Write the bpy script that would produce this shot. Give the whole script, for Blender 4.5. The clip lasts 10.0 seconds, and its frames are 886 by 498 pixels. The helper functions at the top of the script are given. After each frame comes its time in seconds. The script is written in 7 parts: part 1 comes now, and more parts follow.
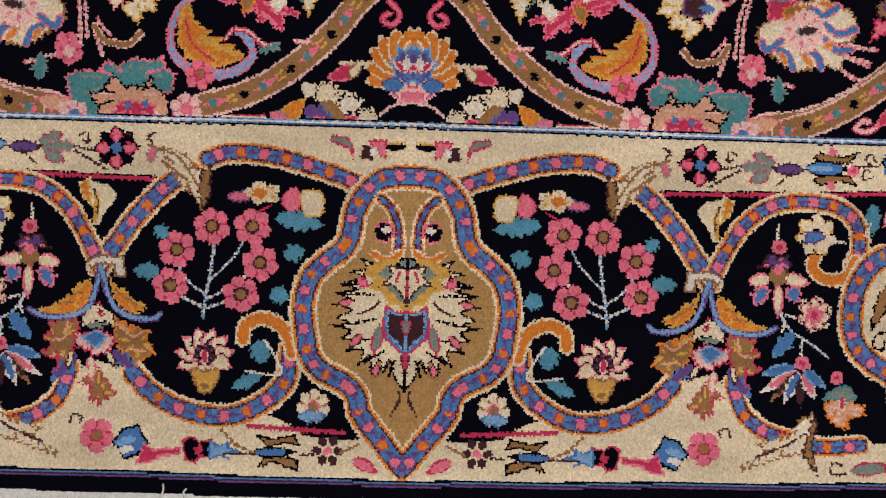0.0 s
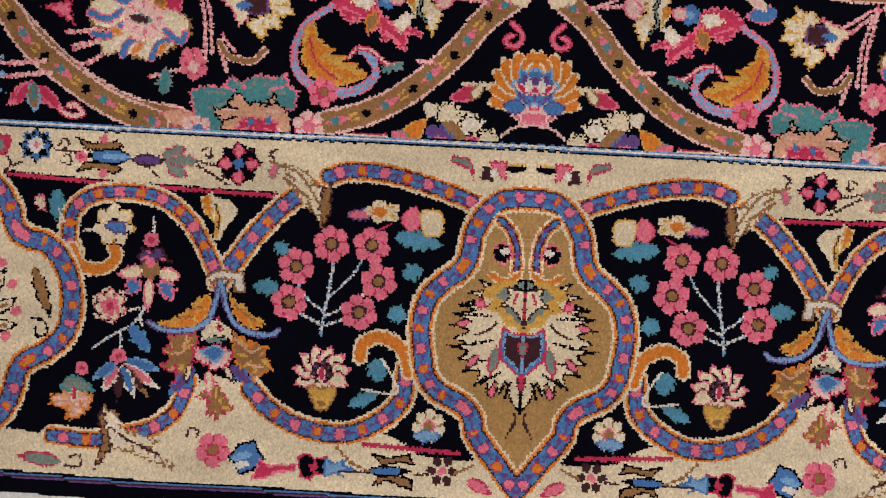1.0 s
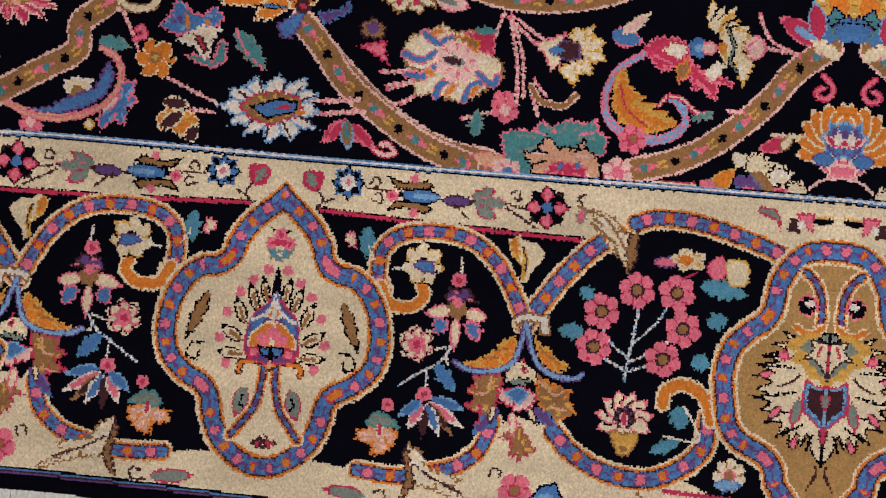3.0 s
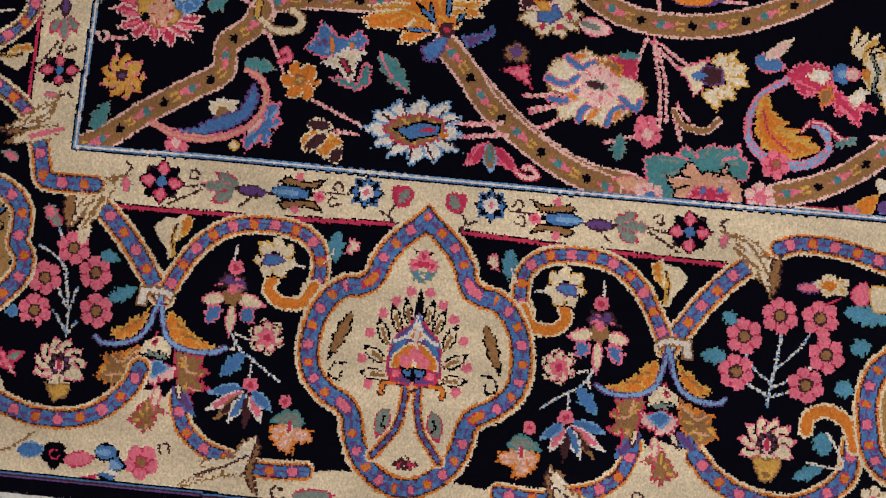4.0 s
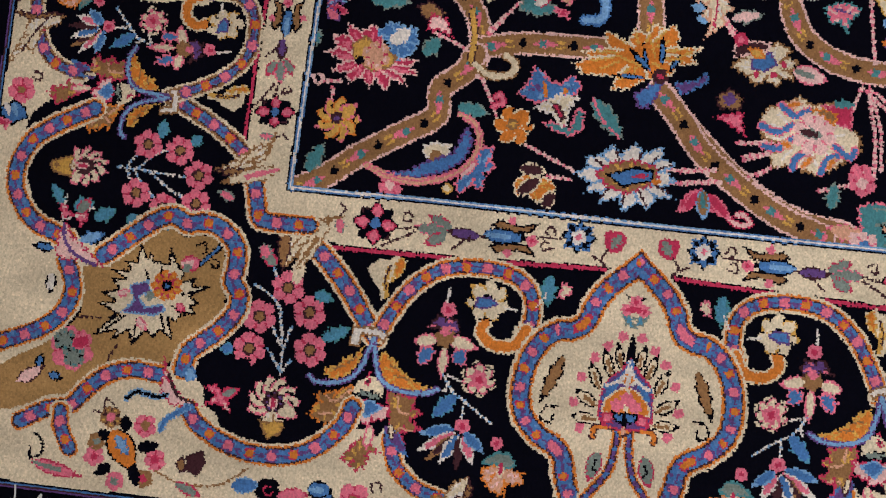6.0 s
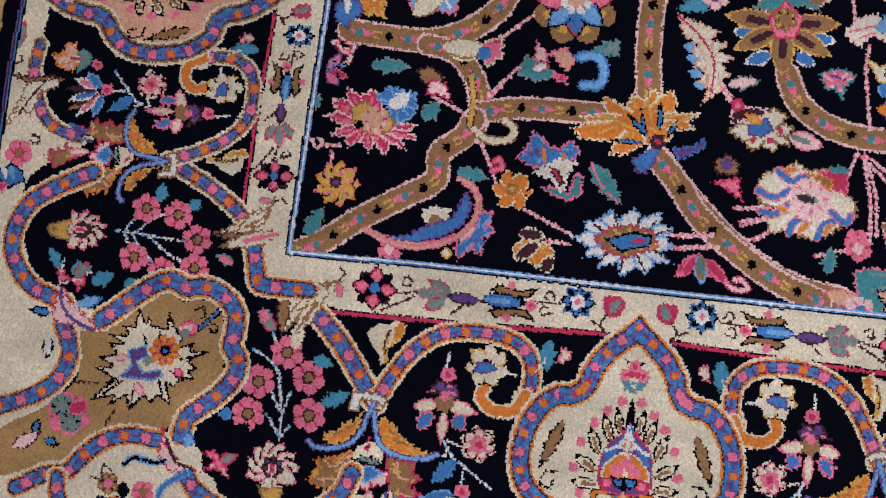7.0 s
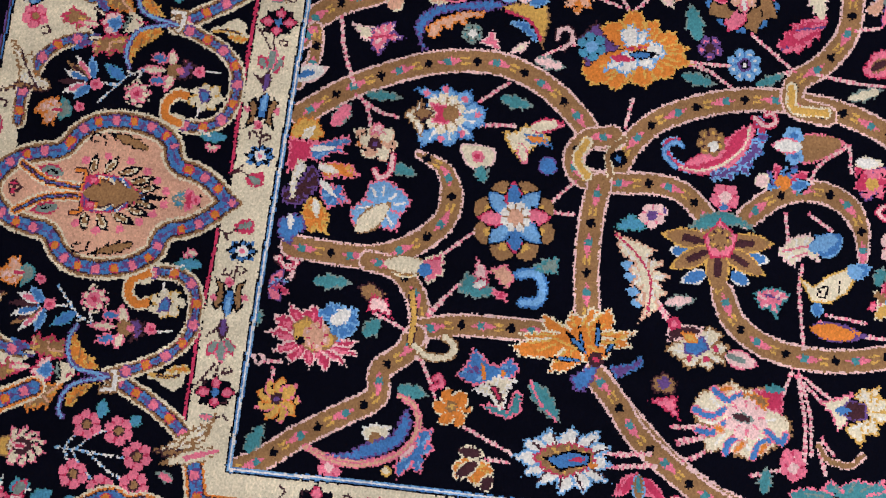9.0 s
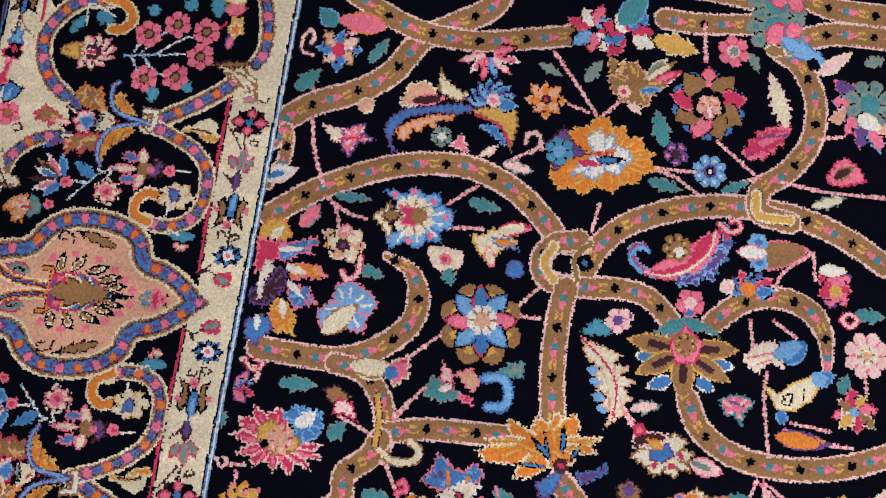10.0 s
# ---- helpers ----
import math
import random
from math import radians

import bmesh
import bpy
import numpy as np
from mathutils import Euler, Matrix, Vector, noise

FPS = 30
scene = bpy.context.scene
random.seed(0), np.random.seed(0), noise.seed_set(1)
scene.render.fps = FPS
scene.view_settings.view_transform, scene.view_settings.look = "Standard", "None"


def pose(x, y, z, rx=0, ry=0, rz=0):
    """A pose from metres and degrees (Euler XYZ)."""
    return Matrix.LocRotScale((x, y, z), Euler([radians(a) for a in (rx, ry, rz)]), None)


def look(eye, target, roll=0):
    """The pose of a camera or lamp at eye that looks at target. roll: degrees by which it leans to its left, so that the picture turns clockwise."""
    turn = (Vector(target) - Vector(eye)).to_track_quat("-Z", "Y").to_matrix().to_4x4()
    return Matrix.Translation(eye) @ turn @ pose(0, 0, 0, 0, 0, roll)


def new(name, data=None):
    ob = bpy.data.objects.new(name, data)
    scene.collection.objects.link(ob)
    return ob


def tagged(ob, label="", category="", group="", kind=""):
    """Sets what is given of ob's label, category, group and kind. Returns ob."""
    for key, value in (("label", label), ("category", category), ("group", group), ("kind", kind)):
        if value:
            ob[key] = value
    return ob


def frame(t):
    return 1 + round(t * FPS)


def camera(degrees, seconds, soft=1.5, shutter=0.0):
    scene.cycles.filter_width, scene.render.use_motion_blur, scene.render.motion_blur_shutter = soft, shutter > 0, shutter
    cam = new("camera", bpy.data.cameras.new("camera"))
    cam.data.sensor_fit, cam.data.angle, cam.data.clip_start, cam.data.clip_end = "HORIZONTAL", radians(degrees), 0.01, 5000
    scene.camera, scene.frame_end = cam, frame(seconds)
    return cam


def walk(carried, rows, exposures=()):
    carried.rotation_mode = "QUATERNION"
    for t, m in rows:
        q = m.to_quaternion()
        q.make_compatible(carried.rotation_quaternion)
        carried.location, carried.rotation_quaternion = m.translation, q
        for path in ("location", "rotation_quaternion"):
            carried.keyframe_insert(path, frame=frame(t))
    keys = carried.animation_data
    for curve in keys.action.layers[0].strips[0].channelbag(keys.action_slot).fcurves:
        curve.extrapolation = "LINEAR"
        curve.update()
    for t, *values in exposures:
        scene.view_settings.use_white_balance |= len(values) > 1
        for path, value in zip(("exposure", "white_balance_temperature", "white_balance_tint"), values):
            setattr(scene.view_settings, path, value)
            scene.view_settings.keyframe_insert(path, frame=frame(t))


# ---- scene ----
cam = camera(55.0, 10.0, soft=1.15)
# seconds, place in metres, turn in degrees
ROWS = [
    (0.0, 0.0307, -0.1600, 1.0041, 1.178, -1.360, 1.571),
    (0.5, -0.0300, -0.1502, 1.0039, 1.241, -1.151, 2.158),
    (1.0, -0.0983, -0.1452, 1.0025, 1.459, -0.795, 2.878),
    (1.5, -0.1725, -0.1393, 1.0017, 1.495, -0.472, 3.631),
    (2.0, -0.2542, -0.1335, 1.0035, 1.587, 0.156, 4.231),
    (2.5, -0.3486, -0.1166, 1.0065, 1.332, 0.341, 4.605),
    (4.0, -0.5942, -0.1169, 1.0154, 2.274, 1.083, 5.417),
    (4.5, -0.6678, -0.1254, 1.0195, 2.388, 1.659, 5.805),
    (5.0, -0.7336, -0.1208, 1.0246, 2.231, 2.138, 6.112),
    (5.5, -0.7923, -0.1070, 1.0301, 2.210, 2.497, 6.327),
    (7.0, -0.8499, -0.0237, 1.0378, 2.933, 1.490, 6.192),
    (7.5, -0.8439, 0.0290, 1.0431, 3.374, 1.320, 6.106),
    (8.0, -0.8363, 0.0831, 1.0493, 3.943, 1.137, 5.990),
    (8.5, -0.8270, 0.1388, 1.0544, 4.510, 0.821, 6.010),
    (9.0, -0.8165, 0.2040, 1.0616, 5.215, 0.627, 6.250),
    (9.5, -0.8063, 0.2482, 1.0656, 6.509, 0.290, 6.514),
    (10.0, -0.7965, 0.2914, 1.0734, 7.529, -0.066, 6.835),
]
# the clip's camera opens up and cools its picture as it rises over the field
EXPOSURES = [(0.0, -0.50, 5950, 14), (2.5, -0.44, 5900, 14), (5.5, -0.40, 5800, 12), (7.0, -0.22, 5060, 14), (8.0, 0.02, 5080, 11), (10.0, 0.12, 5250, 9)]
walk(cam, [(t, pose(x, y, z, rx, ry, rz)) for t, x, y, z, rx, ry, rz in ROWS], EXPOSURES)

# ---------------------------------------------------------------- light
world = bpy.data.worlds.new("world")
scene.world = world
world.use_nodes = True
sky = world.node_tree.nodes.new("ShaderNodeTexSky")
sky.sky_type, sky.sun_disc = "NISHITA", False
sky.sun_elevation, sky.sun_rotation = radians(40), radians(200)
world.node_tree.nodes["Background"].inputs[1].default_value = 0.1
world.node_tree.links.new(sky.outputs[0], world.node_tree.nodes["Background"].inputs[0])


def area_lamp(name, m, sx, sy, watts, colour):
    data = bpy.data.lights.new(name, "AREA")
    data.shape, data.size, data.size_y, data.energy, data.color = "RECTANGLE", sx, sy, watts, colour
    ob = new(name, data)
    ob.matrix_world = m
    return ob


# added sources, all unseen: a wide window behind the camera's side of the room, and ceiling lamps
area_lamp("added_window_fill", look((0.3, -3.05, 1.6), (-0.5, 0.4, 0.0)), 4.2, 1.5, 70, (1.0, 0.985, 0.98))
# two overhead fills, added and placed to even out the rug's brightness
for lx in (-0.2, 1.0):
    area_lamp("added_ceiling_fill", look((lx, 0.35, 2.50), (lx, 0.35, 0.0)), 1.1, 0.5, 21, (1.0, 0.97, 0.94))

# ---------------------------------------------------------------- materials
PALETTE = {
    "k": ("midnight_navy_wool", (0.0016, 0.0014, 0.004)),
    "c": ("cream_wool", (0.66, 0.535, 0.345)),
    "w": ("ivory_wool", (0.68, 0.6, 0.5)),
    "b": ("blue_wool", (0.066, 0.158, 0.345)),
    "l": ("light_blue_wool", (0.18, 0.32, 0.5)),
    "t": ("teal_wool", (0.07, 0.205, 0.21)),
    "g": ("sage_wool", (0.185, 0.215, 0.175)),
    "p": ("pink_wool", (0.66, 0.148, 0.2)),
    "r": ("crimson_wool", (0.46, 0.034, 0.08)),
    "o": ("orange_wool", (0.58, 0.175, 0.022)),
    "y": ("gold_wool", (0.56, 0.31, 0.06)),
    "n": ("camel_wool", (0.262, 0.132, 0.049)),
    "m": ("dark_brown_wool", (0.05, 0.017, 0.02)),
    "v": ("violet_wool", (0.115, 0.055, 0.175)),
    "q": ("pale_rose_wool", (0.7, 0.43, 0.37)),
    "e": ("steel_teal_wool", (0.085, 0.235, 0.33)),
    "a": ("amber_wool", (0.36, 0.205, 0.07)),
    "d": ("washed_blue_wool", (0.105, 0.2, 0.38)),
    "s": ("salmon_wool", (0.6, 0.31, 0.185)),
}
YARNS = "".join(PALETTE)


def wool(name, colour):
    """Cut wool pile: matt, with tufts, brushed streaks and dye that drifts from row to row."""
    mat = bpy.data.materials.new(name)
    mat.use_nodes = True
    nt = mat.node_tree
    bsdf = nt.nodes["Principled BSDF"]
    where = nt.nodes.new("ShaderNodeTexCoord")

    def grain(scale, detail, stretch=(1, 1, 1)):
        mp = nt.nodes.new("ShaderNodeMapping")
        mp.inputs["Scale"].default_value = stretch
        tex = nt.nodes.new("ShaderNodeTexNoise")
        tex.inputs["Scale"].default_value, tex.inputs["Detail"].default_value = scale, detail
        nt.links.new(where.outputs["Object"], mp.inputs[0])
        nt.links.new(mp.outputs[0], tex.inputs["Vector"])
        return tex.outputs["Fac"]

    def remap(value, lo, hi):
        r = nt.nodes.new("ShaderNodeMapRange")
        r.inputs[1].default_value, r.inputs[2].default_value = 0.3, 0.7
        r.inputs[3].default_value, r.inputs[4].default_value = lo, hi
        nt.links.new(value, r.inputs[0])
        return r.outputs[0]

    def times(a, b):
        m = nt.nodes.new("ShaderNodeMath")
        m.operation = "MULTIPLY"
        nt.links.new(a, m.inputs[0])
        nt.links.new(b, m.inputs[1])
        return m.outputs[0]

    tuft = grain(420.0, 2.0, (1, 0.55, 1))
    rows = grain(26.0, 3.0, (0.35, 1, 1))
    patch = grain(5.0, 2.0)
    yarn = nt.nodes.new("ShaderNodeAttribute")
    yarn.attribute_name = "yarn_shade"
    shade = times(times(times(remap(tuft, 0.85, 1.13), remap(rows, 0.84, 1.14)), remap(patch, 0.93, 1.07)), yarn.outputs["Fac"])
    tint = nt.nodes.new("ShaderNodeVectorMath")
    tint.operation = "SCALE"
    tint.inputs[0].default_value = colour
    nt.links.new(shade, tint.inputs[3])
    nt.links.new(tint.outputs[0], bsdf.inputs["Base Color"])
    bsdf.inputs["Roughness"].default_value = 0.92
    bsdf.inputs["Specular IOR Level"].default_value = 0.04
    bsdf.inputs["Sheen Weight"].default_value = 0.0
    bsdf.inputs["Sheen Roughness"].default_value = 0.5
    bump = nt.nodes.new("ShaderNodeBump")
    bump.inputs["Strength"].default_value, bump.inputs["Distance"].default_value = 0.55, 0.0012
    nt.links.new(tuft, bump.inputs["Height"])
    nt.links.new(bump.outputs[0], bsdf.inputs["Normal"])
    return mat


WOOL = {key: wool(*PALETTE[key]) for key in YARNS}


def surface(name, colour, rough, scale, spread, stretch=(1, 1, 1), bump_depth=0.0005, per_object=0.0):
    mat = bpy.data.materials.new(name)
    mat.use_nodes = True
    nt = mat.node_tree
    bsdf = nt.nodes["Principled BSDF"]
    where = nt.nodes.new("ShaderNodeTexCoord")
    mp = nt.nodes.new("ShaderNodeMapping")
    mp.inputs["Scale"].default_value = stretch
    tex = nt.nodes.new("ShaderNodeTexNoise")
    tex.inputs["Scale"].default_value, tex.inputs["Detail"].default_value = scale, 6
    ramp = nt.nodes.new("ShaderNodeValToRGB")
    ramp.color_ramp.elements[0].position, ramp.color_ramp.elements[1].position = 0.3, 0.7
    ramp.color_ramp.elements[0].color = (*[c * (1 - spread) for c in colour], 1)
    ramp.color_ramp.elements[1].color = (*[min(1, c * (1 + spread)) for c in colour], 1)
    nt.links.new(where.outputs["Object"], mp.inputs[0])
    nt.links.new(mp.outputs[0], tex.inputs["Vector"])
    nt.links.new(tex.outputs["Fac"], ramp.inputs[0])
    result = ramp.outputs[0]
    if per_object:
        info = nt.nodes.new("ShaderNodeObjectInfo")
        r = nt.nodes.new("ShaderNodeMapRange")
        r.inputs[3].default_value, r.inputs[4].default_value = 1 - per_object, 1 + per_object
        sc = nt.nodes.new("ShaderNodeVectorMath")
        sc.operation = "SCALE"
        nt.links.new(info.outputs["Random"], r.inputs[0])
        nt.links.new(result, sc.inputs[0])
        nt.links.new(r.outputs[0], sc.inputs[3])
        result = sc.outputs[0]
    nt.links.new(result, bsdf.inputs["Base Color"])
    bsdf.inputs["Roughness"].default_value = rough
    bump = nt.nodes.new("ShaderNodeBump")
    bump.inputs["Strength"].default_value, bump.inputs["Distance"].default_value = 0.5, bump_depth
    nt.links.new(tex.outputs["Fac"], bump.inputs["Height"])
    nt.links.new(bump.outputs[0], bsdf.inputs["Normal"])
    return mat


OAK = surface("honey_oak_planks", (0.46, 0.27, 0.085), 0.38, 9.0, 0.22, (1, 9, 1), 0.0004, 0.12)
PLASTER = surface("white_plaster", (0.78, 0.76, 0.71), 0.9, 14.0, 0.04)
PAINT = surface("white_painted_wood", (0.74, 0.73, 0.70), 0.5, 30.0, 0.03)
COTTON = surface("undyed_cotton", (0.62, 0.60, 0.54), 0.95, 300.0, 0.16, (1, 1, 1), 0.0006)
# glowing diffuser for the added ceiling fixtures
LAMP_GLASS = bpy.data.materials.new("added_lamp_glass")
LAMP_GLASS.use_nodes = True
LAMP_GLASS.node_tree.nodes["Principled BSDF"].inputs["Emission Color"].default_value = (1.0, 0.93, 0.82, 1)
LAMP_GLASS.node_tree.nodes["Principled BSDF"].inputs["Emission Strength"].default_value = 3.0


def part(name, bm, material, parent=None, label=""):
    mesh = bpy.data.meshes.new(name)
    bm.to_mesh(mesh)
    bm.free()
    mesh.materials.append(material)
    ob = new(name, mesh)
    ob.parent = parent
    return tagged(ob, label)


def box(x0, y0, z0, x1, y1, z1, bevel=0.0):
    bm = bmesh.new()
    bmesh.ops.create_cube(bm, size=1.0, matrix=Matrix.LocRotScale(((x0 + x1) / 2, (y0 + y1) / 2, (z0 + z1) / 2), None, (x1 - x0, y1 - y0, z1 - z0)))
    if bevel:
        bmesh.ops.bevel(bm, geom=bm.edges[:], offset=bevel, segments=1, affect="EDGES")
    return bm


# ---------------------------------------------------------------- the rug, tied knot by knot
# The pattern is drawn in millimetres on the loom's grid: x along the end of the rug, y up the rug
# from the corner line of the field; every cell is one knot with a colour of yarn and a motif.
KNOT = 2.0
AXIS = 13.0                      # the rug's long middle line, about which it is symmetrical
NX = 744
X0, X1, Y0, Y1 = AXIS - NX * KNOT, AXIS, -436.0, 868.0
NY = 652
GX, GY = np.meshgrid(X0 + (np.arange(NX) + 0.5) * KNOT, Y0 + (np.arange(NY) + 0.5) * KNOT)
hand = np.random.default_rng(3)
CX, CY = GX, GY
GX, GY = GX + hand.uniform(-0.9, 0.9, GX.shape), GY + hand.uniform(-0.9, 0.9, GY.shape)      # the weaver's uneven count
COL = np.full((NY, NX), YARNS.index("k"), np.int8)
OWN = np.zeros((NY, NX), np.int32)
MOTIFS = [("field_ground", None)]
state = {"m": (1.0, 0.0, 0.0, 0.0, 1.0, 0.0), "parent": None, "only": None, "rim": "o"}
mirrored = None


def moved(p):
    a, b, c, d, e, f = state["m"]
    return np.array((a * p[0] + b * p[1] + c, d * p[0] + e * p[1] + f))


def grown():
    a, b, c, d, e, f = state["m"]
    return math.sqrt(abs(a * e - b * d))


def begin(name):
    MOTIFS.append((name, state["parent"]))
    return len(MOTIFS) - 1


def window(points, margin):
    """The block of cells round some points, or None when it lies outside the loom."""
    p = np.asarray(points)
    i0 = max(0, int((p[:, 0].min() - margin - X0) / KNOT))
    i1 = min(NX, int((p[:, 0].max() + margin - X0) / KNOT) + 2)
    j0 = max(0, int((p[:, 1].min() - margin - Y0) / KNOT))
    j1 = min(NY, int((p[:, 1].max() + margin - Y0) / KNOT) + 2)
    if i0 >= i1 or j0 >= j1:
        return None
    return slice(j0, j1), slice(i0, i1)


def tie(w, mask, key, own):
    if state["only"] is not None:
        mask = mask & state["only"][w]
    COL[w][mask] = YARNS.index(key)
    OWN[w][mask] = own


def spline(pts, closed=False, steps=8):
    p = np.asarray(pts, float)
    if closed:
        q = np.vstack([p[-1], p, p[0], p[1]])
    else:
        q = np.vstack([2 * p[0] - p[1], p, 2 * p[-1] - p[-2]])
    s = np.linspace(0, 1, steps, endpoint=False)[:, None]
    out = []
    for a, b, c, d in zip(q[:-3], q[1:-2], q[2:-1], q[3:]):
        out.append(0.5 * (2 * b + (c - a) * s + (2 * a - 5 * b + 4 * c - d) * s ** 2 + (3 * b - a - 3 * c + d) * s ** 3))
    out = np.vstack(out)
    return out if closed else np.vstack([out, p[-1]])


def inside(x, y, poly_pts):
    hit = np.zeros(x.shape, bool)
    px, py = poly_pts[:, 0], poly_pts[:, 1]
    for k in range(len(px)):
        xa, ya, xb, yb = px[k - 1], py[k - 1], px[k], py[k]
        if ya != yb:
            cross = (ya > y) != (yb > y)
            hit ^= cross & (x < (xb - xa) * (y - ya) / (yb - ya) + xa)
    return hit


def along(x, y, path):
    """Distance to a line of points, and the length run along it to the nearest place."""
    best = np.full(x.shape, 1e9)
    run = np.zeros(x.shape)
    done = 0.0
    for a, b in zip(path[:-1], path[1:]):
        d = b - a
        n = math.hypot(*d) + 1e-9
        t = np.clip(((x - a[0]) * d[0] + (y - a[1]) * d[1]) / n ** 2, 0, 1)
        r = np.hypot(x - a[0] - t * d[0], y - a[1] - t * d[1])
        near = r < best
        best[near] = r[near]
        run[near] = done + t[near] * n
        done += n
    return best, run, done


def both(fn):
    """Draws once, and once more on the other side of a medallion's middle line."""
    def drawn(*args, **kw):
        fn(*args, **kw)
        if mirrored is not None:
            keep = state["m"]
            a, b, c, d, e, f = keep
            state["m"] = (-a, b, c + 2 * a * mirrored, -d, e, f + 2 * d * mirrored)
            fn(*args, **kw)
            state["m"] = keep
    return drawn


SEAM = {"p": "r", "r": "m", "o": "r", "y": "n", "c": "n", "w": "n", "l": "b", "b": "v", "n": "m", "q": "p", "t": "k", "s": "r"}
LIGHT = {"r": "p", "p": "q", "o": "y", "v": "p", "b": "l", "t": "g", "c": "w", "n": "y", "y": "c", "l": "w", "s": "q", "m": "v", "g": "t"}


@both
def ros(at, r, n, cols, name="flower"):
    """A round flower with n petals; the colours run from the rim inwards."""
    c, r = moved(at), r * grown()
    w = window([c], r + 4)
    if w is None:
        return
    own = begin(name)
    dx, dy = GX[w] - c[0], GY[w] - c[1]
    d, th = np.hypot(dx, dy), np.arctan2(dy, dx) + 0.3
    lobe = np.abs(np.cos(th * n / 2))
    edge = r * (0.74 + 0.26 * lobe ** 0.6)
    for k, (s, key) in enumerate(zip((1.0, 0.44, 0.30, 0.16), cols)):
        tie(w, d < (edge if k == 0 else r * s * 0.9), key, own)
    if r > 13:
        tie(w, (lobe > 0.86) & (d > r * 0.60) & (d < r * 0.76) & (cols[0] != "p"), LIGHT.get(cols[0], cols[0]), own)
        tie(w, (lobe * d * 2 / n < 1.1) & (d < edge) & (d > r * 0.46), SEAM.get(cols[0], "k"), own)


@both
def bloom(base, tip, width, cols, n, name="palmette"):
    """A palmette between its foot and its tip: ragged petals in nested colours."""
    b, t = moved(base), moved(tip)
    width = width * grown()
    length = math.hypot(*(t - b)) + 1e-6
    w = window([b, t], width)
    if w is None:
        return
    own = begin(name)
    ax = (t - b) / length
    u = ((GX[w] - b[0]) * ax[0] + (GY[w] - b[1]) * ax[1]) / length
    v = (-(GX[w] - b[0]) * ax[1] + (GY[w] - b[1]) * ax[0]) / (width / 2)
    s = 1.0
    for k, key in enumerate(cols):
        mid = 0.46 - 0.05 * k
        du = (u - mid) / (0.56 if k == 0 else 0.54)
        rho, phi = np.hypot(du, v), np.arctan2(v, du)
        saw = np.abs(((phi * n / (2 * math.pi) + 0.25 * k) % 1.0) - 0.5) * 2
        lip = s * (1.06 - (0.34 if s > 0.4 else 0.15) * saw)
        tie(w, rho < lip, key if k or width < 26 else LIGHT.get(key, key), own)
        if k == 0 and width >= 26:
            tie(w, rho < lip - 3.4 / (width / 2), key, own)
            tie(w, (saw > 0.86) & (rho < lip) & (rho > 0.62), SEAM.get(key, "k"), own)
        s *= 0.86 if k == 0 and cols[0] == "k" else 0.70


def one_leaf(base, tip, width, cols, teeth, bend, name, own, seam=""):
    b, t = moved(base), moved(tip)
    width = width * grown()
    length = math.hypot(*(t - b)) + 1e-6
    a, skew, _, d, e, _ = state["m"]
    turn = 1 if a * e - skew * d > 0 else -1
    w = window([b, t], width + abs(bend))
    if w is None:
        return own
    own = own or begin(name)
    ax = (t - b) / length
    u = ((GX[w] - b[0]) * ax[0] + (GY[w] - b[1]) * ax[1]) / length
    v = (-(GX[w] - b[0]) * ax[1] + (GY[w] - b[1]) * ax[0]) - turn * bend * grown() * 4 * np.clip(u, 0, 1) * (1 - np.clip(u, 0, 1)) * 0.65
    h = width / 2 * np.sin(math.pi * np.clip(u, 0, 1) ** 0.8) ** (0.95 if seam else 0.8)
    if teeth:
        h = h * (1.10 - 0.46 * ((u * teeth) % 1.0))
    on = (u > 0) & (u < 1)
    if seam:
        tie(w, (u > 0.35) & (u < 1 + 1.5 / length) & (np.abs(v) < h + 2.3), seam, own)
    steps = (1.0, max(0.58, 1 - 5.0 / width), 0.34, 0.16)
    if cols[0] == "k":
        steps = (1.0, max(0.5, 1 - 5.6 / width), 0.34, 0.16)
    for s, key in zip(steps, cols):
        tie(w, on & (np.abs(v) < np.maximum(h * s, 1.2 if s == 1.0 else 0)) & (u < 0.4 + 0.6 * s), key, own)
    return own


@both
def leaf(base, tip, width, cols, teeth=0, bend=0, name="leaf"):
    """A pointed leaf, straight or bent, with a serrated rim and a lighter or darker heart."""
    if not teeth and width > 11 and cols[0] in "tgb":
        teeth = 3
    one_leaf(base, tip, width, cols, teeth, bend, name, None)


@both
def fan(at, tip, span, n, width, cols, inner=0.3, ratio=1.0, teeth=3, name="palmette"):
    """Petals spread round a centre, the first one ending at tip, through span degrees."""
    c, t = np.array(at, float), np.array(tip, float)
    r, start = math.hypot(*(t - c)), math.atan2(t[1] - c[1], t[0] - c[0])
    kinds = cols.split()
    own = None
    for k in range(n):
        th = start - radians(span) * k / max(1, n - 1)
        way = np.array((math.cos(th), math.sin(th) * ratio)) * r * ((1.04, 0.90, 1.0, 0.84, 0.97)[k % 5] if teeth else 1.0)
        own = one_leaf(c + way * inner, c + way, width, kinds[k % len(kinds)], teeth if width > 12 else 0, 0, name, own, "k" if width > 13 and inner > 0.05 and kinds[0][0] != "k" else "")


@both
def line(pts, width, key, edge="", dash=0, name="stem"):
    p = spline([moved(q) for q in pts])
    half = max(width * grown() / 2, 1.3)
    w = window(p, half + 6)
    if w is None:
        return
    own = begin(name)
    d, run, _ = along(GX[w], GY[w], p)
    if edge:
        tie(w, d < half + (1.6 if half < 4 else 2.6), edge, own)
    tie(w, d < half, key, own)
    if dash:
        tie(w, (d < half) & (run % 8 < 2.6), "p" if key == "q" else "l", own)


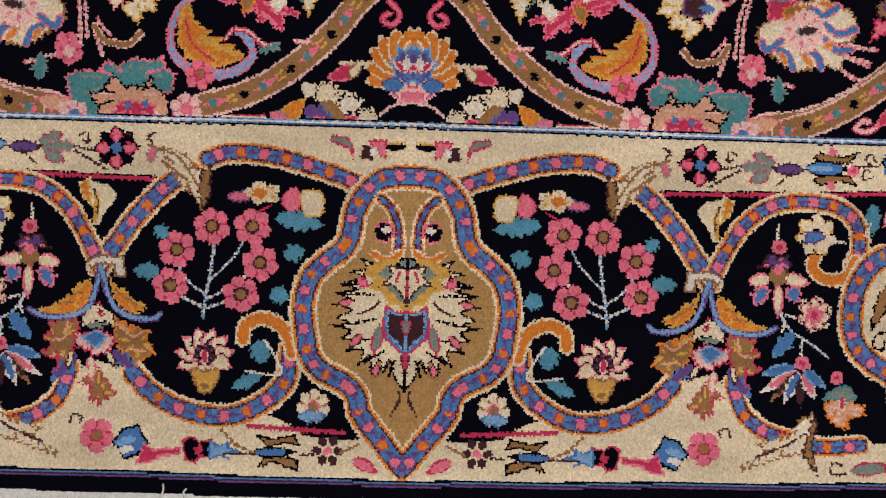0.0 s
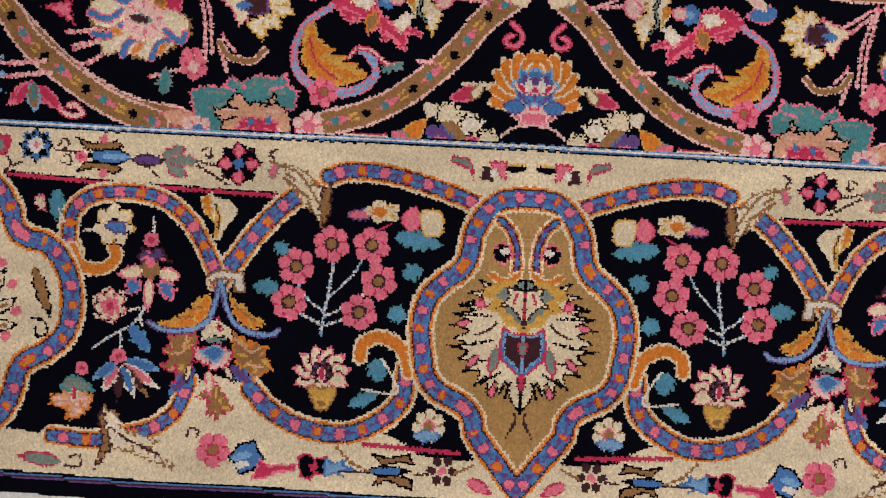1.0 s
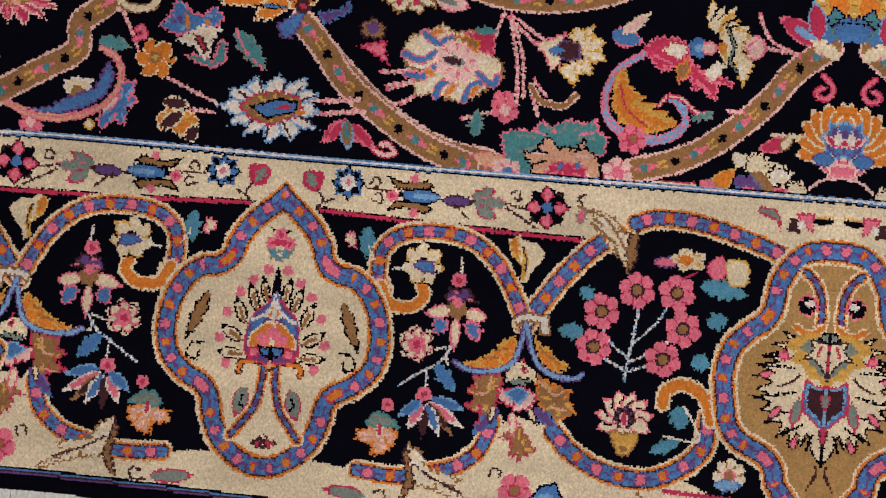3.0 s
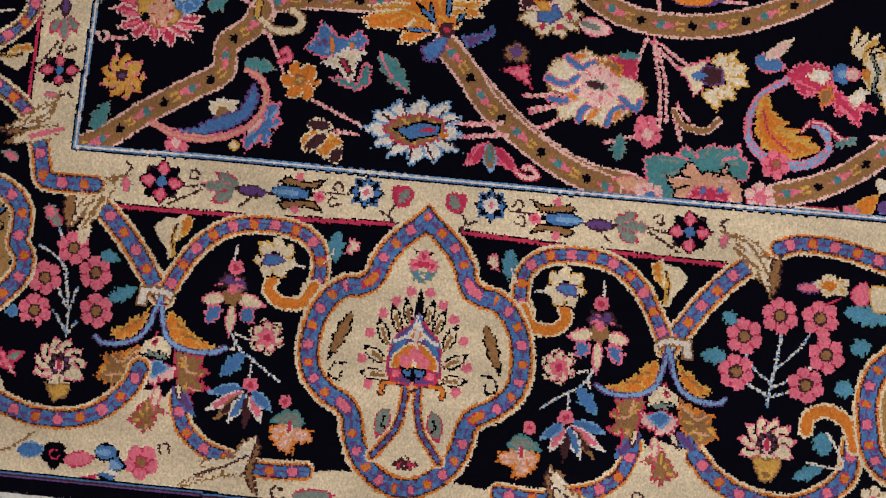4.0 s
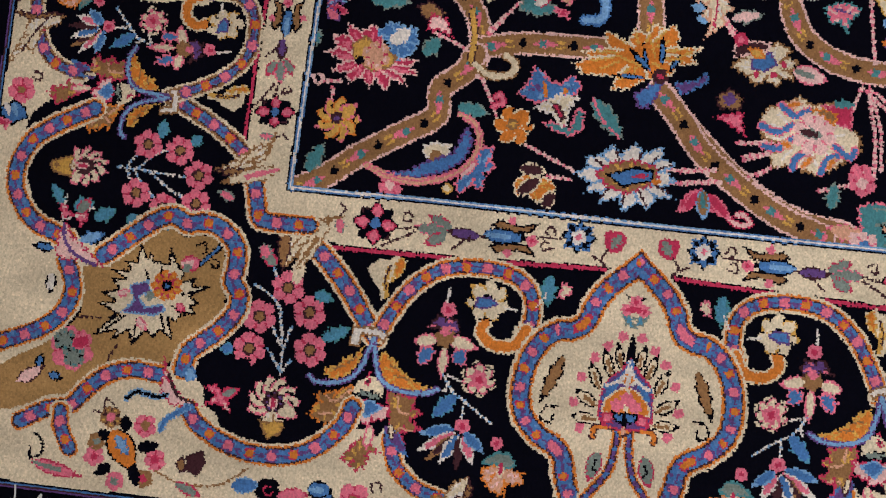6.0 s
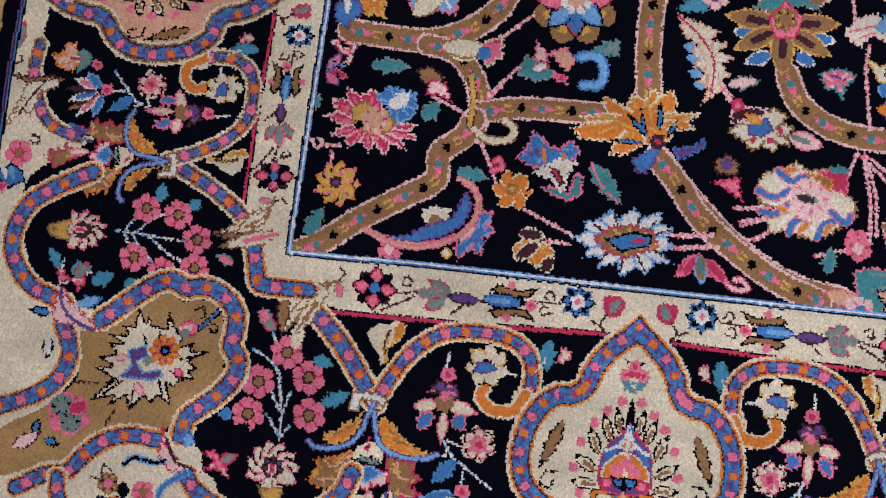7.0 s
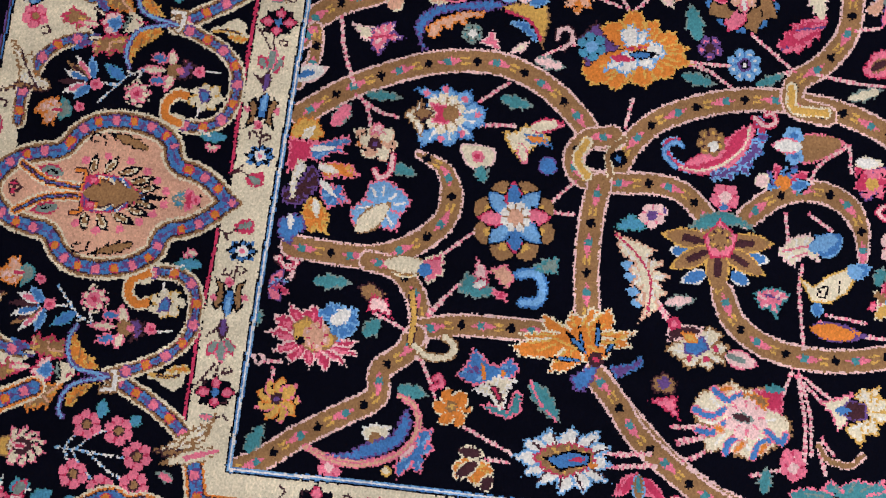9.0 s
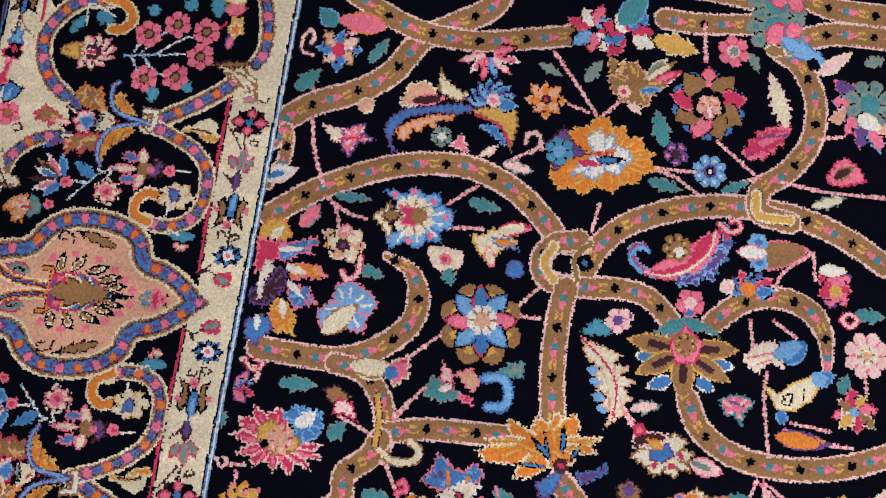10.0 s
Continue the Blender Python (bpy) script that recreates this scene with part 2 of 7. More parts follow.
def banded(w, d, run, half, own, style, total):
    """The cross-section of the scrolling bands: rims outside, dotted yarn inside."""
    g = half - d
    if style == "stripe":
        for depth, key in ((0, "c"), (2.4, "o"), (4.6, "m"), (6.2, "v")):
            tie(w, g > depth, key, own)
        tie(w, (g > 6.2) & (run % 17 < 7), "b", own)
    elif style == "blue":
        for depth, key in ((0, "c"), (3.0, state["rim"]), (5.4, "m"), (7.0, "b")):
            tie(w, g > depth, key, own)
        beads(w, run, d, own, total)
    else:
        tie(w, g > 0, "q", own)
        tie(w, g > 2.7, "n", own)
        period = 62.0
        k = np.floor(run / period)
        s = run - k * period
        tie(w, (d < 5.6 - 0.33 * np.abs(s - 16)) & (np.abs(s - 16) < 16), "p", own)
        tie(w, (d < 4.4) & (np.abs(s - 12) < 4.4), "t", own)
        tie(w, (np.abs(d - 3.4) < 1.5) & (np.abs(s - 35) < 5.5), "y", own)
        tie(w, ((d < 5.6) & (np.abs(s - 50) < 2.6)) | ((d < 2.6) & (np.abs(s - 50) < 5.6)), "k", own)


def beads(w, run, d, own, total):
    """Pink and orange dots, each in a violet halo, strung on a broken violet thread."""
    mottle = np.sin(GX[w] * 0.31 + GY[w] * 0.17) * np.sin(GY[w] * 0.27 - GX[w] * 0.11)
    tie(w, (mottle > 0.62) & (COL[w] == YARNS.index("b")) & (OWN[w] == own), "v", own)
    tie(w, (mottle < -0.66) & (COL[w] == YARNS.index("b")) & (OWN[w] == own), "d", own)
    count = max(2, round(total / 26.0))
    step = total / count
    k = np.floor(run / step)
    s = run - (k + 0.5) * step
    tie(w, (np.abs(d) < 1.3) & (np.abs(s) > step * 0.30), "v", own)
    dot = np.maximum(np.abs(s), np.abs(d)) * 0.6 + np.hypot(s, d) * 0.5
    pink, orange = k % 2 == 0, k % 2 == 1
    tie(w, (dot < 8.2) & pink, "v", own)
    tie(w, (dot < 6.3) & pink, "p", own)
    tie(w, (dot < 6.8) & orange, "r", own)
    tie(w, (dot < 5.3) & orange, "o", own)


@both
def vine(pts, width, style, taper=0, name="vine"):
    p = spline([moved(q) for q in pts])
    half = width * grown() / 2
    w = window(p, half + 6)
    if w is None:
        return
    own = begin("blue_band" if style == "blue" else "inner_band" if style == "stripe" else name)
    d, run, total = along(GX[w], GY[w], p)
    if taper:
        half = half * np.clip(0.35 + (total - run) / 110, 0, 1)
    banded(w, d, run, half, own, style, total)


SMOOTH_RIM = {"clasp", "calyx", "flower_eye", "heart", "cup_flower", "guard_flower", "guard_leaf", "bird_leaf", "lotus", "border_ground", "guard_ground", "corner_ground", "plume", "guard_tulip"}
PLAIN_FILL = SMOOTH_RIM | {"leaf", "crescent", "paisley", "gold_leaf"}


@both
def poly(pts, key, edge="", smooth=1, name="petal"):
    """A drawn outline; petals and plumes get a serrated rim and seams that run in from the notches."""
    corners = np.array([moved(q) for q in pts])
    p = spline(corners, True) if smooth else corners
    w = window(p, 4)
    if w is None:
        return
    own = begin(name)
    hit = inside(GX[w], GY[w], p)
    if not edge:
        tie(w, hit, key, own)
        return
    d, run, _ = along(GX[w], GY[w], np.vstack([p, p[0]]))
    notch = 0.0 if smooth or name in SMOOTH_RIM else 1.9 * ((run % 9.0) < 3.8)
    tie(w, hit & (d > notch), edge, own)
    inner = hit & (d > 2.4 + notch)
    tie(w, inner, key, own)
    if smooth or name in PLAIN_FILL or len(pts) < 8:
        return
    mid = corners.mean(0)
    area = np.sum(corners[:, 0] * np.roll(corners[:, 1], -1) - corners[:, 1] * np.roll(corners[:, 0], -1))
    for k in range(len(corners)):
        a, b, c = corners[k - 1], corners[k], corners[(k + 1) % len(corners)]
        turn = ((b[0] - a[0]) * (c[1] - b[1]) - (b[1] - a[1]) * (c[0] - b[0])) * (1 if area > 0 else -1)
        reach = math.hypot(*(mid - b))
        if reach < 9:
            continue
        if turn < 0:
            near, _, _ = along(GX[w], GY[w], np.array([b, b + (mid - b) * 0.5]))
            tie(w, inner & (near < 1.5), edge if edge != key else SEAM.get(key, "k"), own)
        elif reach > 18:
            near, _, _ = along(GX[w], GY[w], np.array([b + (mid - b) * 0.3, b + (mid - b) * 0.62]))
            tie(w, inner & (near < 1.5), LIGHT.get(key, key), own)


def medallion(pts, band, ground):
    """A lobed shield with a beaded blue band round its ground."""
    p = spline([moved(q) for q in pts], True, 6)
    w = window(p, 4)
    if w is None:
        return
    state["parent"] = None
    own = begin("medallion")
    hit = inside(GX[w], GY[w], p)
    d, run, total = along(GX[w], GY[w], np.vstack([p, p[0]]))
    band = band * grown()
    for depth, key in ((0, "c"), (3.4, state["rim"]), (6.2, "m"), (8.0, "b"), (band - 1, "m"), (band + 0.8, state["rim"]), (band + 3.6, "c"), (band + 6.6, ground)):
        tie(w, hit & (d > depth), key, own)
    mid = np.where(hit, d - (band + 4.6) / 2, 99.0)
    beads(w, run, mid, own, total)
    state["parent"] = own


def placed(a, b, c, d, e, f):
    state["m"] = (a, b, c, d, e, f)
    state["parent"] = None
    state["rim"] = "n" if abs(b) > abs(a) else "o"          # the side borders are tied in duller yarn


# ---- the motifs of the border

def unit_ground():
    poly([(-655, -50), (-550, -59), (-415, -62), (-281, -64), (-242, -54), (-216, -36), (-156, -31), (-96, -39), (-54, -62), (13, -63), (34, -354), (-48, -364), (-105, -360), (-119, -347), (-153, -333), (-220, -332), (-274, -320), (-310, -286), (-344, -279), (-383, -299), (-420, -338), (-458, -352), (-525, -357), (-572, -351), (-629, -356)], 'k', name='border_ground', smooth=0)
    line([(-598, -57), (-510, -61), (-415, -64), (-277, -67)], 4.7, 'r', name='guard_stripe', edge='k')
    line([(-168, -350), (-115, -353), (-55, -356)], 5.3, 'r', name='guard_stripe')


def unit_guard():
    fan((-565, -22), (-544, -21), 315, 8, 11.5, 'kb bk', inner=0.3, teeth=0, name='guard_flower')
    ros((-565, -22), 9.5, 4, 'wp', name='guard_flower')
    poly([(-618, -13), (-595, -13), (-599, -35), (-615, -32)], 'r', name='guard_leaf')
    leaf((-613, -14), (-603, -32), 12.1, 'gg', name='guard_leaf')
    line([(-600, -33), (-593, -45), (-599, -56)], 2.0, 'm')
    line([(-592, -48), (-582, -43)], 2.0, 'm')
    line([(-546, -26), (-512, -28)], 2.0, 'm')
    line([(-539, -22), (-533, -13), (-527, -19), (-532, -25)], 2.0, 'm')
    line([(-537, -39), (-525, -43), (-525, -33), (-532, -32)], 2.0, 'm')
    poly([(-520, -10), (-498, -16), (-472, -11), (-462, -19), (-480, -26), (-508, -25)], 'n', edge='k', smooth=0, name='guard_leaf')
    poly([(-520, -53), (-498, -47), (-472, -52), (-462, -44), (-480, -37), (-508, -38)], 'n', edge='k', smooth=0, name='guard_leaf')
    leaf((-455, -31), (-508, -31), 20.0, 'kbl', name='guard_tulip')
    ros((-512, -33), 7.4, 4, 'pr', name='bud')
    ros((-487, -11), 5.4, 4, 'p', name='bud')
    ros((-485, -51), 5.4, 4, 'p', name='bud')
    line([(-458, -33), (-418, -34)], 2.0, 'm')
    leaf((-452, -34), (-412, -32), 15.0, 'mv', name='guard_leaf')
    line([(-439, -36), (-420, -53)], 2.0, 'm')
    leaf((-418, -28), (-390, -15), 17.0, 'rg', teeth=2, name='guard_leaf')
    leaf((-414, -34), (-374, -30), 20.1, 'pg', teeth=3, name='guard_leaf')
    leaf((-412, -38), (-388, -50), 16.0, 'rg', name='guard_leaf')
    line([(-378, -31), (-350, -36)], 2.0, 'm')
    line([(-370, -24), (-361, -25), (-364, -14), (-371, -18)], 2.0, 'm')
    line([(-377, -36), (-339, -58)], 2.0, 'm')
    fan((-329, -32), (-312, -15), 270, 4, 17.0, 'mk kk', inner=0.1, teeth=0, name='guard_flower')
    fan((-329, -32), (-304, -31), 270, 4, 15.0, 'rp', inner=0.3, teeth=0, name='guard_flower')
    ros((-329, -32), 6.7, 4, 'b', name='guard_flower')
    line([(-287, -26), (-293, -18), (-285, -12)], 2.0, 'm')
    leaf((-290, -48), (-285, -28), 14.7, 'gp', name='guard_leaf')
    ros((-340, -365), 20.8, 5, 'prn', name='guard_flower')
    poly([(-324, -373), (-312, -357), (-292, -351), (-286, -364), (-279, -373), (-294, -388), (-310, -393), (-314, -380)], 'b', edge='k', smooth=0, name='guard_tulip')
    leaf((-318, -374), (-294, -367), 9.1, 'l', name='guard_tulip')
    leaf((-317, -383), (-295, -378), 7.8, 'w', name='guard_tulip')
    poly([(-295, -397), (-286, -372), (-275, -379), (-242, -376), (-243, -385), (-265, -388), (-280, -396)], 'r', edge='p', smooth=0, name='guard_leaf')
    poly([(-243, -368), (-230, -363), (-222, -369), (-208, -366), (-206, -389), (-220, -387), (-226, -396), (-239, -391)], 'k', edge='r', smooth=0, name='guard_flower')
    ros((-223, -379), 5.8, 4, 'r', name='guard_flower')
    poly([(-212, -367), (-199, -373), (-184, -367), (-188, -375), (-173, -380), (-191, -383), (-186, -390), (-200, -386), (-211, -391)], 'l', edge='b', smooth=0, name='guard_tulip')
    poly([(-157, -360), (-139, -364), (-112, -359), (-105, -373), (-123, -370), (-145, -375)], 'n', edge='k', smooth=0, name='guard_leaf')
    poly([(-156, -400), (-138, -392), (-107, -402), (-108, -387), (-126, -384), (-148, -386)], 'n', edge='k', smooth=0, name='guard_leaf')
    leaf((-161, -381), (-110, -379), 13.0, 'kb', name='guard_tulip')
    fan((-74, -377), (-55, -377), 300, 6, 10.4, 'mm', inner=0.35, teeth=0, name='guard_flower')
    ros((-74, -377), 5.2, 4, 'p', name='guard_flower')
    line([(-193, -383), (-160, -382)], 2.0, 'm')
    line([(-200, -353), (-180, -372), (-157, -382)], 2.6, 'n')
    line([(-107, -383), (-90, -382)], 2.0, 'm')
    line([(-61, -380), (-38, -369)], 2.0, 'n')
    line([(-371, -351), (-368, -341), (-358, -344), (-361, -352)], 2.6, 'm')
    leaf((-514, -387), (-564, -381), 17.2, 'rgg', name='guard_leaf')
    line([(-509, -391), (-492, -390), (-493, -378), (-504, -380)], 2.7, 'm')


def unit_spray_vines():
    vine([(-44, -67), (-71, -56), (-111, -44), (-158, -34), (-198, -33), (-223, -41)], 28.0, 'blue')
    vine([(-301, -293), (-277, -316), (-240, -334), (-194, -340), (-155, -326), (-126, -299), (-121, -262)], 30.2, 'blue')
    line([(-118, -265), (-128, -239), (-152, -225), (-173, -234), (-176, -250)], 13.2, 'o', edge='c', name='scroll')


def unit_scroll():
    vine([(-344, -169), (-323, -139), (-301, -108), (-269, -74), (-243, -57)], 30.2, 'blue')
    vine([(-373, -288), (-385, -321), (-410, -342), (-442, -352), (-481, -360), (-526, -357)], 26.2, 'blue')
    vine([(-347, -163), (-361, -134), (-382, -102), (-414, -78), (-455, -71), (-495, -77), (-517, -96), (-521, -126), (-513, -146)], 25.3, 'blue')
    line([(-516, -140), (-505, -159), (-481, -162), (-465, -149), (-468, -136)], 12.0, 'o', edge='c', name='scroll')
    poly([(-228, -103), (-222, -77), (-219, -55), (-237, -51), (-248, -35), (-268, -30), (-295, -26), (-274, -38), (-277, -47), (-264, -59), (-254, -74), (-239, -86)], 'c', edge='n', smooth=0, name='feather')
    poly([(-217, -47), (-232, -55), (-235, -79), (-226, -104), (-218, -84)], 'n', edge='m', smooth=0, name='feather')
    line([(-293, -27), (-258, -40), (-233, -74)], 2.0, 'n', name='feather')
    line([(-269, -50), (-243, -69)], 2.0, 'n', name='feather')
    poly([(-469, -319), (-476, -334), (-468, -358), (-457, -369), (-432, -374), (-386, -391), (-382, -385), (-412, -369), (-402, -357), (-428, -349), (-443, -345), (-451, -328)], 'c', edge='n', smooth=0, name='feather')
    poly([(-469, -319), (-476, -334), (-469, -361), (-479, -397), (-467, -387), (-455, -366), (-462, -344)], 'n', edge='m', smooth=0, name='feather')
    line([(-462, -344), (-432, -361), (-402, -373)], 2.0, 'm', name='feather')
    poly([(-371, -73), (-358, -67), (-353, -73), (-338, -74), (-326, -86), (-332, -99), (-341, -109), (-346, -123), (-353, -120), (-352, -103), (-367, -90)], 'c', edge='', smooth=0, name='leaf')
    poly([(-371, -73), (-358, -68), (-354, -102), (-362, -96), (-368, -88)], 'o', edge='y', smooth=0, name='leaf')
    poly([(-354, -79), (-348, -84), (-345, -101), (-349, -121), (-354, -119), (-352, -99)], 'y', edge='', smooth=0, name='leaf')
    line([(-353, -81), (-348, -95), (-349, -109)], 1.9, 'm', name='leaf')
    poly([(-354, -183), (-373, -194), (-376, -202), (-388, -210), (-400, -217), (-417, -221), (-403, -229), (-377, -227), (-359, -221), (-348, -199)], 'o', edge='y', smooth=0, name='petal')
    poly([(-333, -178), (-322, -192), (-309, -197), (-305, -206), (-291, -210), (-287, -218), (-301, -226), (-314, -221), (-327, -208)], 'o', edge='y', smooth=0, name='petal')
    line([(-375, -204), (-363, -200)], 1.9, 'n', name='petal')
    line([(-389, -214), (-371, -212)], 1.9, 'n', name='petal')
    line([(-324, -196), (-316, -203)], 1.9, 'n', name='petal')
    line([(-312, -206), (-300, -212)], 1.9, 'n', name='petal')
    poly([(-402, -234), (-366, -229), (-363, -238), (-372, -284), (-395, -294), (-387, -280), (-412, -273), (-397, -262), (-408, -252), (-398, -245)], 'n', edge='r', smooth=0, name='palmette')
    poly([(-325, -226), (-310, -234), (-279, -244), (-286, -250), (-277, -262), (-279, -266), (-273, -269), (-296, -281), (-314, -272), (-326, -253)], 'n', edge='o', smooth=0, name='palmette')
    line([(-393, -256), (-380, -253), (-378, -236)], 1.9, 's', name='palmette')
    line([(-397, -275), (-382, -273)], 1.9, 's', name='palmette')
    line([(-323, -234), (-304, -250), (-294, -245)], 1.9, 's', name='palmette')
    line([(-303, -265), (-288, -267)], 1.9, 's', name='palmette')
    leaf((-366, -272), (-396, -305), 16.4, 'bv', name='petal')
    leaf((-325, -267), (-297, -290), 16.4, 'bv', name='petal')
    poly([(-340, -286), (-366, -305), (-353, -308), (-349, -329), (-342, -326), (-340, -333), (-328, -323), (-317, -318), (-328, -301)], 'n', edge='r', smooth=0, name='palmette')
    leaf((-372, -269), (-376, -290), 8.2, 'mc', name='petal')
    leaf((-332, -268), (-320, -287), 8.2, 'mc', name='petal')
    leaf((-350, -274), (-347, -305), 11.9, 'pc', name='petal')
    poly([(-360, -228), (-351, -216), (-342, -215), (-329, -223), (-324, -237), (-361, -241)], 'c', edge='', smooth=0, name='petal')
    poly([(-345, -227), (-343, -204), (-336, -226)], 'm', edge='r', smooth=0, name='petal')
    poly([(-359, -237), (-349, -233), (-332, -232), (-327, -241), (-358, -246)], 'g', edge='k', smooth=0, name='petal')
    poly([(-372, -246), (-359, -247), (-346, -242), (-331, -244), (-322, -252), (-326, -267), (-336, -272), (-345, -276), (-353, -270), (-367, -265)], 'q', edge='r', smooth=0, name='flower')
    poly([(-362, -251), (-347, -243), (-332, -249), (-337, -259), (-343, -266), (-354, -259)], 'b', edge='l', smooth=0, name='flower_eye')
    line([(-422, -222), (-409, -228), (-388, -230), (-366, -225), (-353, -214), (-347, -195), (-344, -180), (-343, -170)], 4.1, 'l', edge='v', name='stem')
    line([(-343, -170), (-338, -183), (-333, -201), (-322, -219), (-303, -228), (-280, -229), (-272, -223)], 4.1, 'l', edge='v', name='stem')
    poly([(-360, -164), (-344, -156), (-316, -157), (-313, -182), (-326, -182), (-328, -167), (-345, -168), (-354, -174)], 'w', edge='n', smooth=0, name='clasp')
    line([(-422, -117), (-424, -99)], 2.2, 'w')
    ros((-425, -126), 9.7, 5, 'pr', name='bud')
    poly([(-442, -150), (-436, -135), (-425, -135), (-414, -132), (-403, -146), (-397, -152), (-412, -151), (-436, -156)], 'v', edge='m', smooth=0, name='purple_flower')
    poly([(-453, -170), (-441, -165), (-432, -179), (-436, -191), (-452, -191)], 'b', edge='p', smooth=0, name='purple_flower')
    poly([(-417, -176), (-403, -169), (-392, -181), (-397, -197), (-408, -194)], 'b', edge='p', smooth=0, name='purple_flower')
    leaf((-428, -161), (-463, -168), 17.1, 'pc', name='purple_flower')
    leaf((-415, -163), (-388, -168), 17.1, 'pc', name='purple_flower')
    ros((-424, -160), 11.9, 6, 'nn', name='flower_eye')
    ros((-424, -152), 6.0, 5, 'pp', name='flower_eye')
    leaf((-425, -171), (-424, -209), 13.4, 'pc', name='purple_flower')
    line([(-426, -203), (-441, -224), (-455, -233), (-487, -255)], 2.2, 'w', dash=1)
    line([(-432, -204), (-446, -209)], 1.9, 'w')
    line([(-454, -232), (-453, -259)], 2.2, 'w', dash=1)
    line([(-435, -212), (-430, -224)], 1.9, 'w')
    ros((-468, -204), 21.6, 6, 'cc', name='flower')
    fan((-468, -204), (-449, -209), 310, 7, 14.9, 'pc pc', inner=0.3, teeth=0, name='flower')
    ros((-468, -205), 11.2, 6, 'pr', name='flower_eye')
    leaf((-444, -226), (-419, -256), 20.9, 'eb', teeth=3)
    ros((-455, -262), 9.7, 5, 'pr', name='bud')
    leaf((-446, -267), (-406, -276), 14.9, 'lbb', name='bell_flower')
    leaf((-448, -271), (-406, -297), 12.7, 'wpp', name='bell_flower')
    leaf((-448, -273), (-418, -307), 11.2, 'nm', name='bell_flower')
    leaf((-451, -273), (-433, -309), 13.4, 'wbb', name='bell_flower')
    leaf((-454, -274), (-453, -315), 11.2, 'mm', name='bell_flower')
    leaf((-456, -274), (-471, -305), 13.4, 'wpp', name='bell_flower')
    leaf((-458, -270), (-482, -290), 14.9, 'lbb', name='bell_flower')
    poly([(-522, -306), (-498, -300), (-480, -309), (-483, -322), (-491, -333), (-507, -340), (-512, -327), (-532, -322), (-529, -310), (-536, -310)], 's', edge='o', smooth=0, name='bell_flower')
    line([(-509, -320), (-511, -338)], 2.3, 'o', name='bell_flower')
    line([(-497, -314), (-490, -329)], 2.3, 'o', name='bell_flower')
    poly([(-522, -300), (-512, -287), (-498, -287), (-485, -296), (-479, -305), (-498, -303), (-505, -308), (-515, -305)], 'g', edge='t', smooth=0, name='calyx')
    ros((-496, -278), 8.3, 5, 'pr', name='bud')
    leaf((-504, -300), (-503, -319), 9.1, 'cr', name='calyx')
    leaf((-537, -72), (-537, -109), 20.5, 'te', name='leaf')
    poly([(-562, -80), (-551, -78), (-547, -99), (-557, -98), (-565, -90)], 'c', edge='p', smooth=0, name='bud')
    line([(-535, -94), (-526, -110)], 1.9, 'w')
    fan((-469, -110), (-443, -115), 310, 7, 19.4, 'yc cc', inner=0.25, teeth=0, name='flower')
    poly([(-483, -113), (-472, -105), (-456, -106), (-454, -121), (-465, -121)], 'b', edge='v', smooth=0, name='flower_eye')
    line([(-503, -118), (-488, -116)], 2.2, 'w')


def unit_spray():
    line([(-223, -225), (-218, -185), (-211, -132)], 3.3, 'w', dash=1)
    line([(-222, -199), (-246, -179), (-260, -153)], 2.6, 'w', dash=1)
    line([(-218, -185), (-187, -151), (-175, -124)], 2.6, 'w', dash=1)
    line([(-220, -205), (-186, -185), (-164, -164)], 2.6, 'w', dash=1)
    line([(-223, -215), (-252, -200)], 2.6, 'w', dash=1)
    line([(-222, -215), (-186, -204)], 2.6, 'w', dash=1)
    ros((-216, -120), 21.8, 6, 'pmn', name='flower')
    ros((-169, -119), 21.9, 6, 'pmn', name='flower')
    ros((-255, -148), 21.8, 6, 'pmn', name='flower')
    ros((-159, -161), 21.8, 6, 'pmn', name='flower')
    ros((-262, -190), 21.7, 6, 'pmn', name='flower')
    ros((-180, -198), 21.8, 6, 'pmn', name='flower')
    ros((-219, -271), 25.0, 8, 'cc', name='daisy')
    fan((-219, -271), (-251, -285), 225, 8, 19.5, 'pc', inner=0.08, teeth=0, name='daisy')
    ros((-219, -269), 14.0, 7, 'mm', name='flower_eye')
    leaf((-220, -263), (-219, -283), 10.8, 'qr', name='flower_eye')
    poly([(-237, -287), (-228, -284), (-218, -288), (-209, -284), (-200, -286), (-203, -301), (-210, -312), (-217, -315), (-226, -313), (-231, -301)], 'y', edge='n', smooth=0, name='calyx')
    ros((-218, -305), 4.7, 4, 'n', name='calyx')
    leaf((-267, -134), (-281, -121), 19.8, 'te')
    leaf((-275, -174), (-305, -173), 22.4, 'te', teeth=3)
    leaf((-131, -153), (-108, -143), 23.9, 'te', teeth=3)
    leaf((-146, -197), (-123, -199), 23.8, 'te', teeth=2)
    leaf((-150, -276), (-161, -250), 27.7, 'te', teeth=3)
    leaf((-186, -307), (-150, -289), 18.4, 'te')
    line([(-170, -287), (-130, -288), (-151, -250)], 2.0, 'w')


def unit_owl_side():
    leaf((-142, -107), (-86, -115), 26.5, 'te', teeth=5)
    leaf((-126, -100), (-120, -70), 26.6, 'rp', name='petal')
    poly([(-114, -76), (-89, -77), (-88, -103), (-109, -104)], 'c', edge='y', name='petal')
    leaf((-199, -85), (-166, -83), 14.6, 'vp', name='petal')
    bloom((-176, -79), (-137, -80), 27.9, 'yco', 5, name='tulip')
    line([(-166, -104), (-149, -94)], 2.7, 'r')
    ros((-92, -326), 19.8, 7, 'cpn', name='flower')
    leaf((-109, -338), (-76, -337), 17.1, 'bl', name='petal')


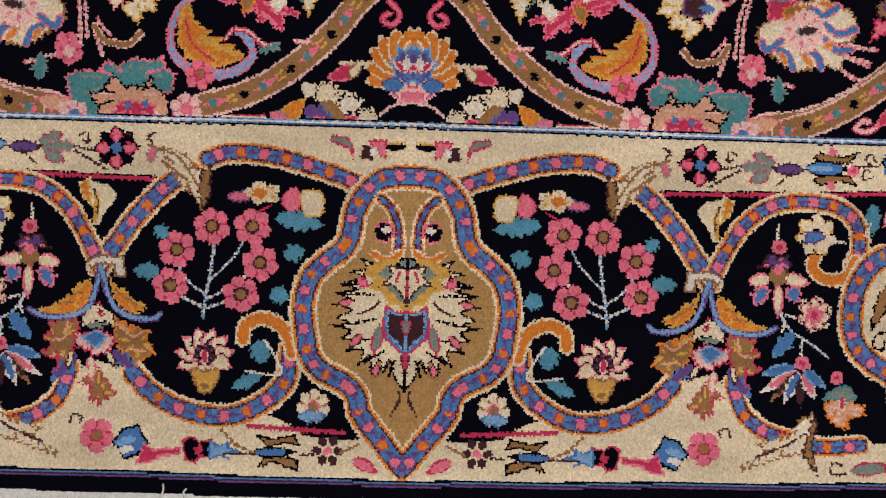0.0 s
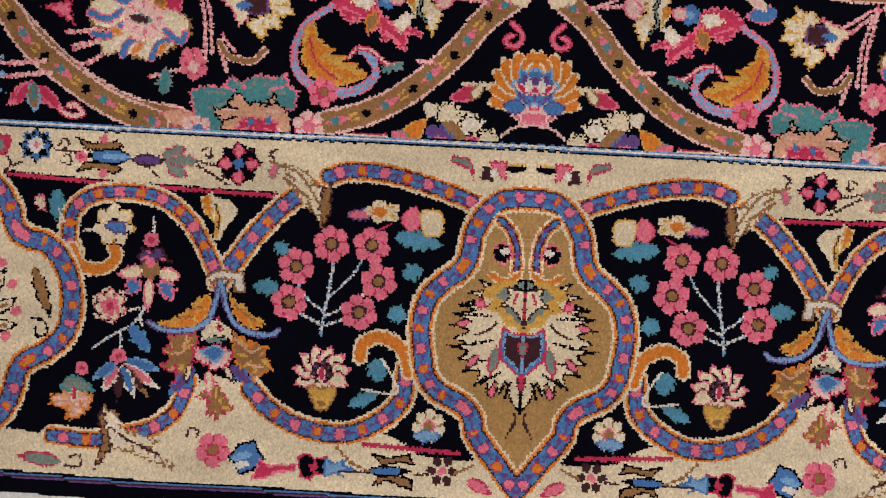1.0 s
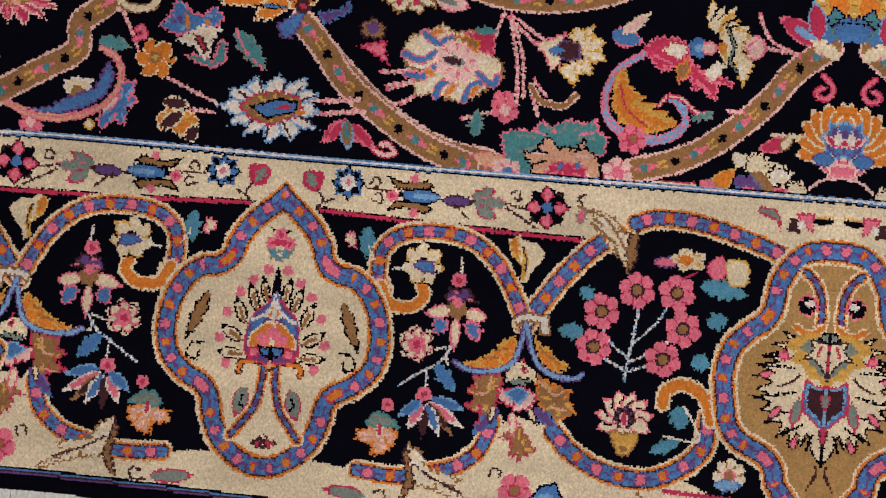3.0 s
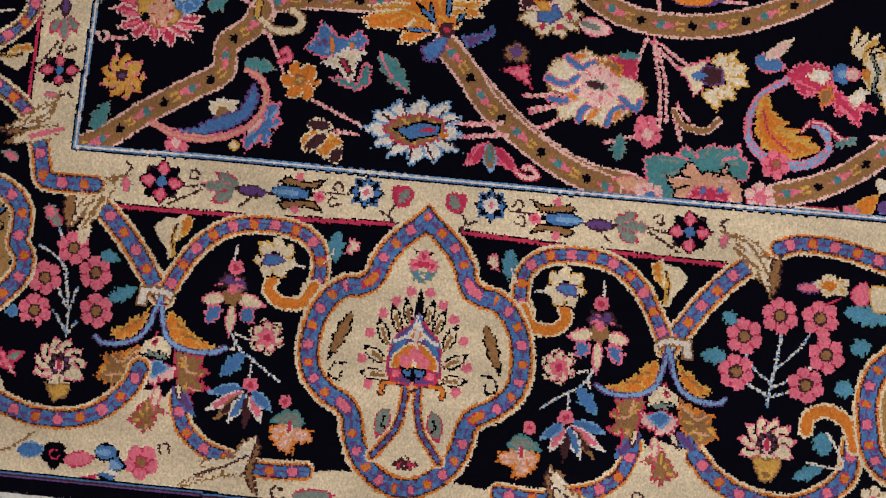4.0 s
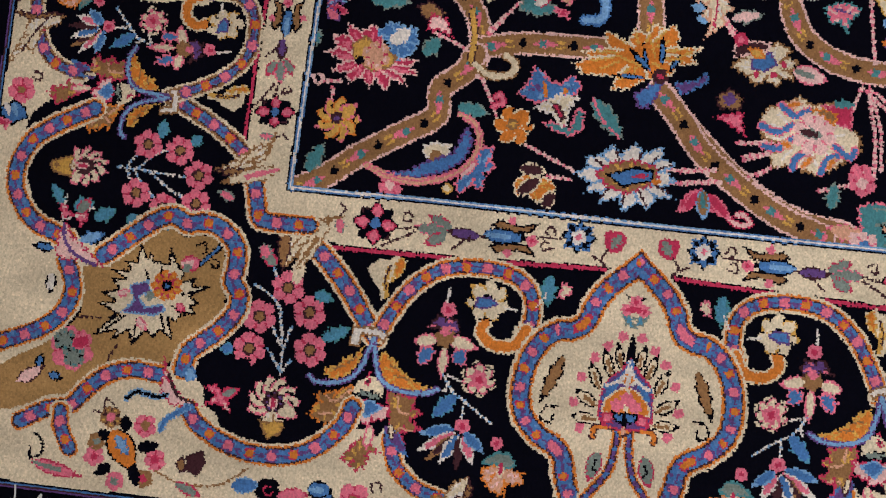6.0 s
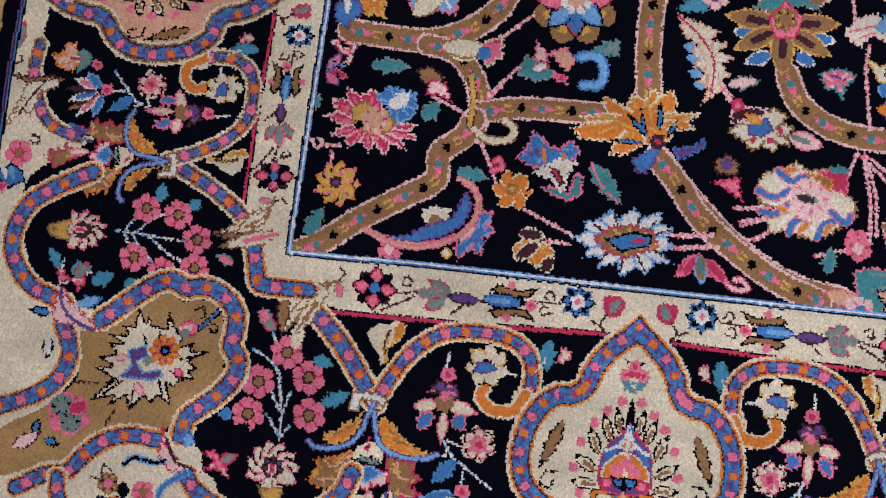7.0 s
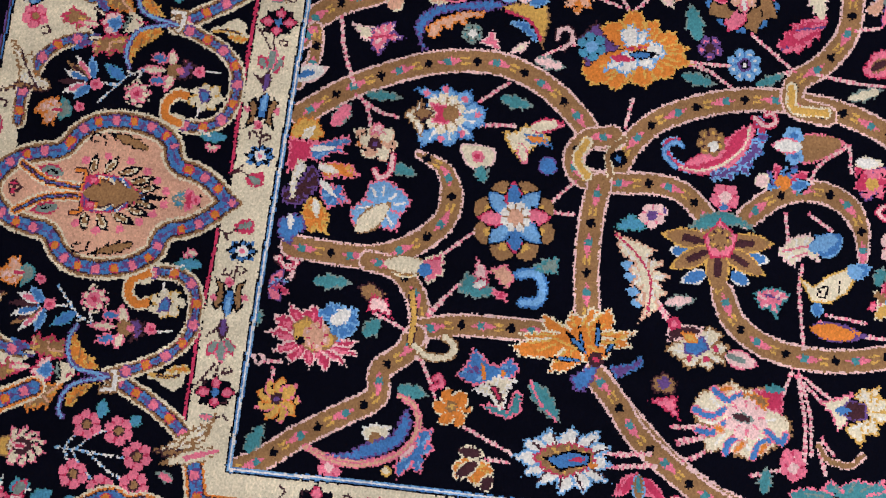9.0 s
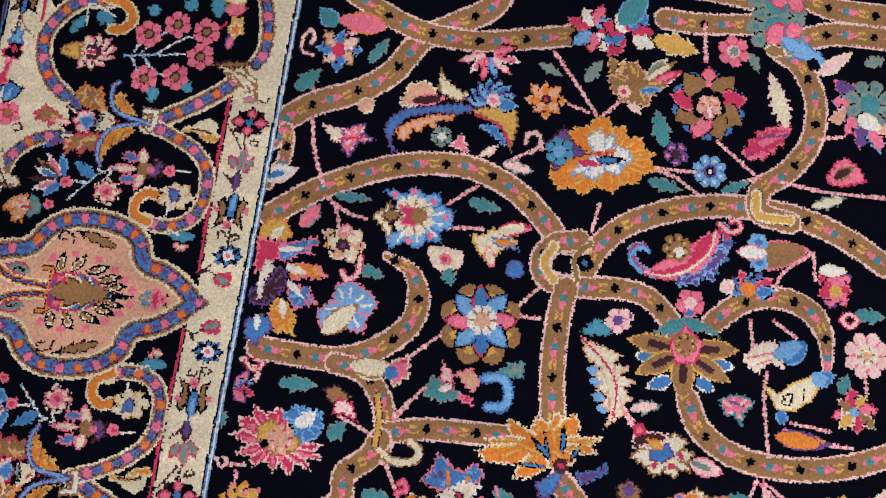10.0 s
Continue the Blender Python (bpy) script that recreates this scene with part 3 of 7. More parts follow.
def owl_medallion():
    medallion([(13, -38), (-12, -40), (-31, -46), (-51, -65), (-67, -95), (-73, -127), (-95, -146), (-114, -168), (-124, -203), (-121, -242), (-113, -275), (-93, -299), (-61, -316), (-53, -340), (-28, -372), (13, -414), (54, -372), (79, -340), (87, -316), (119, -299), (139, -275), (147, -242), (150, -203), (140, -168), (121, -146), (99, -127), (93, -95), (77, -65), (57, -46), (38, -40)], 27.0, 'a')
    vine([(-20, -82), (-8, -93), (0, -111), (2, -130), (1, -144)], 17.5, 'stripe')
    ros((-15, -120), 13.1, 6, 'pp', name='eye_flower')
    ros((-16, -121), 10.7, 6, 'kk', name='eye_flower')
    ros((-13, -118), 5.1, 4, 'w', name='eye_flower')
    line([(-27, -147), (-17, -153), (-5, -152), (4, -145)], 6.7, 'o', edge='c', name='scroll')
    poly([(13, -154), (-19, -160), (-44, -151), (-34, -164), (-57, -168), (-38, -174), (-69, -184), (-46, -188), (-72, -194), (-50, -202), (-75, -207), (-52, -213), (-72, -223), (-54, -228), (-77, -232), (-52, -237), (-64, -247), (-46, -250), (-60, -262), (-36, -259), (-44, -281), (-29, -267), (-27, -291), (-17, -271), (-12, -289), (-5, -271), (1, -293), (13, -307)], 'c', edge='k', smooth=0, name='plume')
    line([(-25, -182), (-62, -183)], 1.6, 'k', name='plume')
    line([(-27, -194), (-62, -195)], 1.6, 'k', name='plume')
    line([(-23, -223), (-62, -231)], 1.6, 'k', name='plume')
    line([(-15, -245), (-46, -249)], 1.6, 'k', name='plume')
    line([(-11, -259), (-34, -274)], 1.6, 'k', name='plume')
    line([(1, -270), (-5, -288)], 1.6, 'k', name='plume')
    leaf((-46, -178), (-31, -185), 11.9, 'rp', name='plume')
    leaf((-50, -203), (-69, -207), 10.3, 'mp', name='plume')
    leaf((-38, -241), (-53, -258), 11.9, 'mp', name='plume')
    leaf((-19, -275), (-23, -291), 11.9, 'mp', name='plume')
    leaf((-17, -229), (-24, -266), 14.2, 'rg', name='plume')
    line([(-19, -203), (-31, -213), (-43, -218)], 2.8, 'm', name='plume')
    poly([(13, -152), (-11, -152), (-31, -160), (-39, -170), (-25, -176), (-31, -188), (-15, -192), (-9, -207), (5, -207), (13, -221)], 'y', edge='', smooth=0, name='blossom')
    poly([(13, -158), (-11, -160), (-21, -170), (-11, -176), (-12, -186), (-2, -192), (5, -202), (13, -207)], 'g', edge='', smooth=0, name='blossom')
    poly([(13, -155), (4, -161), (-10, -159), (-6, -171), (-20, -185), (-4, -183), (4, -192), (13, -207)], 'c', edge='m', smooth=0, name='lotus')
    line([(13, -166), (13, -195)], 3.2, 'r', name='lotus')
    line([(4, -167), (0, -178)], 2.4, 'r', name='lotus')
    poly([(13, -149), (4, -152), (-2, -159), (13, -166)], 'g', edge='k', smooth=0, name='lotus')
    poly([(13, -213), (1, -213), (-12, -206), (-15, -227), (-12, -246), (0, -255), (13, -270)], 'b', edge='r', smooth=0, name='heart')
    poly([(13, -215), (1, -216), (-9, -211), (-11, -227), (-8, -242), (2, -250), (13, -263)], 'm', edge='l', smooth=0, name='heart')
    leaf((13, -221), (13, -242), 11.9, 'rg', name='heart')
    leaf((13, -259), (13, -285), 11.9, 'mr', name='heart')
    line([(8, -307), (7, -317), (-1, -334)], 1.8, 'm')
    poly([(-85, -16), (-79, -9), (-62, -10), (-55, -19), (-53, -38), (-59, -25)], 'g', edge='r', smooth=0, name='guard_leaf')
    poly([(-38, -14), (-16, -13), (-15, -37), (-26, -30), (-31, -24)], 'p', edge='r', smooth=0, name='guard_flower')
    poly([(-46, -36), (-43, -19), (-32, -22), (-31, -38)], 'm', edge='', smooth=0, name='guard_flower')
    ros((-30, -27), 5.1, 4, 'w', name='guard_flower')
    leaf((-17, -22), (7, -20), 10.3, 'k', name='guard_leaf')
    line([(-11, -17), (7, -16)], 1.6, 'y')
    leaf((-45, -386), (-15, -400), 15.8, 'rp', name='guard_leaf')


def tree_medallion(ground):
    global mirrored
    medallion([(-638, -24), (-619, -40), (-591, -66), (-574, -92), (-566, -113), (-542, -119), (-520, -136), (-504, -162), (-496, -195), (-497, -226), (-507, -252), (-529, -274), (-552, -287), (-557, -307), (-567, -334), (-588, -360), (-617, -377), (-638, -380), (-659, -377), (-688, -360), (-709, -334), (-719, -307), (-724, -287), (-747, -274), (-769, -252), (-779, -226), (-780, -195), (-772, -162), (-756, -136), (-734, -119), (-710, -113), (-702, -92), (-685, -66), (-657, -40)], 27.0, ground)
    mirrored = -638
    vine([(-631, -244), (-630, -262), (-624, -293), (-609, -315), (-599, -328)], 17.0, 'stripe', name='trunk')
    line([(-637, -247), (-629, -241), (-611, -241), (-603, -244), (-602, -254)], 4.9, 'o', edge='m', name='scroll')
    leaf((-611, -271), (-602, -307), 19.7, 'rg', name='leaf')
    line([(-609, -281), (-606, -291), (-610, -294)], 1.5, 'k')
    poly([(-638, -322), (-630, -329), (-621, -334), (-630, -342), (-638, -343)], 'r', edge='m', smooth=0, name='petal')
    leaf((-638, -172), (-638, -128), 9.9, 'kkk', name='bud_leaf')
    leaf((-629, -172), (-621, -140), 12.9, 'kcn', name='bud_leaf')
    leaf((-618, -182), (-606, -148), 13.7, 'kcn', name='bud_leaf')
    leaf((-605, -199), (-591, -166), 14.4, 'kcn', name='bud_leaf')
    leaf((-604, -218), (-575, -201), 15.9, 'kcn', name='bud_leaf')
    leaf((-605, -234), (-573, -232), 15.2, 'kcn', name='bud_leaf')
    ros((-627, -132), 6.4, 5, 'pp', name='bud')
    ros((-610, -145), 6.4, 5, 'pp', name='bud')
    ros((-596, -161), 6.4, 5, 'pp', name='bud')
    ros((-582, -185), 6.4, 5, 'pp', name='bud')
    ros((-576, -216), 6.4, 5, 'pp', name='bud')
    ros((-586, -245), 6.4, 5, 'pp', name='bud')
    leaf((-559, -163), (-536, -222), 19.0, 'knn', teeth=4)
    line([(-557, -223), (-543, -226), (-539, -240), (-551, -243), (-553, -234)], 2.3, 'k')
    poly([(-638, -157), (-627, -171), (-614, -183), (-606, -202), (-605, -227), (-611, -240), (-638, -244)], 'v', edge='r', smooth=0, name='cup_flower')
    poly([(-633, -179), (-615, -190), (-609, -210), (-623, -198)], 'b', edge='', smooth=0, name='cup_flower')
    poly([(-638, -190), (-622, -197), (-611, -210), (-608, -224), (-638, -228)], 'o', edge='c', smooth=0, name='cup_flower')
    ros((-638, -206), 8.3, 6, 'pp', name='cup_flower')
    ros((-627, -214), 8.0, 6, 'pp', name='cup_flower')
    poly([(-624, -222), (-610, -225), (-611, -237), (-624, -236)], 'p', edge='r', smooth=0, name='cup_flower')
    poly([(-638, -220), (-631, -223), (-622, -220), (-624, -232), (-633, -235), (-638, -241)], 'b', edge='k', smooth=0, name='cup_flower')
    line([(-638, -161), (-634, -175), (-625, -186), (-612, -193)], 3.0, 'w', edge='b', name='cup_flower')
    poly([(-638, -166), (-633, -175), (-628, -187), (-638, -191)], 'o', edge='w', smooth=0, name='cup_flower')
    line([(-638, -241), (-638, -247)], 5.3, 's', name='cup_flower')
    ros((-638, -90), 8.0, 5, 'pr', name='top_flower')
    ros((-628, -100), 7.6, 5, 'pr', name='top_flower')
    ros((-635, -100), 4.6, 5, 'rr', name='top_flower')
    line([(-631, -86), (-627, -84)], 1.5, 'k')
    poly([(-638, -107), (-620, -105), (-627, -118), (-638, -124)], 'e', edge='g', smooth=0, name='leaf')
    mirrored = None
    if ground == 's':
        leaf((-638, -240), (-638, -160), 46, 'mnn', teeth=4, name='cup_flower')


def corner_ground():
    poly([(-1135, -6), (-1089, -71), (-1027, -54), (-968, -85), (-931, -164), (-949, -249), (-971, -293), (-1058, -323), (-1133, -284), (-1173, -247), (-1145, -188), (-1103, -128)], 'k', name='border_ground')
    poly([(-1138, 72), (-1134, 121), (-1135, 164), (-1214, 199), (-1292, 127), (-1399, 59), (-1390, -33), (-1353, -71), (-1265, -83), (-1185, -39), (-1129, -26)], 'k', name='border_ground')


def corner_spray():
    line([(-1076, -99), (-1066, -115)], 2.8, 'w', dash=1)
    line([(-1098, -119), (-1074, -132), (-1060, -150)], 2.8, 'w', dash=1)
    line([(-1063, -147), (-1056, -185), (-1054, -224)], 2.8, 'w', dash=1)
    line([(-1073, -163), (-1058, -189)], 2.8, 'w', dash=1)
    line([(-1047, -165), (-1053, -193)], 2.8, 'w', dash=1)
    line([(-1073, -195), (-1057, -216)], 2.8, 'w', dash=1)
    line([(-1044, -207), (-1053, -222)], 2.8, 'w', dash=1)
    ros((-1056, -119), 20.6, 6, 'pmn', name='flower')
    ros((-1027, -146), 20.6, 6, 'pmn', name='flower')
    ros((-1021, -191), 20.6, 6, 'pmn', name='flower')
    ros((-1095, -197), 20.6, 6, 'pmn', name='flower')
    ros((-1087, -157), 20.6, 6, 'pmn', name='flower')
    leaf((-1024, -123), (-999, -128), 17.4, 'te', teeth=3)
    leaf((-1008, -176), (-974, -159), 19.8, 'te', teeth=3)
    leaf((-1115, -197), (-1130, -204), 15.8, 'eb')
    leaf((-1075, -95), (-1096, -71), 19.8, 'rg', teeth=2)
    ros((-1058, -259), 25.0, 8, 'cc', name='daisy')
    fan((-1058, -259), (-1090, -271), 225, 8, 22.2, 'pc', inner=0.08, teeth=0, name='daisy')
    ros((-1058, -257), 14.0, 7, 'mm', name='flower_eye')
    leaf((-1059, -252), (-1058, -269), 11.9, 'qr', name='flower_eye')
    poly([(-1075, -279), (-1063, -283), (-1055, -279), (-1041, -281), (-1045, -295), (-1055, -300), (-1060, -306), (-1067, -295)], 'y', edge='n', smooth=0, name='calyx')


def corner_medallion():
    poly([(-1337, -357), (-1351, -303), (-1298, -275), (-1258, -247), (-1197, -229), (-1144, -251), (-1100, -322), (-1027, -347), (-989, -377), (-1139, -409), (-1395, -405), (-1388, -356)], 'c', name='guard_ground')
    poly([(-1384, -327), (-1379, -229), (-1329, -195), (-1296, -149), (-1299, -94), (-1390, -61), (-1415, 15), (-1454, 32), (-1483, -184), (-1478, -324)], 'c', name='guard_ground')
    vine([(-1321, 74), (-1368, 48), (-1398, 22), (-1410, -24), (-1384, -69), (-1336, -89)], 30.0, 'blue')
    vine([(-1112, 4), (-1105, -24), (-1099, -40), (-1071, -42), (-1039, -41)], 29.4, 'blue')
    poly([(-1287, -110), (-1266, -96), (-1246, -79), (-1225, -67), (-1202, -63), (-1190, -73), (-1172, -67), (-1153, -69), (-1140, -82), (-1136, -99), (-1141, -118), (-1132, -135), (-1131, -154), (-1141, -166), (-1161, -186), (-1178, -203), (-1186, -222), (-1207, -236), (-1237, -235), (-1270, -243), (-1294, -260), (-1314, -281), (-1317, -287), (-1333, -279), (-1346, -292), (-1401, -309), (-1414, -263), (-1380, -237), (-1359, -227), (-1324, -201), (-1307, -177), (-1307, -147), (-1312, -122)], 'a', edge='', smooth=0, name='corner_ground')
    vine([(-1288, -105), (-1267, -87), (-1247, -70), (-1226, -54), (-1206, -47), (-1187, -55), (-1170, -51), (-1149, -55), (-1132, -67), (-1123, -83), (-1123, -105), (-1125, -119), (-1115, -134), (-1117, -156), (-1135, -180), (-1152, -195), (-1168, -210), (-1174, -232)], 31.0, 'blue')
    vine([(-1334, -115), (-1326, -131), (-1321, -152), (-1329, -177), (-1349, -198), (-1376, -212), (-1412, -227)], 30.0, 'blue')
    poly([(-1243, -84), (-1232, -102), (-1229, -92), (-1224, -104), (-1206, -106), (-1206, -84), (-1197, -102), (-1184, -115), (-1187, -126), (-1169, -119), (-1174, -129), (-1149, -129), (-1167, -137), (-1174, -143), (-1162, -150), (-1172, -155), (-1162, -165), (-1182, -164), (-1188, -176), (-1198, -172), (-1189, -200), (-1206, -188), (-1215, -199), (-1224, -190), (-1240, -210), (-1246, -193), (-1267, -208), (-1261, -194), (-1290, -203), (-1274, -184), (-1260, -175), (-1292, -162), (-1266, -159), (-1287, -149), (-1264, -144), (-1276, -130), (-1257, -130), (-1278, -120), (-1252, -119), (-1261, -108), (-1246, -107)], 'c', edge='k', smooth=0, name='plume')
    line([(-1233, -117), (-1228, -131)], 1.9, 'k', name='plume')
    line([(-1215, -111), (-1212, -124)], 1.9, 'k', name='plume')
    line([(-1185, -141), (-1167, -137)], 1.9, 'k', name='plume')
    line([(-1195, -157), (-1178, -166)], 1.9, 'k', name='plume')
    line([(-1237, -176), (-1239, -202)], 1.9, 'k', name='plume')
    line([(-1252, -174), (-1273, -193)], 1.9, 'k', name='plume')
    line([(-1208, -169), (-1202, -187)], 1.9, 'k', name='plume')
    line([(-1271, -180), (-1246, -163)], 1.9, 'k', name='plume')
    leaf((-1237, -176), (-1224, -190), 12.0, 'pq', name='plume')
    leaf((-1265, -150), (-1249, -144), 10.5, 'pq', name='plume')
    leaf((-1191, -153), (-1179, -162), 10.5, 'rp', name='plume')
    poly([(-1252, -137), (-1228, -128), (-1223, -143), (-1237, -150), (-1228, -161), (-1208, -155), (-1202, -164), (-1215, -171), (-1241, -172), (-1259, -171), (-1244, -155)], 'v', edge='l', smooth=0, name='heart')
    ros((-1224, -147), 6.8, 5, 'gg', name='heart')
    ros((-1205, -133), 19.5, 9, 'orb', name='flower')
    ros((-1205, -133), 6.8, 4, 'kb', name='flower_eye')
    leaf((-1191, -105), (-1164, -100), 21.0, 'rpq', name='petal')
    leaf((-1185, -115), (-1179, -103), 9.8, 'g')
    line([(-1166, -102), (-1146, -80)], 3.4, 'b', edge='k')
    line([(-1174, -80), (-1164, -76), (-1161, -87), (-1169, -90)], 1.9, 'k')
    line([(-1154, -94), (-1144, -98), (-1148, -105), (-1153, -100)], 1.9, 'k')
    ros((-1313, -222), 27.8, 6, 'pg', name='flower')
    ros((-1323, -212), 14.3, 6, 'gg', name='flower')
    ros((-1309, -231), 14.3, 6, 'gg', name='flower')
    leaf((-1313, -218), (-1290, -206), 18.8, 'pr', name='flower')
    line([(-1257, -210), (-1265, -224), (-1266, -233)], 2.3, 'm')
    line([(-1312, -183), (-1282, -181)], 1.9, 'm')
    leaf((-1376, -269), (-1343, -247), 17.3, 'mq', name='petal')
    leaf((-1352, -248), (-1349, -232), 12.0, 'kb')
    leaf((-1338, -256), (-1320, -259), 12.8, 'kb')
    poly([(-1347, -77), (-1337, -65), (-1331, -83), (-1316, -92), (-1303, -103), (-1280, -121), (-1317, -115), (-1339, -117), (-1350, -107)], 'q', edge='r', smooth=0, name='petal')
    line([(-1341, -73), (-1338, -91), (-1324, -107), (-1297, -118)], 4.1, 'v', name='petal')
    poly([(-1352, -47), (-1345, -43), (-1334, -57), (-1316, -51), (-1311, -62), (-1322, -76), (-1328, -60), (-1346, -66)], 'p', edge='r', smooth=0, name='petal')
    leaf((-1326, -56), (-1312, -37), 16.5, 'rg')
    leaf((-1320, -90), (-1289, -78), 16.5, 'bl', name='petal')
    leaf((-1305, -61), (-1278, -47), 21.0, 'te', teeth=3)
    leaf((-1351, -103), (-1378, -101), 12.8, 'kb', name='petal')
    leaf((-1349, -133), (-1349, -159), 15.0, 'kw', name='petal')
    poly([(-1151, -226), (-1093, -208), (-1086, -266), (-1116, -285), (-1141, -272)], 'k', edge='', smooth=0, name='border_ground')
    vine([(-1201, -241), (-1234, -239), (-1264, -248), (-1288, -269), (-1306, -290), (-1333, -297), (-1366, -316)], 29.0, 'blue')
    vine([(-1317, -299), (-1314, -319), (-1301, -342)], 28.0, 'blue')
    vine([(-1161, -278), (-1151, -292), (-1138, -301), (-1112, -314), (-1080, -322), (-1048, -322), (-1017, -315), (-992, -299), (-971, -276), (-962, -253)], 30.0, 'blue')
    poly([(-1198, -215), (-1189, -239), (-1171, -264), (-1148, -270), (-1142, -273), (-1183, -278), (-1200, -262), (-1198, -240)], 'q', edge='r', smooth=0, name='petal')
    line([(-1190, -239), (-1176, -263), (-1154, -271)], 3.7, 'm', name='petal')
    poly([(-1144, -271), (-1131, -258), (-1146, -249), (-1132, -243), (-1118, -254), (-1104, -247), (-1113, -263), (-1107, -280), (-1125, -269)], 'p', edge='r', smooth=0, name='petal')
    leaf((-1122, -258), (-1101, -246), 13.8, 'rg')
    line([(-1238, -275), (-1226, -265), (-1202, -268), (-1190, -265)], 4.1, 'k', edge='l', name='petal')
    line([(-1192, -307), (-1185, -293), (-1161, -276)], 5.5, 'b', edge='l', name='petal')
    leaf((-1164, -245), (-1162, -227), 16.5, 'bl', name='petal')
    ros((-1254, -299), 13.8, 5, 'np', name='guard_flower')
    ros((-1211, -305), 14.7, 5, 'pn', name='guard_flower')
    ros((-1194, -344), 13.8, 5, 'pr', name='guard_flower')
    ros((-1205, -368), 11.9, 5, 'nr', name='guard_flower')
    ros((-1240, -375), 11.9, 5, 'pg', name='guard_flower')
    ros((-1269, -348), 12.8, 5, 'pr', name='guard_flower')
    ros((-1268, -330), 11.0, 5, 'ng', name='guard_flower')
    leaf((-1233, -314), (-1237, -294), 14.7, 'kk', name='guard_flower')
    leaf((-1218, -332), (-1190, -326), 14.7, 'kk', name='guard_flower')
    leaf((-1250, -324), (-1268, -318), 14.7, 'kk', name='guard_flower')
    leaf((-1222, -351), (-1212, -379), 14.7, 'kk', name='guard_flower')
    leaf((-1247, -356), (-1266, -370), 14.7, 'kk', name='guard_flower')
    leaf((-1251, -314), (-1219, -359), 34.9, 'koo', name='guard_flower')
    leaf((-1245, -321), (-1226, -343), 15.6, 'bl', name='guard_flower')
    poly([(-1158, -335), (-1136, -325), (-1131, -341), (-1140, -357), (-1152, -354)], 'm', edge='', smooth=0, name='guard_flower')
    poly([(-1169, -344), (-1160, -334), (-1153, -351), (-1163, -356)], 'n', edge='m', smooth=0, name='guard_flower')
    line([(-1192, -357), (-1158, -368), (-1113, -364), (-1080, -341)], 1.8, 'n')
    leaf((-1165, -369), (-1132, -381), 15.6, 'rg', teeth=2)
    line([(-1276, -294), (-1262, -295), (-1265, -282), (-1258, -279), (-1249, -287)], 2.3, 'm')
    line([(-1345, -329), (-1335, -337), (-1335, -353), (-1348, -359), (-1349, -346)], 3.2, 'k')
    leaf((-1097, -363), (-1063, -359), 20.2, 'lb', name='guard_tulip')
    ros((-1052, -364), 16.5, 5, 'krk', name='guard_flower')
    leaf((-1040, -370), (-1002, -363), 20.2, 'rp')
    leaf((-1005, -357), (-974, -354), 22.9, 'kbl', name='guard_tulip')
    leaf((-1346, -363), (-1281, -375), 17.4, 'rpg')
    leaf((-1045, -83), (-1048, -115), 16.7, 'c')
    leaf((-1050, -95), (-1013, -28), 20.8, 'ncn', teeth=4, name='feather')
    leaf((-1082, 24), (-1154, -1), 21.0, 'ncp', teeth=4, name='feather')
    leaf((-1087, -85), (-1092, -68), 18.1, 'gp')
    leaf((-1134, -20), (-1156, -11), 14.0, 'gp')

# ---- the motifs of the field

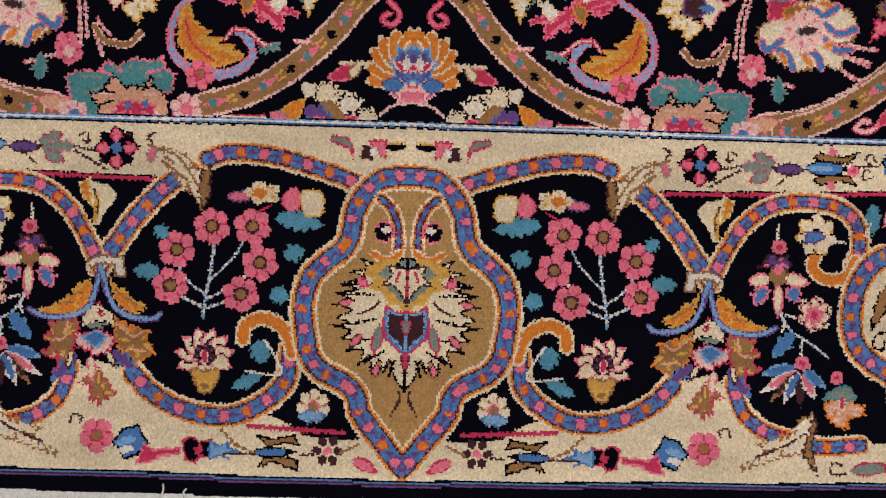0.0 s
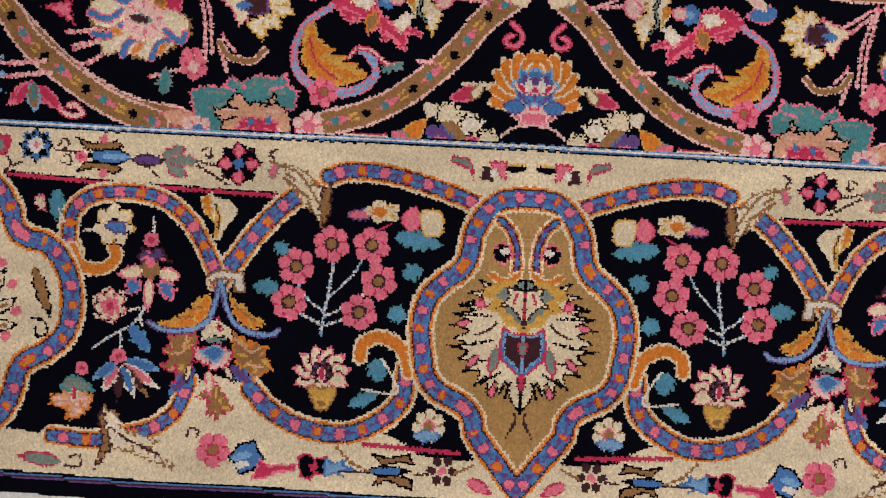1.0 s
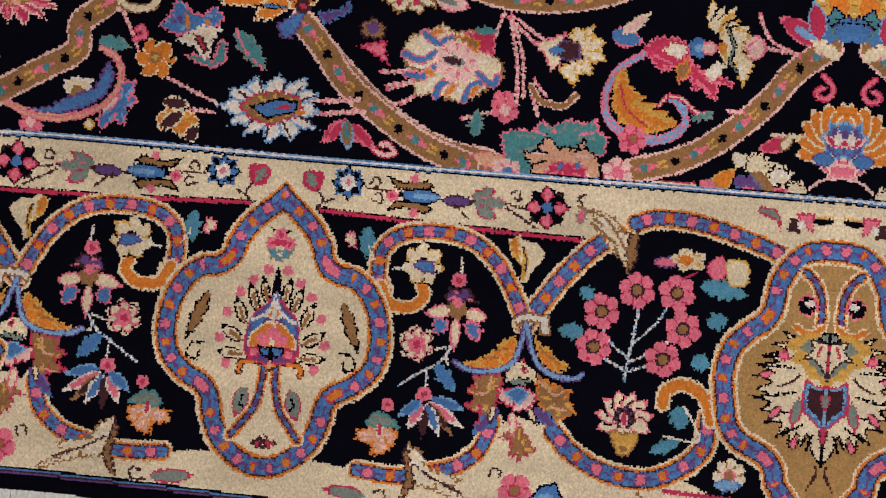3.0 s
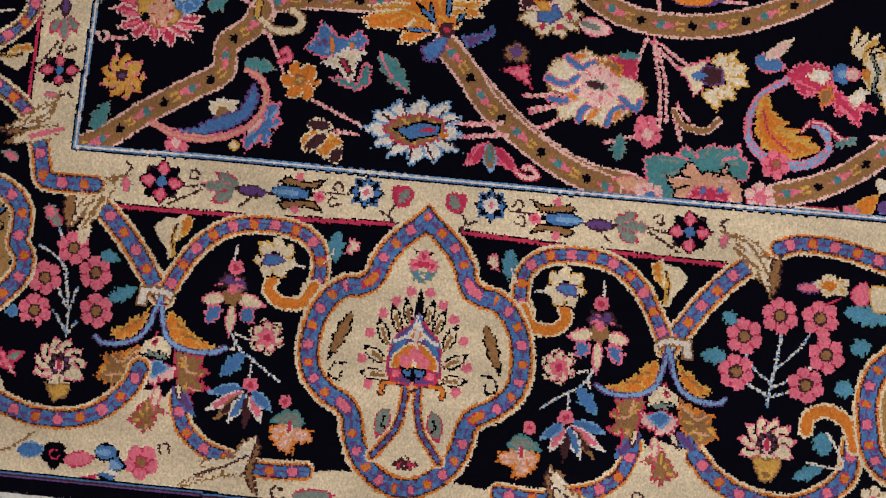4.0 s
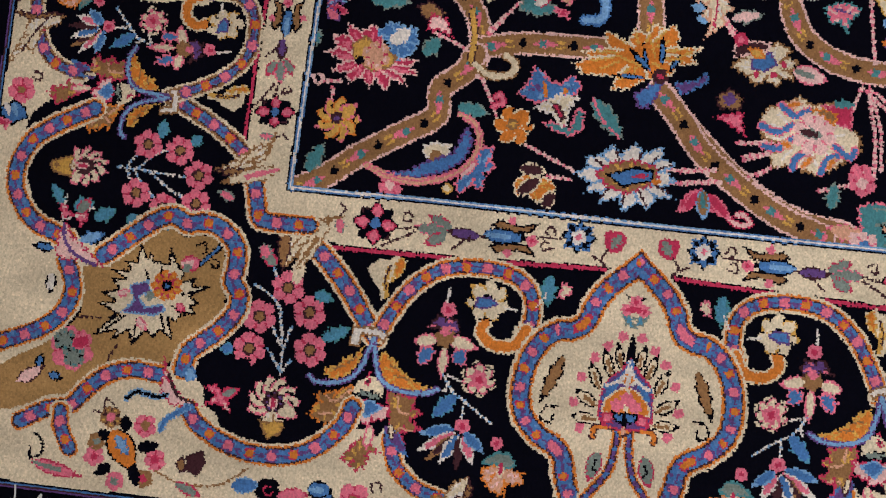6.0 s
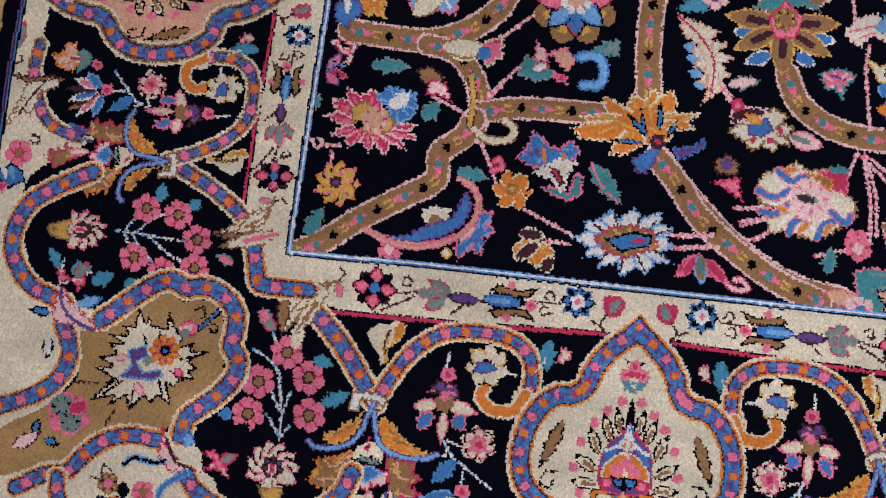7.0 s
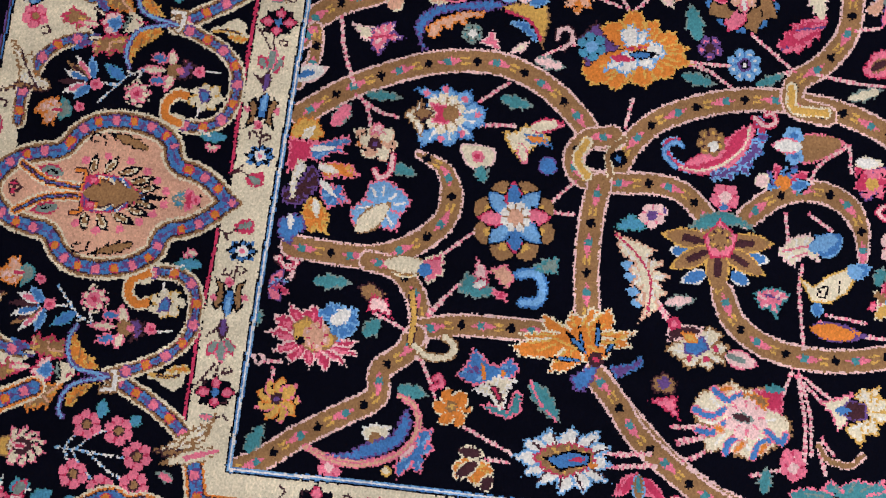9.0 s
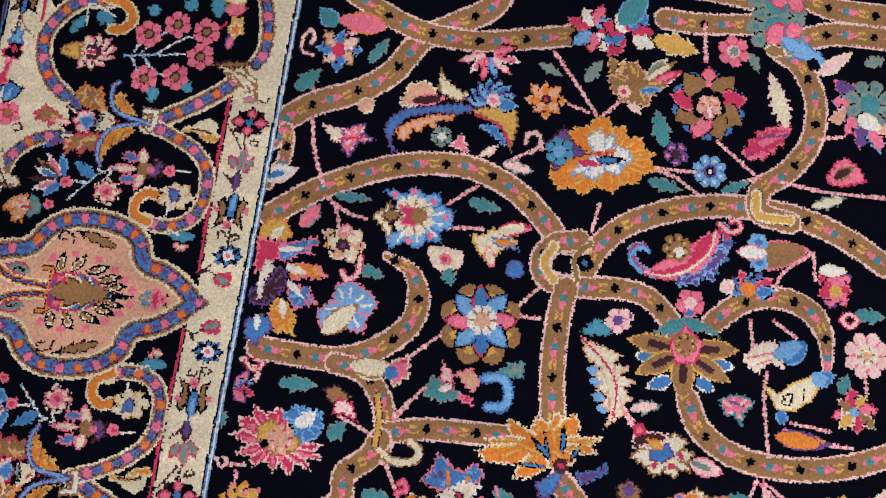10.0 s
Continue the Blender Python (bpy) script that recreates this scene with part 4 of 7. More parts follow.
def field_vines():
    vine([(-256, 476), (-291, 496), (-335, 515), (-379, 526), (-445, 530), (-509, 521), (-566, 500), (-600, 477), (-625, 443), (-636, 405)], 31.7, 'brown')
    vine([(-1034, 449), (-986, 485), (-931, 513), (-875, 533), (-817, 541), (-773, 536), (-727, 515), (-691, 486), (-667, 460), (-641, 459)], 32.0, 'brown')
    vine([(-642, 463), (-673, 455), (-688, 432), (-676, 408), (-636, 404), (-586, 408), (-550, 401), (-523, 379), (-507, 356)], 28.9, 'brown')
    vine([(-653, 400), (-659, 352), (-659, 295), (-652, 226)], 32.9, 'brown')
    vine([(-1026, 282), (-986, 279), (-929, 279), (-881, 296), (-844, 329), (-835, 364), (-848, 398), (-882, 414)], 31.1, 'brown', taper=1)
    vine([(-928, 274), (-892, 266), (-865, 236), (-857, 202), (-860, 171)], 28.1, 'brown')
    vine([(-855, 197), (-806, 207), (-757, 209), (-694, 210)], 29.1, 'brown')
    vine([(-1042, 568), (-1002, 598), (-946, 623), (-905, 653), (-873, 700), (-839, 723), (-790, 752), (-771, 782)], 34.2, 'brown')
    vine([(-963, 752), (-914, 727), (-867, 712), (-800, 708), (-734, 719), (-675, 731)], 30.6, 'brown')
    vine([(-405, 740), (-378, 723), (-356, 676), (-360, 623), (-387, 582), (-418, 556), (-419, 526), (-379, 517)], 30.2, 'brown')
    vine([(-394, 752), (-344, 772), (-271, 775), (-218, 777)], 33.3, 'brown')
    vine([(-559, 768), (-514, 766), (-448, 773)], 30.4, 'brown')
    vine([(-1045, 541), (-1030, 562), (-1028, 521), (-1045, 489)], 19.2, 'brown')
    vine([(-490, 281), (-473, 248), (-436, 223), (-380, 212), (-310, 218), (-243, 241), (-195, 267)], 30.7, 'brown')
    vine([(-466, 379), (-436, 406), (-394, 420), (-350, 410), (-326, 378), (-321, 332)], 29.8, 'brown', taper=1)
    vine([(-861, 188), (-872, 165), (-898, 142), (-901, 108), (-937, 84), (-990, 50), (-1028, 20), (-1064, 1)], 30.8, 'brown')
    vine([(-630, 159), (-607, 133), (-569, 96), (-517, 54), (-460, 26), (-405, 17)], 31.9, 'brown')
    vine([(-231, 21), (-182, 36), (-137, 62), (-86, 107), (-49, 154), (-11, 184)], 30.8, 'brown')
    vine([(-637, 165), (-607, 133), (-580, 98), (-533, 61), (-477, 28), (-428, 12)], 31.1, 'brown')


def field_stems():
    line([(-999, 581), (-991, 540), (-973, 494)], 4.5, 'q', name='stem', dash=1)
    line([(-969, 481), (-939, 464), (-913, 458)], 4.4, 'q', name='stem', dash=1)
    line([(-969, 481), (-955, 470), (-946, 445)], 4.4, 'q', name='stem', dash=1)
    line([(-811, 459), (-765, 463)], 4.4, 'q', name='stem', dash=1)
    line([(-812, 490), (-778, 517)], 4.4, 'q', name='stem', dash=1)
    line([(-850, 216), (-813, 258)], 4.2, 'q', name='stem', dash=1)
    line([(-793, 333), (-828, 300), (-845, 288)], 4.3, 'q', name='stem', dash=1)
    line([(-721, 359), (-681, 358)], 4.3, 'q', name='stem', dash=1)
    line([(-711, 371), (-682, 401)], 4.3, 'q', name='stem', dash=1)
    line([(-745, 551), (-718, 569), (-700, 575)], 4.4, 'q', name='stem', dash=1)
    line([(-557, 567), (-502, 568)], 4.4, 'q', name='stem', dash=1)
    line([(-553, 564), (-527, 558), (-496, 538)], 4.4, 'q', name='stem', dash=1)
    line([(-480, 612), (-449, 589), (-422, 570)], 4.4, 'q', name='stem', dash=1)
    line([(-628, 475), (-621, 513)], 4.3, 'q', name='stem', dash=1)
    line([(-699, 706), (-669, 670), (-636, 628)], 4.5, 'q', name='stem', dash=1)
    line([(-674, 638), (-647, 630)], 4.5, 'q', name='stem', dash=1)
    line([(-608, 650), (-632, 624)], 4.5, 'q', name='stem', dash=1)
    line([(-395, 327), (-396, 292), (-386, 224)], 4.2, 'q', name='stem', dash=1)
    line([(-348, 483), (-385, 450), (-391, 427)], 4.3, 'q', name='stem', dash=1)
    line([(-369, 260), (-340, 248), (-284, 246)], 4.2, 'q', name='stem', dash=1)
    line([(-362, 268), (-313, 263)], 4.2, 'q', name='stem', dash=1)
    line([(-574, 271), (-554, 245)], 4.2, 'q', name='stem', dash=1)
    line([(-397, 569), (-338, 562), (-260, 563)], 4.4, 'q', name='stem', dash=1)
    line([(-422, 570), (-440, 564)], 4.4, 'q', name='stem', dash=1)
    line([(-350, 630), (-317, 637)], 4.4, 'q', name='stem', dash=1)
    line([(-507, 766), (-502, 716)], 4.6, 'q', name='stem', dash=1)
    line([(-348, 483), (-342, 447)], 4.3, 'q', name='stem', dash=1)
    line([(-420, 388), (-414, 353)], 4.3, 'q', name='stem', dash=1)
    line([(-392, 391), (-362, 373)], 4.3, 'q', name='stem', dash=1)
    line([(-275, 341), (-270, 314)], 4.2, 'q', name='stem', dash=1)
    line([(-1007, 637), (-1002, 615)], 4.5, 'q', name='stem', dash=1)
    line([(-985, 694), (-927, 709)], 4.5, 'q', name='stem', dash=1)
    line([(-438, 343), (-481, 345)], 4.2, 'q', name='stem', dash=1)
    line([(-1030, 131), (-1029, 100)], 4.2, 'q', name='stem', dash=1)
    line([(-859, 174), (-838, 137), (-825, 111)], 4.2, 'q', name='stem', dash=1)
    line([(-794, 86), (-729, 59)], 4.2, 'q', name='stem', dash=1)
    line([(-759, 49), (-731, 48)], 4.1, 'q', name='stem', dash=1)
    line([(-622, 70), (-561, 78)], 4.1, 'q', name='stem', dash=1)
    line([(-614, 56), (-553, 65)], 4.1, 'q', name='stem', dash=1)
    line([(-522, 115), (-488, 119)], 4.1, 'q', name='stem', dash=1)
    line([(-531, 97), (-480, 109)], 4.1, 'q', name='stem', dash=1)
    line([(-522, 74), (-486, 91)], 4.1, 'q', name='stem', dash=1)
    line([(-846, 214), (-821, 249)], 4.2, 'q', name='stem', dash=1)
    line([(-916, 210), (-879, 196), (-872, 192)], 4.2, 'q', name='stem', dash=1)
    line([(-390, 195), (-373, 145), (-368, 97)], 4.1, 'q', name='stem', dash=1)
    line([(-397, 198), (-406, 169)], 4.2, 'q', name='stem', dash=1)
    line([(-383, 189), (-347, 165)], 4.1, 'q', name='stem', dash=1)
    line([(-357, 119), (-342, 100)], 4.1, 'q', name='stem', dash=1)
    line([(-565, 254), (-549, 234)], 4.2, 'q', name='stem', dash=1)
    line([(-1042, 137), (-1021, 139)], 4.2, 'q', name='stem', dash=1)
    line([(-390, 189), (-378, 134), (-375, 86)], 4.7, 'q', name='stem', dash=1)
    line([(-393, 189), (-361, 163)], 4.7, 'q', name='stem', dash=1)
    line([(-602, 71), (-562, 76)], 4.7, 'q', name='stem', dash=1)
    line([(-601, 57), (-554, 63)], 4.7, 'q', name='stem', dash=1)
    line([(-538, 112), (-498, 117)], 4.7, 'q', name='stem', dash=1)
    line([(-529, 92), (-497, 105)], 4.7, 'q', name='stem', dash=1)
    line([(-511, 76), (-489, 92)], 4.7, 'q', name='stem', dash=1)
    line([(-439, 65), (-397, 77)], 4.7, 'q', name='stem', dash=1)
    line([(-362, 112), (-349, 76)], 4.7, 'q', name='stem', dash=1)
    line([(-98, 218), (-82, 188), (-47, 171)], 4.7, 'q', name='stem', dash=1)
    line([(-88, 178), (-47, 173)], 4.7, 'q', name='stem', dash=1)
    line([(-106, 99), (-126, 100)], 4.7, 'q', name='stem', dash=1)
    line([(8, 31), (-12, 26), (-31, 10)], 3.3, 'q', name='stem')
    line([(-17, 151), (-5, 137), (-10, 124), (-22, 125), (-24, 133), (-16, 136)], 4.0, 'p', edge='r', name='scroll')
    line([(-206, 8), (-159, 9)], 3.3, 'c', edge='r', name='stem')


def field_flowers():
    line([(-673, 452), (-683, 429), (-669, 409)], 8.7, 'y', edge='c', name='vine_knot')
    line([(-424, 548), (-419, 522), (-379, 520)], 8.8, 'y', edge='c', name='vine_knot')
    line([(-640, 412), (-645, 440), (-627, 461)], 6.4, 'n', edge='c', name='vine_knot')
    ros((-632, 435), 11.5, 4, 'kb', name='bud')
    leaf((-995, 242), (-946, 244), 21.0, 'gt', teeth=3)
    fan((-978, 675), (-947, 679), 330, 8, 21.2, 'lb ns lb nq', inner=0.1, name='flower')
    ros((-978, 675), 9.8, 6, 'r', name='flower_eye')
    leaf((-1026, 616), (-997, 646), 25.5, 'gt', teeth=3)
    leaf((-936, 663), (-914, 699), 18.1, 'gt', teeth=2)
    line([(-1011, 664), (-1026, 670), (-1025, 689), (-1017, 697), (-1012, 687), (-1016, 679)], 4.5, 'q', edge='m', name='scroll')
    leaf((-920, 713), (-988, 717), 30.4, 'op', name='petal')
    leaf((-986, 706), (-1009, 730), 25.8, 'lt', name='petal')
    leaf((-942, 599), (-922, 613), 22.4, 'cs', name='petal')
    leaf((-749, 550), (-708, 544), 19.1, 'gq')
    leaf((-1053, 495), (-1008, 512), 24.9, 'qwb', name='petal')
    fan((-782, 693), (-819, 679), -180, 7, 15.1, 'pq wp rp bl', inner=0.15, name='palmette')
    leaf((-716, 687), (-685, 675), 13.6, 'g')
    fan((-606, 669), (-625, 707), 170, 8, 19.5, 'yn cy yo cq', name='palmette')
    leaf((-655, 671), (-635, 701), 19.5, 'g')
    leaf((-575, 689), (-551, 714), 15.0, 'cg', name='petal')
    leaf((-566, 674), (-531, 700), 13.5, 'qr', name='petal')
    leaf((-545, 597), (-560, 644), 26.6, 'gt', teeth=3)
    leaf((-563, 550), (-518, 542), 19.1, 'gt')
    line([(-714, 569), (-703, 582), (-710, 595), (-722, 591), (-723, 581)], 5.2, 'q', edge='m', name='scroll')
    leaf((-468, 546), (-433, 565), 16.1, 'gt')
    fan((-650, 742), (-685, 753), 300, 8, 21.3, 'pr cw rp bl', inner=0.15, name='flower')
    fan((-605, 739), (-629, 709), 250, 8, 22.7, 'pr lb rr cw', inner=0.15, name='palmette')
    leaf((-618, 753), (-584, 797), 33.4, 'lt', name='petal')
    leaf((-572, 739), (-511, 727), 33.3, 'cy', teeth=3, name='petal')
    ros((-467, 734), 21.2, 6, 'pqg', name='flower')
    leaf((-445, 735), (-432, 709), 15.1, 'g')
    ros((-414, 773), 39.5, 9, 'gt', name='palmette')
    leaf((-420, 749), (-408, 782), 25.7, 'rp', name='petal')
    leaf((-399, 764), (-381, 781), 22.8, 'rp', name='petal')
    leaf((-406, 759), (-341, 728), 27.3, 'bl', name='petal')
    leaf((-355, 715), (-313, 751), 19.5, 'cq', name='petal')
    leaf((-427, 741), (-397, 740), 18.1, 'cn', name='petal')
    leaf((-442, 594), (-384, 646), 36.9, 'rpv', teeth=5, name='crimson_leaf')
    fan((-287, 677), (-333, 710), -200, 8, 26.8, 'pv lp qs vp', name='palmette')
    ros((-287, 684), 32.9, 8, 'gt', name='palmette')
    leaf((-301, 667), (-271, 652), 22.3, 'cw', name='petal')
    leaf((-352, 541), (-309, 558), 17.5, 'gc')
    leaf((-297, 737), (-270, 748), 18.1, 'g')
    leaf((-994, 439), (-973, 471), 24.7, 'gp', teeth=2)
    fan((-940, 426), (-965, 435), -250, 7, 18.8, 'cs so', inner=0.2, name='flower')
    leaf((-743, 465), (-704, 470), 17.4, 'pq', teeth=2, name='petal')
    poly([(-830, 432), (-789, 431), (-789, 410), (-817, 404)], 'c', edge='q', name='petal')
    ros((-808, 419), 8.6, 4, 'pr', name='bud')
    leaf((-787, 497), (-744, 489), 20.4, 'gt')
    leaf((-957, 483), (-909, 484), 16.1, 'gt')
    leaf((-805, 407), (-796, 386), 21.6, 'gt')
    leaf((-728, 423), (-708, 408), 24.5, 'vb')
    leaf((-920, 397), (-879, 387), 18.7, 'gt')
    line([(-914, 409), (-915, 387), (-928, 379), (-935, 388)], 5.0, 'q', edge='r', name='scroll')
    leaf((-903, 270), (-857, 269), 23.9, 'cy', name='petal')
    leaf((-730, 277), (-693, 302), 21.0, 'gt', teeth=2)
    fan((-580, 370), (-565, 378), 330, 4, 15.6, 'qv', inner=0.0, name='bud')
    leaf((-559, 262), (-521, 270), 18.1, 'gq')
    leaf((-378, 343), (-348, 368), 31.0, 'lb', name='petal')
    leaf((-338, 320), (-310, 333), 21.0, 'lb', name='petal')
    leaf((-379, 249), (-309, 247), 23.5, 'voo', name='petal')
    line([(-461, 503), (-457, 477), (-473, 450), (-506, 434), (-545, 431), (-568, 442), (-575, 460), (-561, 466)], 7.3, 'r', edge='l', name='paisley')
    leaf((-552, 430), (-464, 502), 37.3, 'rpp', bend=-22, name='paisley')
    fan((-510, 478), (-449, 482), 95, 10, 11.6, 'bv lv', inner=0.75, name='paisley')
    line([(-468, 505), (-453, 496), (-441, 501), (-445, 512), (-454, 509)], 4.4, 'q', edge='r', name='scroll')
    fan((-422, 420), (-455, 427), 150, 7, 17.2, 'lb vb pr', inner=0.2, name='palmette')
    ros((-426, 427), 10.0, 5, 'o', name='flower_eye')
    leaf((-458, 419), (-445, 435), 18.6, 'cq', name='petal')
    fan((-317, 440), (-339, 455), 300, 7, 21.5, 'pr rp vp', inner=0.1, name='flower')
    ros((-316, 436), 8.6, 5, 'y', name='flower_eye')
    leaf((-339, 462), (-304, 463), 17.3, 'cw', name='petal')
    ros((-273, 361), 29.6, 8, 'qp', name='flower')
    ros((-273, 361), 14.1, 6, 'cs', name='flower_eye')
    fan((-283, 291), (-311, 281), 330, 8, 20.9, 'rp cn pr cy', inner=0.15, name='palmette')
    ros((-285, 290), 6.3, 4, 'l', name='flower_eye')
    leaf((-302, 310), (-296, 335), 19.6, 'gt')
    leaf((-293, 410), (-252, 411), 21.4, 'gt', teeth=2)
    line([(-307, 401), (-296, 394), (-287, 404), (-297, 410), (-306, 405)], 4.3, 'q', edge='r', name='scroll')
    ros((-363, 729), 9.0, 4, 'kk', name='bud')
    line([(-863, 177), (-841, 164), (-816, 168), (-813, 182), (-824, 190)], 7.7, 'c', edge='n', name='scroll')
    line([(-871, 240), (-865, 212), (-866, 180)], 6.3, 'y', edge='m', name='vine_knot')
    leaf((-1050, 25), (-1033, 61), 23.6, 'gt', teeth=3)
    leaf((-924, 181), (-905, 204), 23.9, 'gt')
    line([(-1057, 143), (-1049, 133), (-1043, 141), (-1049, 145)], 4.2, 'q', name='scroll')
    line([(-978, 39), (-945, 29), (-903, 28), (-866, 43), (-845, 71), (-849, 98), (-867, 112)], 6.2, 's', edge='p', name='paisley')
    leaf((-875, 123), (-836, 117), 20.9, 'gt', teeth=2)
    line([(-833, 127), (-822, 132), (-826, 142), (-832, 138)], 4.9, 'p', edge='r', name='scroll')
    leaf((-576, 51), (-601, 23), 16.4, 'pr', name='petal')
    leaf((-572, 48), (-546, 22), 16.4, 'pr', name='petal')
    leaf((-576, 51), (-573, 21), 17.8, 'gl', name='tulip')
    line([(-546, 27), (-531, 15), (-514, 17), (-522, 27), (-530, 26)], 4.8, 'q', edge='r', name='scroll')
    line([(-1036, 237), (-1023, 242), (-1022, 256), (-1034, 257), (-1043, 265)], 5.0, 'q', edge='m', name='scroll')
    fan((-1050, 228), (-1031, 252), 90, 4, 15.6, 'vp lv pr', inner=0.1, name='blossom')
    leaf((-1061, 177), (-1053, 200), 14.1, 'gt')
    leaf((-422, 44), (-420, 78), 19.1, 'gt')
    ros((-391, 88), 15.0, 5, 'pq', name='bud')
    leaf((-481, 206), (-439, 197), 23.6, 'pqg')
    leaf((-354, 7), (-426, 24), 26.8, 'psq', teeth=3, name='petal')
    leaf((-267, 9), (-241, 20), 16.1, 'pr', name='petal')
    line([(-360, 110), (-346, 93), (-320, 90), (-306, 103)], 6.1, 'n', edge='q', name='scroll')
    fan((-152, 178), (-153, 230), 125, 9, 16.2, 'yc cc cy', name='blossom')
    leaf((-112, 181), (-85, 177), 26.9, 'pq', name='petal')
    leaf((-270, 180), (-232, 173), 24.3, 'pb', name='petal')
    leaf((-257, 181), (-225, 208), 14.8, 'cq', name='petal')
    line([(-231, 158), (-257, 139), (-271, 109), (-265, 76), (-234, 58), (-197, 59), (-175, 80), (-183, 101), (-197, 111)], 6.1, 'l', edge='p', name='crescent')
    leaf((-185, 79), (-260, 140), 47.0, 'oyo', bend=38, teeth=6, name='gold_leaf')
    fan((6, 70), (-43, 54), 222, 11, 30.8, 'coo', inner=0.04, teeth=0, name='gold_palmette')
    bloom((7, 54), (3, 100), 41.5, 'bvb', 7, name='heart')
    fan((6, 67), (-12, 81), 100, 3, 9.4, 'qr ww qr', inner=0.0, name='heart')
    bloom((8, 30), (7, 56), 42.8, 'pqp', 6, name='calyx')
    leaf((2, 51), (-25, 53), 18.7, 'vb', name='petal')
    line([(-34, 77), (-72, 76)], 4.0, 'c', name='stem')
    leaf((-49, 71), (-88, 56), 18.8, 'pr', name='petal')
    leaf((-49, 76), (-62, 57), 13.4, 'nc', name='petal')
    poly([(-30, 7), (-55, 5), (-60, 21), (-84, 31), (-115, 39), (-104, 51), (-78, 47), (-46, 35), (-46, 22)], 'c', name='cloud')
    fan((-40, 11), (-25, 7), -200, 6, 13.4, 'cc', inner=0.1, name='cloud')
    fan((-60, 27), (-44, 33), -200, 6, 13.4, 'cw', inner=0.1, name='cloud')
    fan((-88, 41), (-75, 49), -190, 6, 13.4, 'cc', inner=0.1, name='cloud')
    fan((-107, 44), (-116, 50), -150, 4, 10.7, 'cw', inner=0.1, name='cloud')
    leaf((-94, 30), (-64, 3), 20.1, 'nn', name='petal')
    leaf((-113, 22), (-77, 4), 26.8, 'bv', name='petal')
    leaf((-140, 1), (-113, 33), 22.7, 'yo', name='petal')
    leaf((-153, 14), (-129, 4), 17.4, 'gp', name='petal')
    leaf((-109, 2), (-86, 10), 14.7, 'pr', name='petal')
    leaf((-67, 5), (-49, 12), 13.4, 'pr', name='petal')
    ros((-5, 235), 31.0, 8, 'yo', name='palmette')
    fan((-3, 191), (-40, 209), 110, 5, 26.9, 'vb bb bt', inner=0.1, name='palmette')
    leaf((-24, 188), (-74, 216), 26.9, 'prl', name='petal')
    leaf((-25, 193), (-35, 239), 22.9, 'lr', name='petal')
    leaf((-1, 174), (-37, 192), 20.2, 'cc', teeth=2, name='vine_knot')
    leaf((-573, 53), (-596, 22), 14.8, 'pr', name='petal')
    leaf((-567, 48), (-537, 19), 14.8, 'pr', name='petal')
    leaf((-574, 51), (-569, 16), 17.5, 'lnt', name='tulip')
    ros((-388, 79), 16.1, 5, 'pq', name='bud')


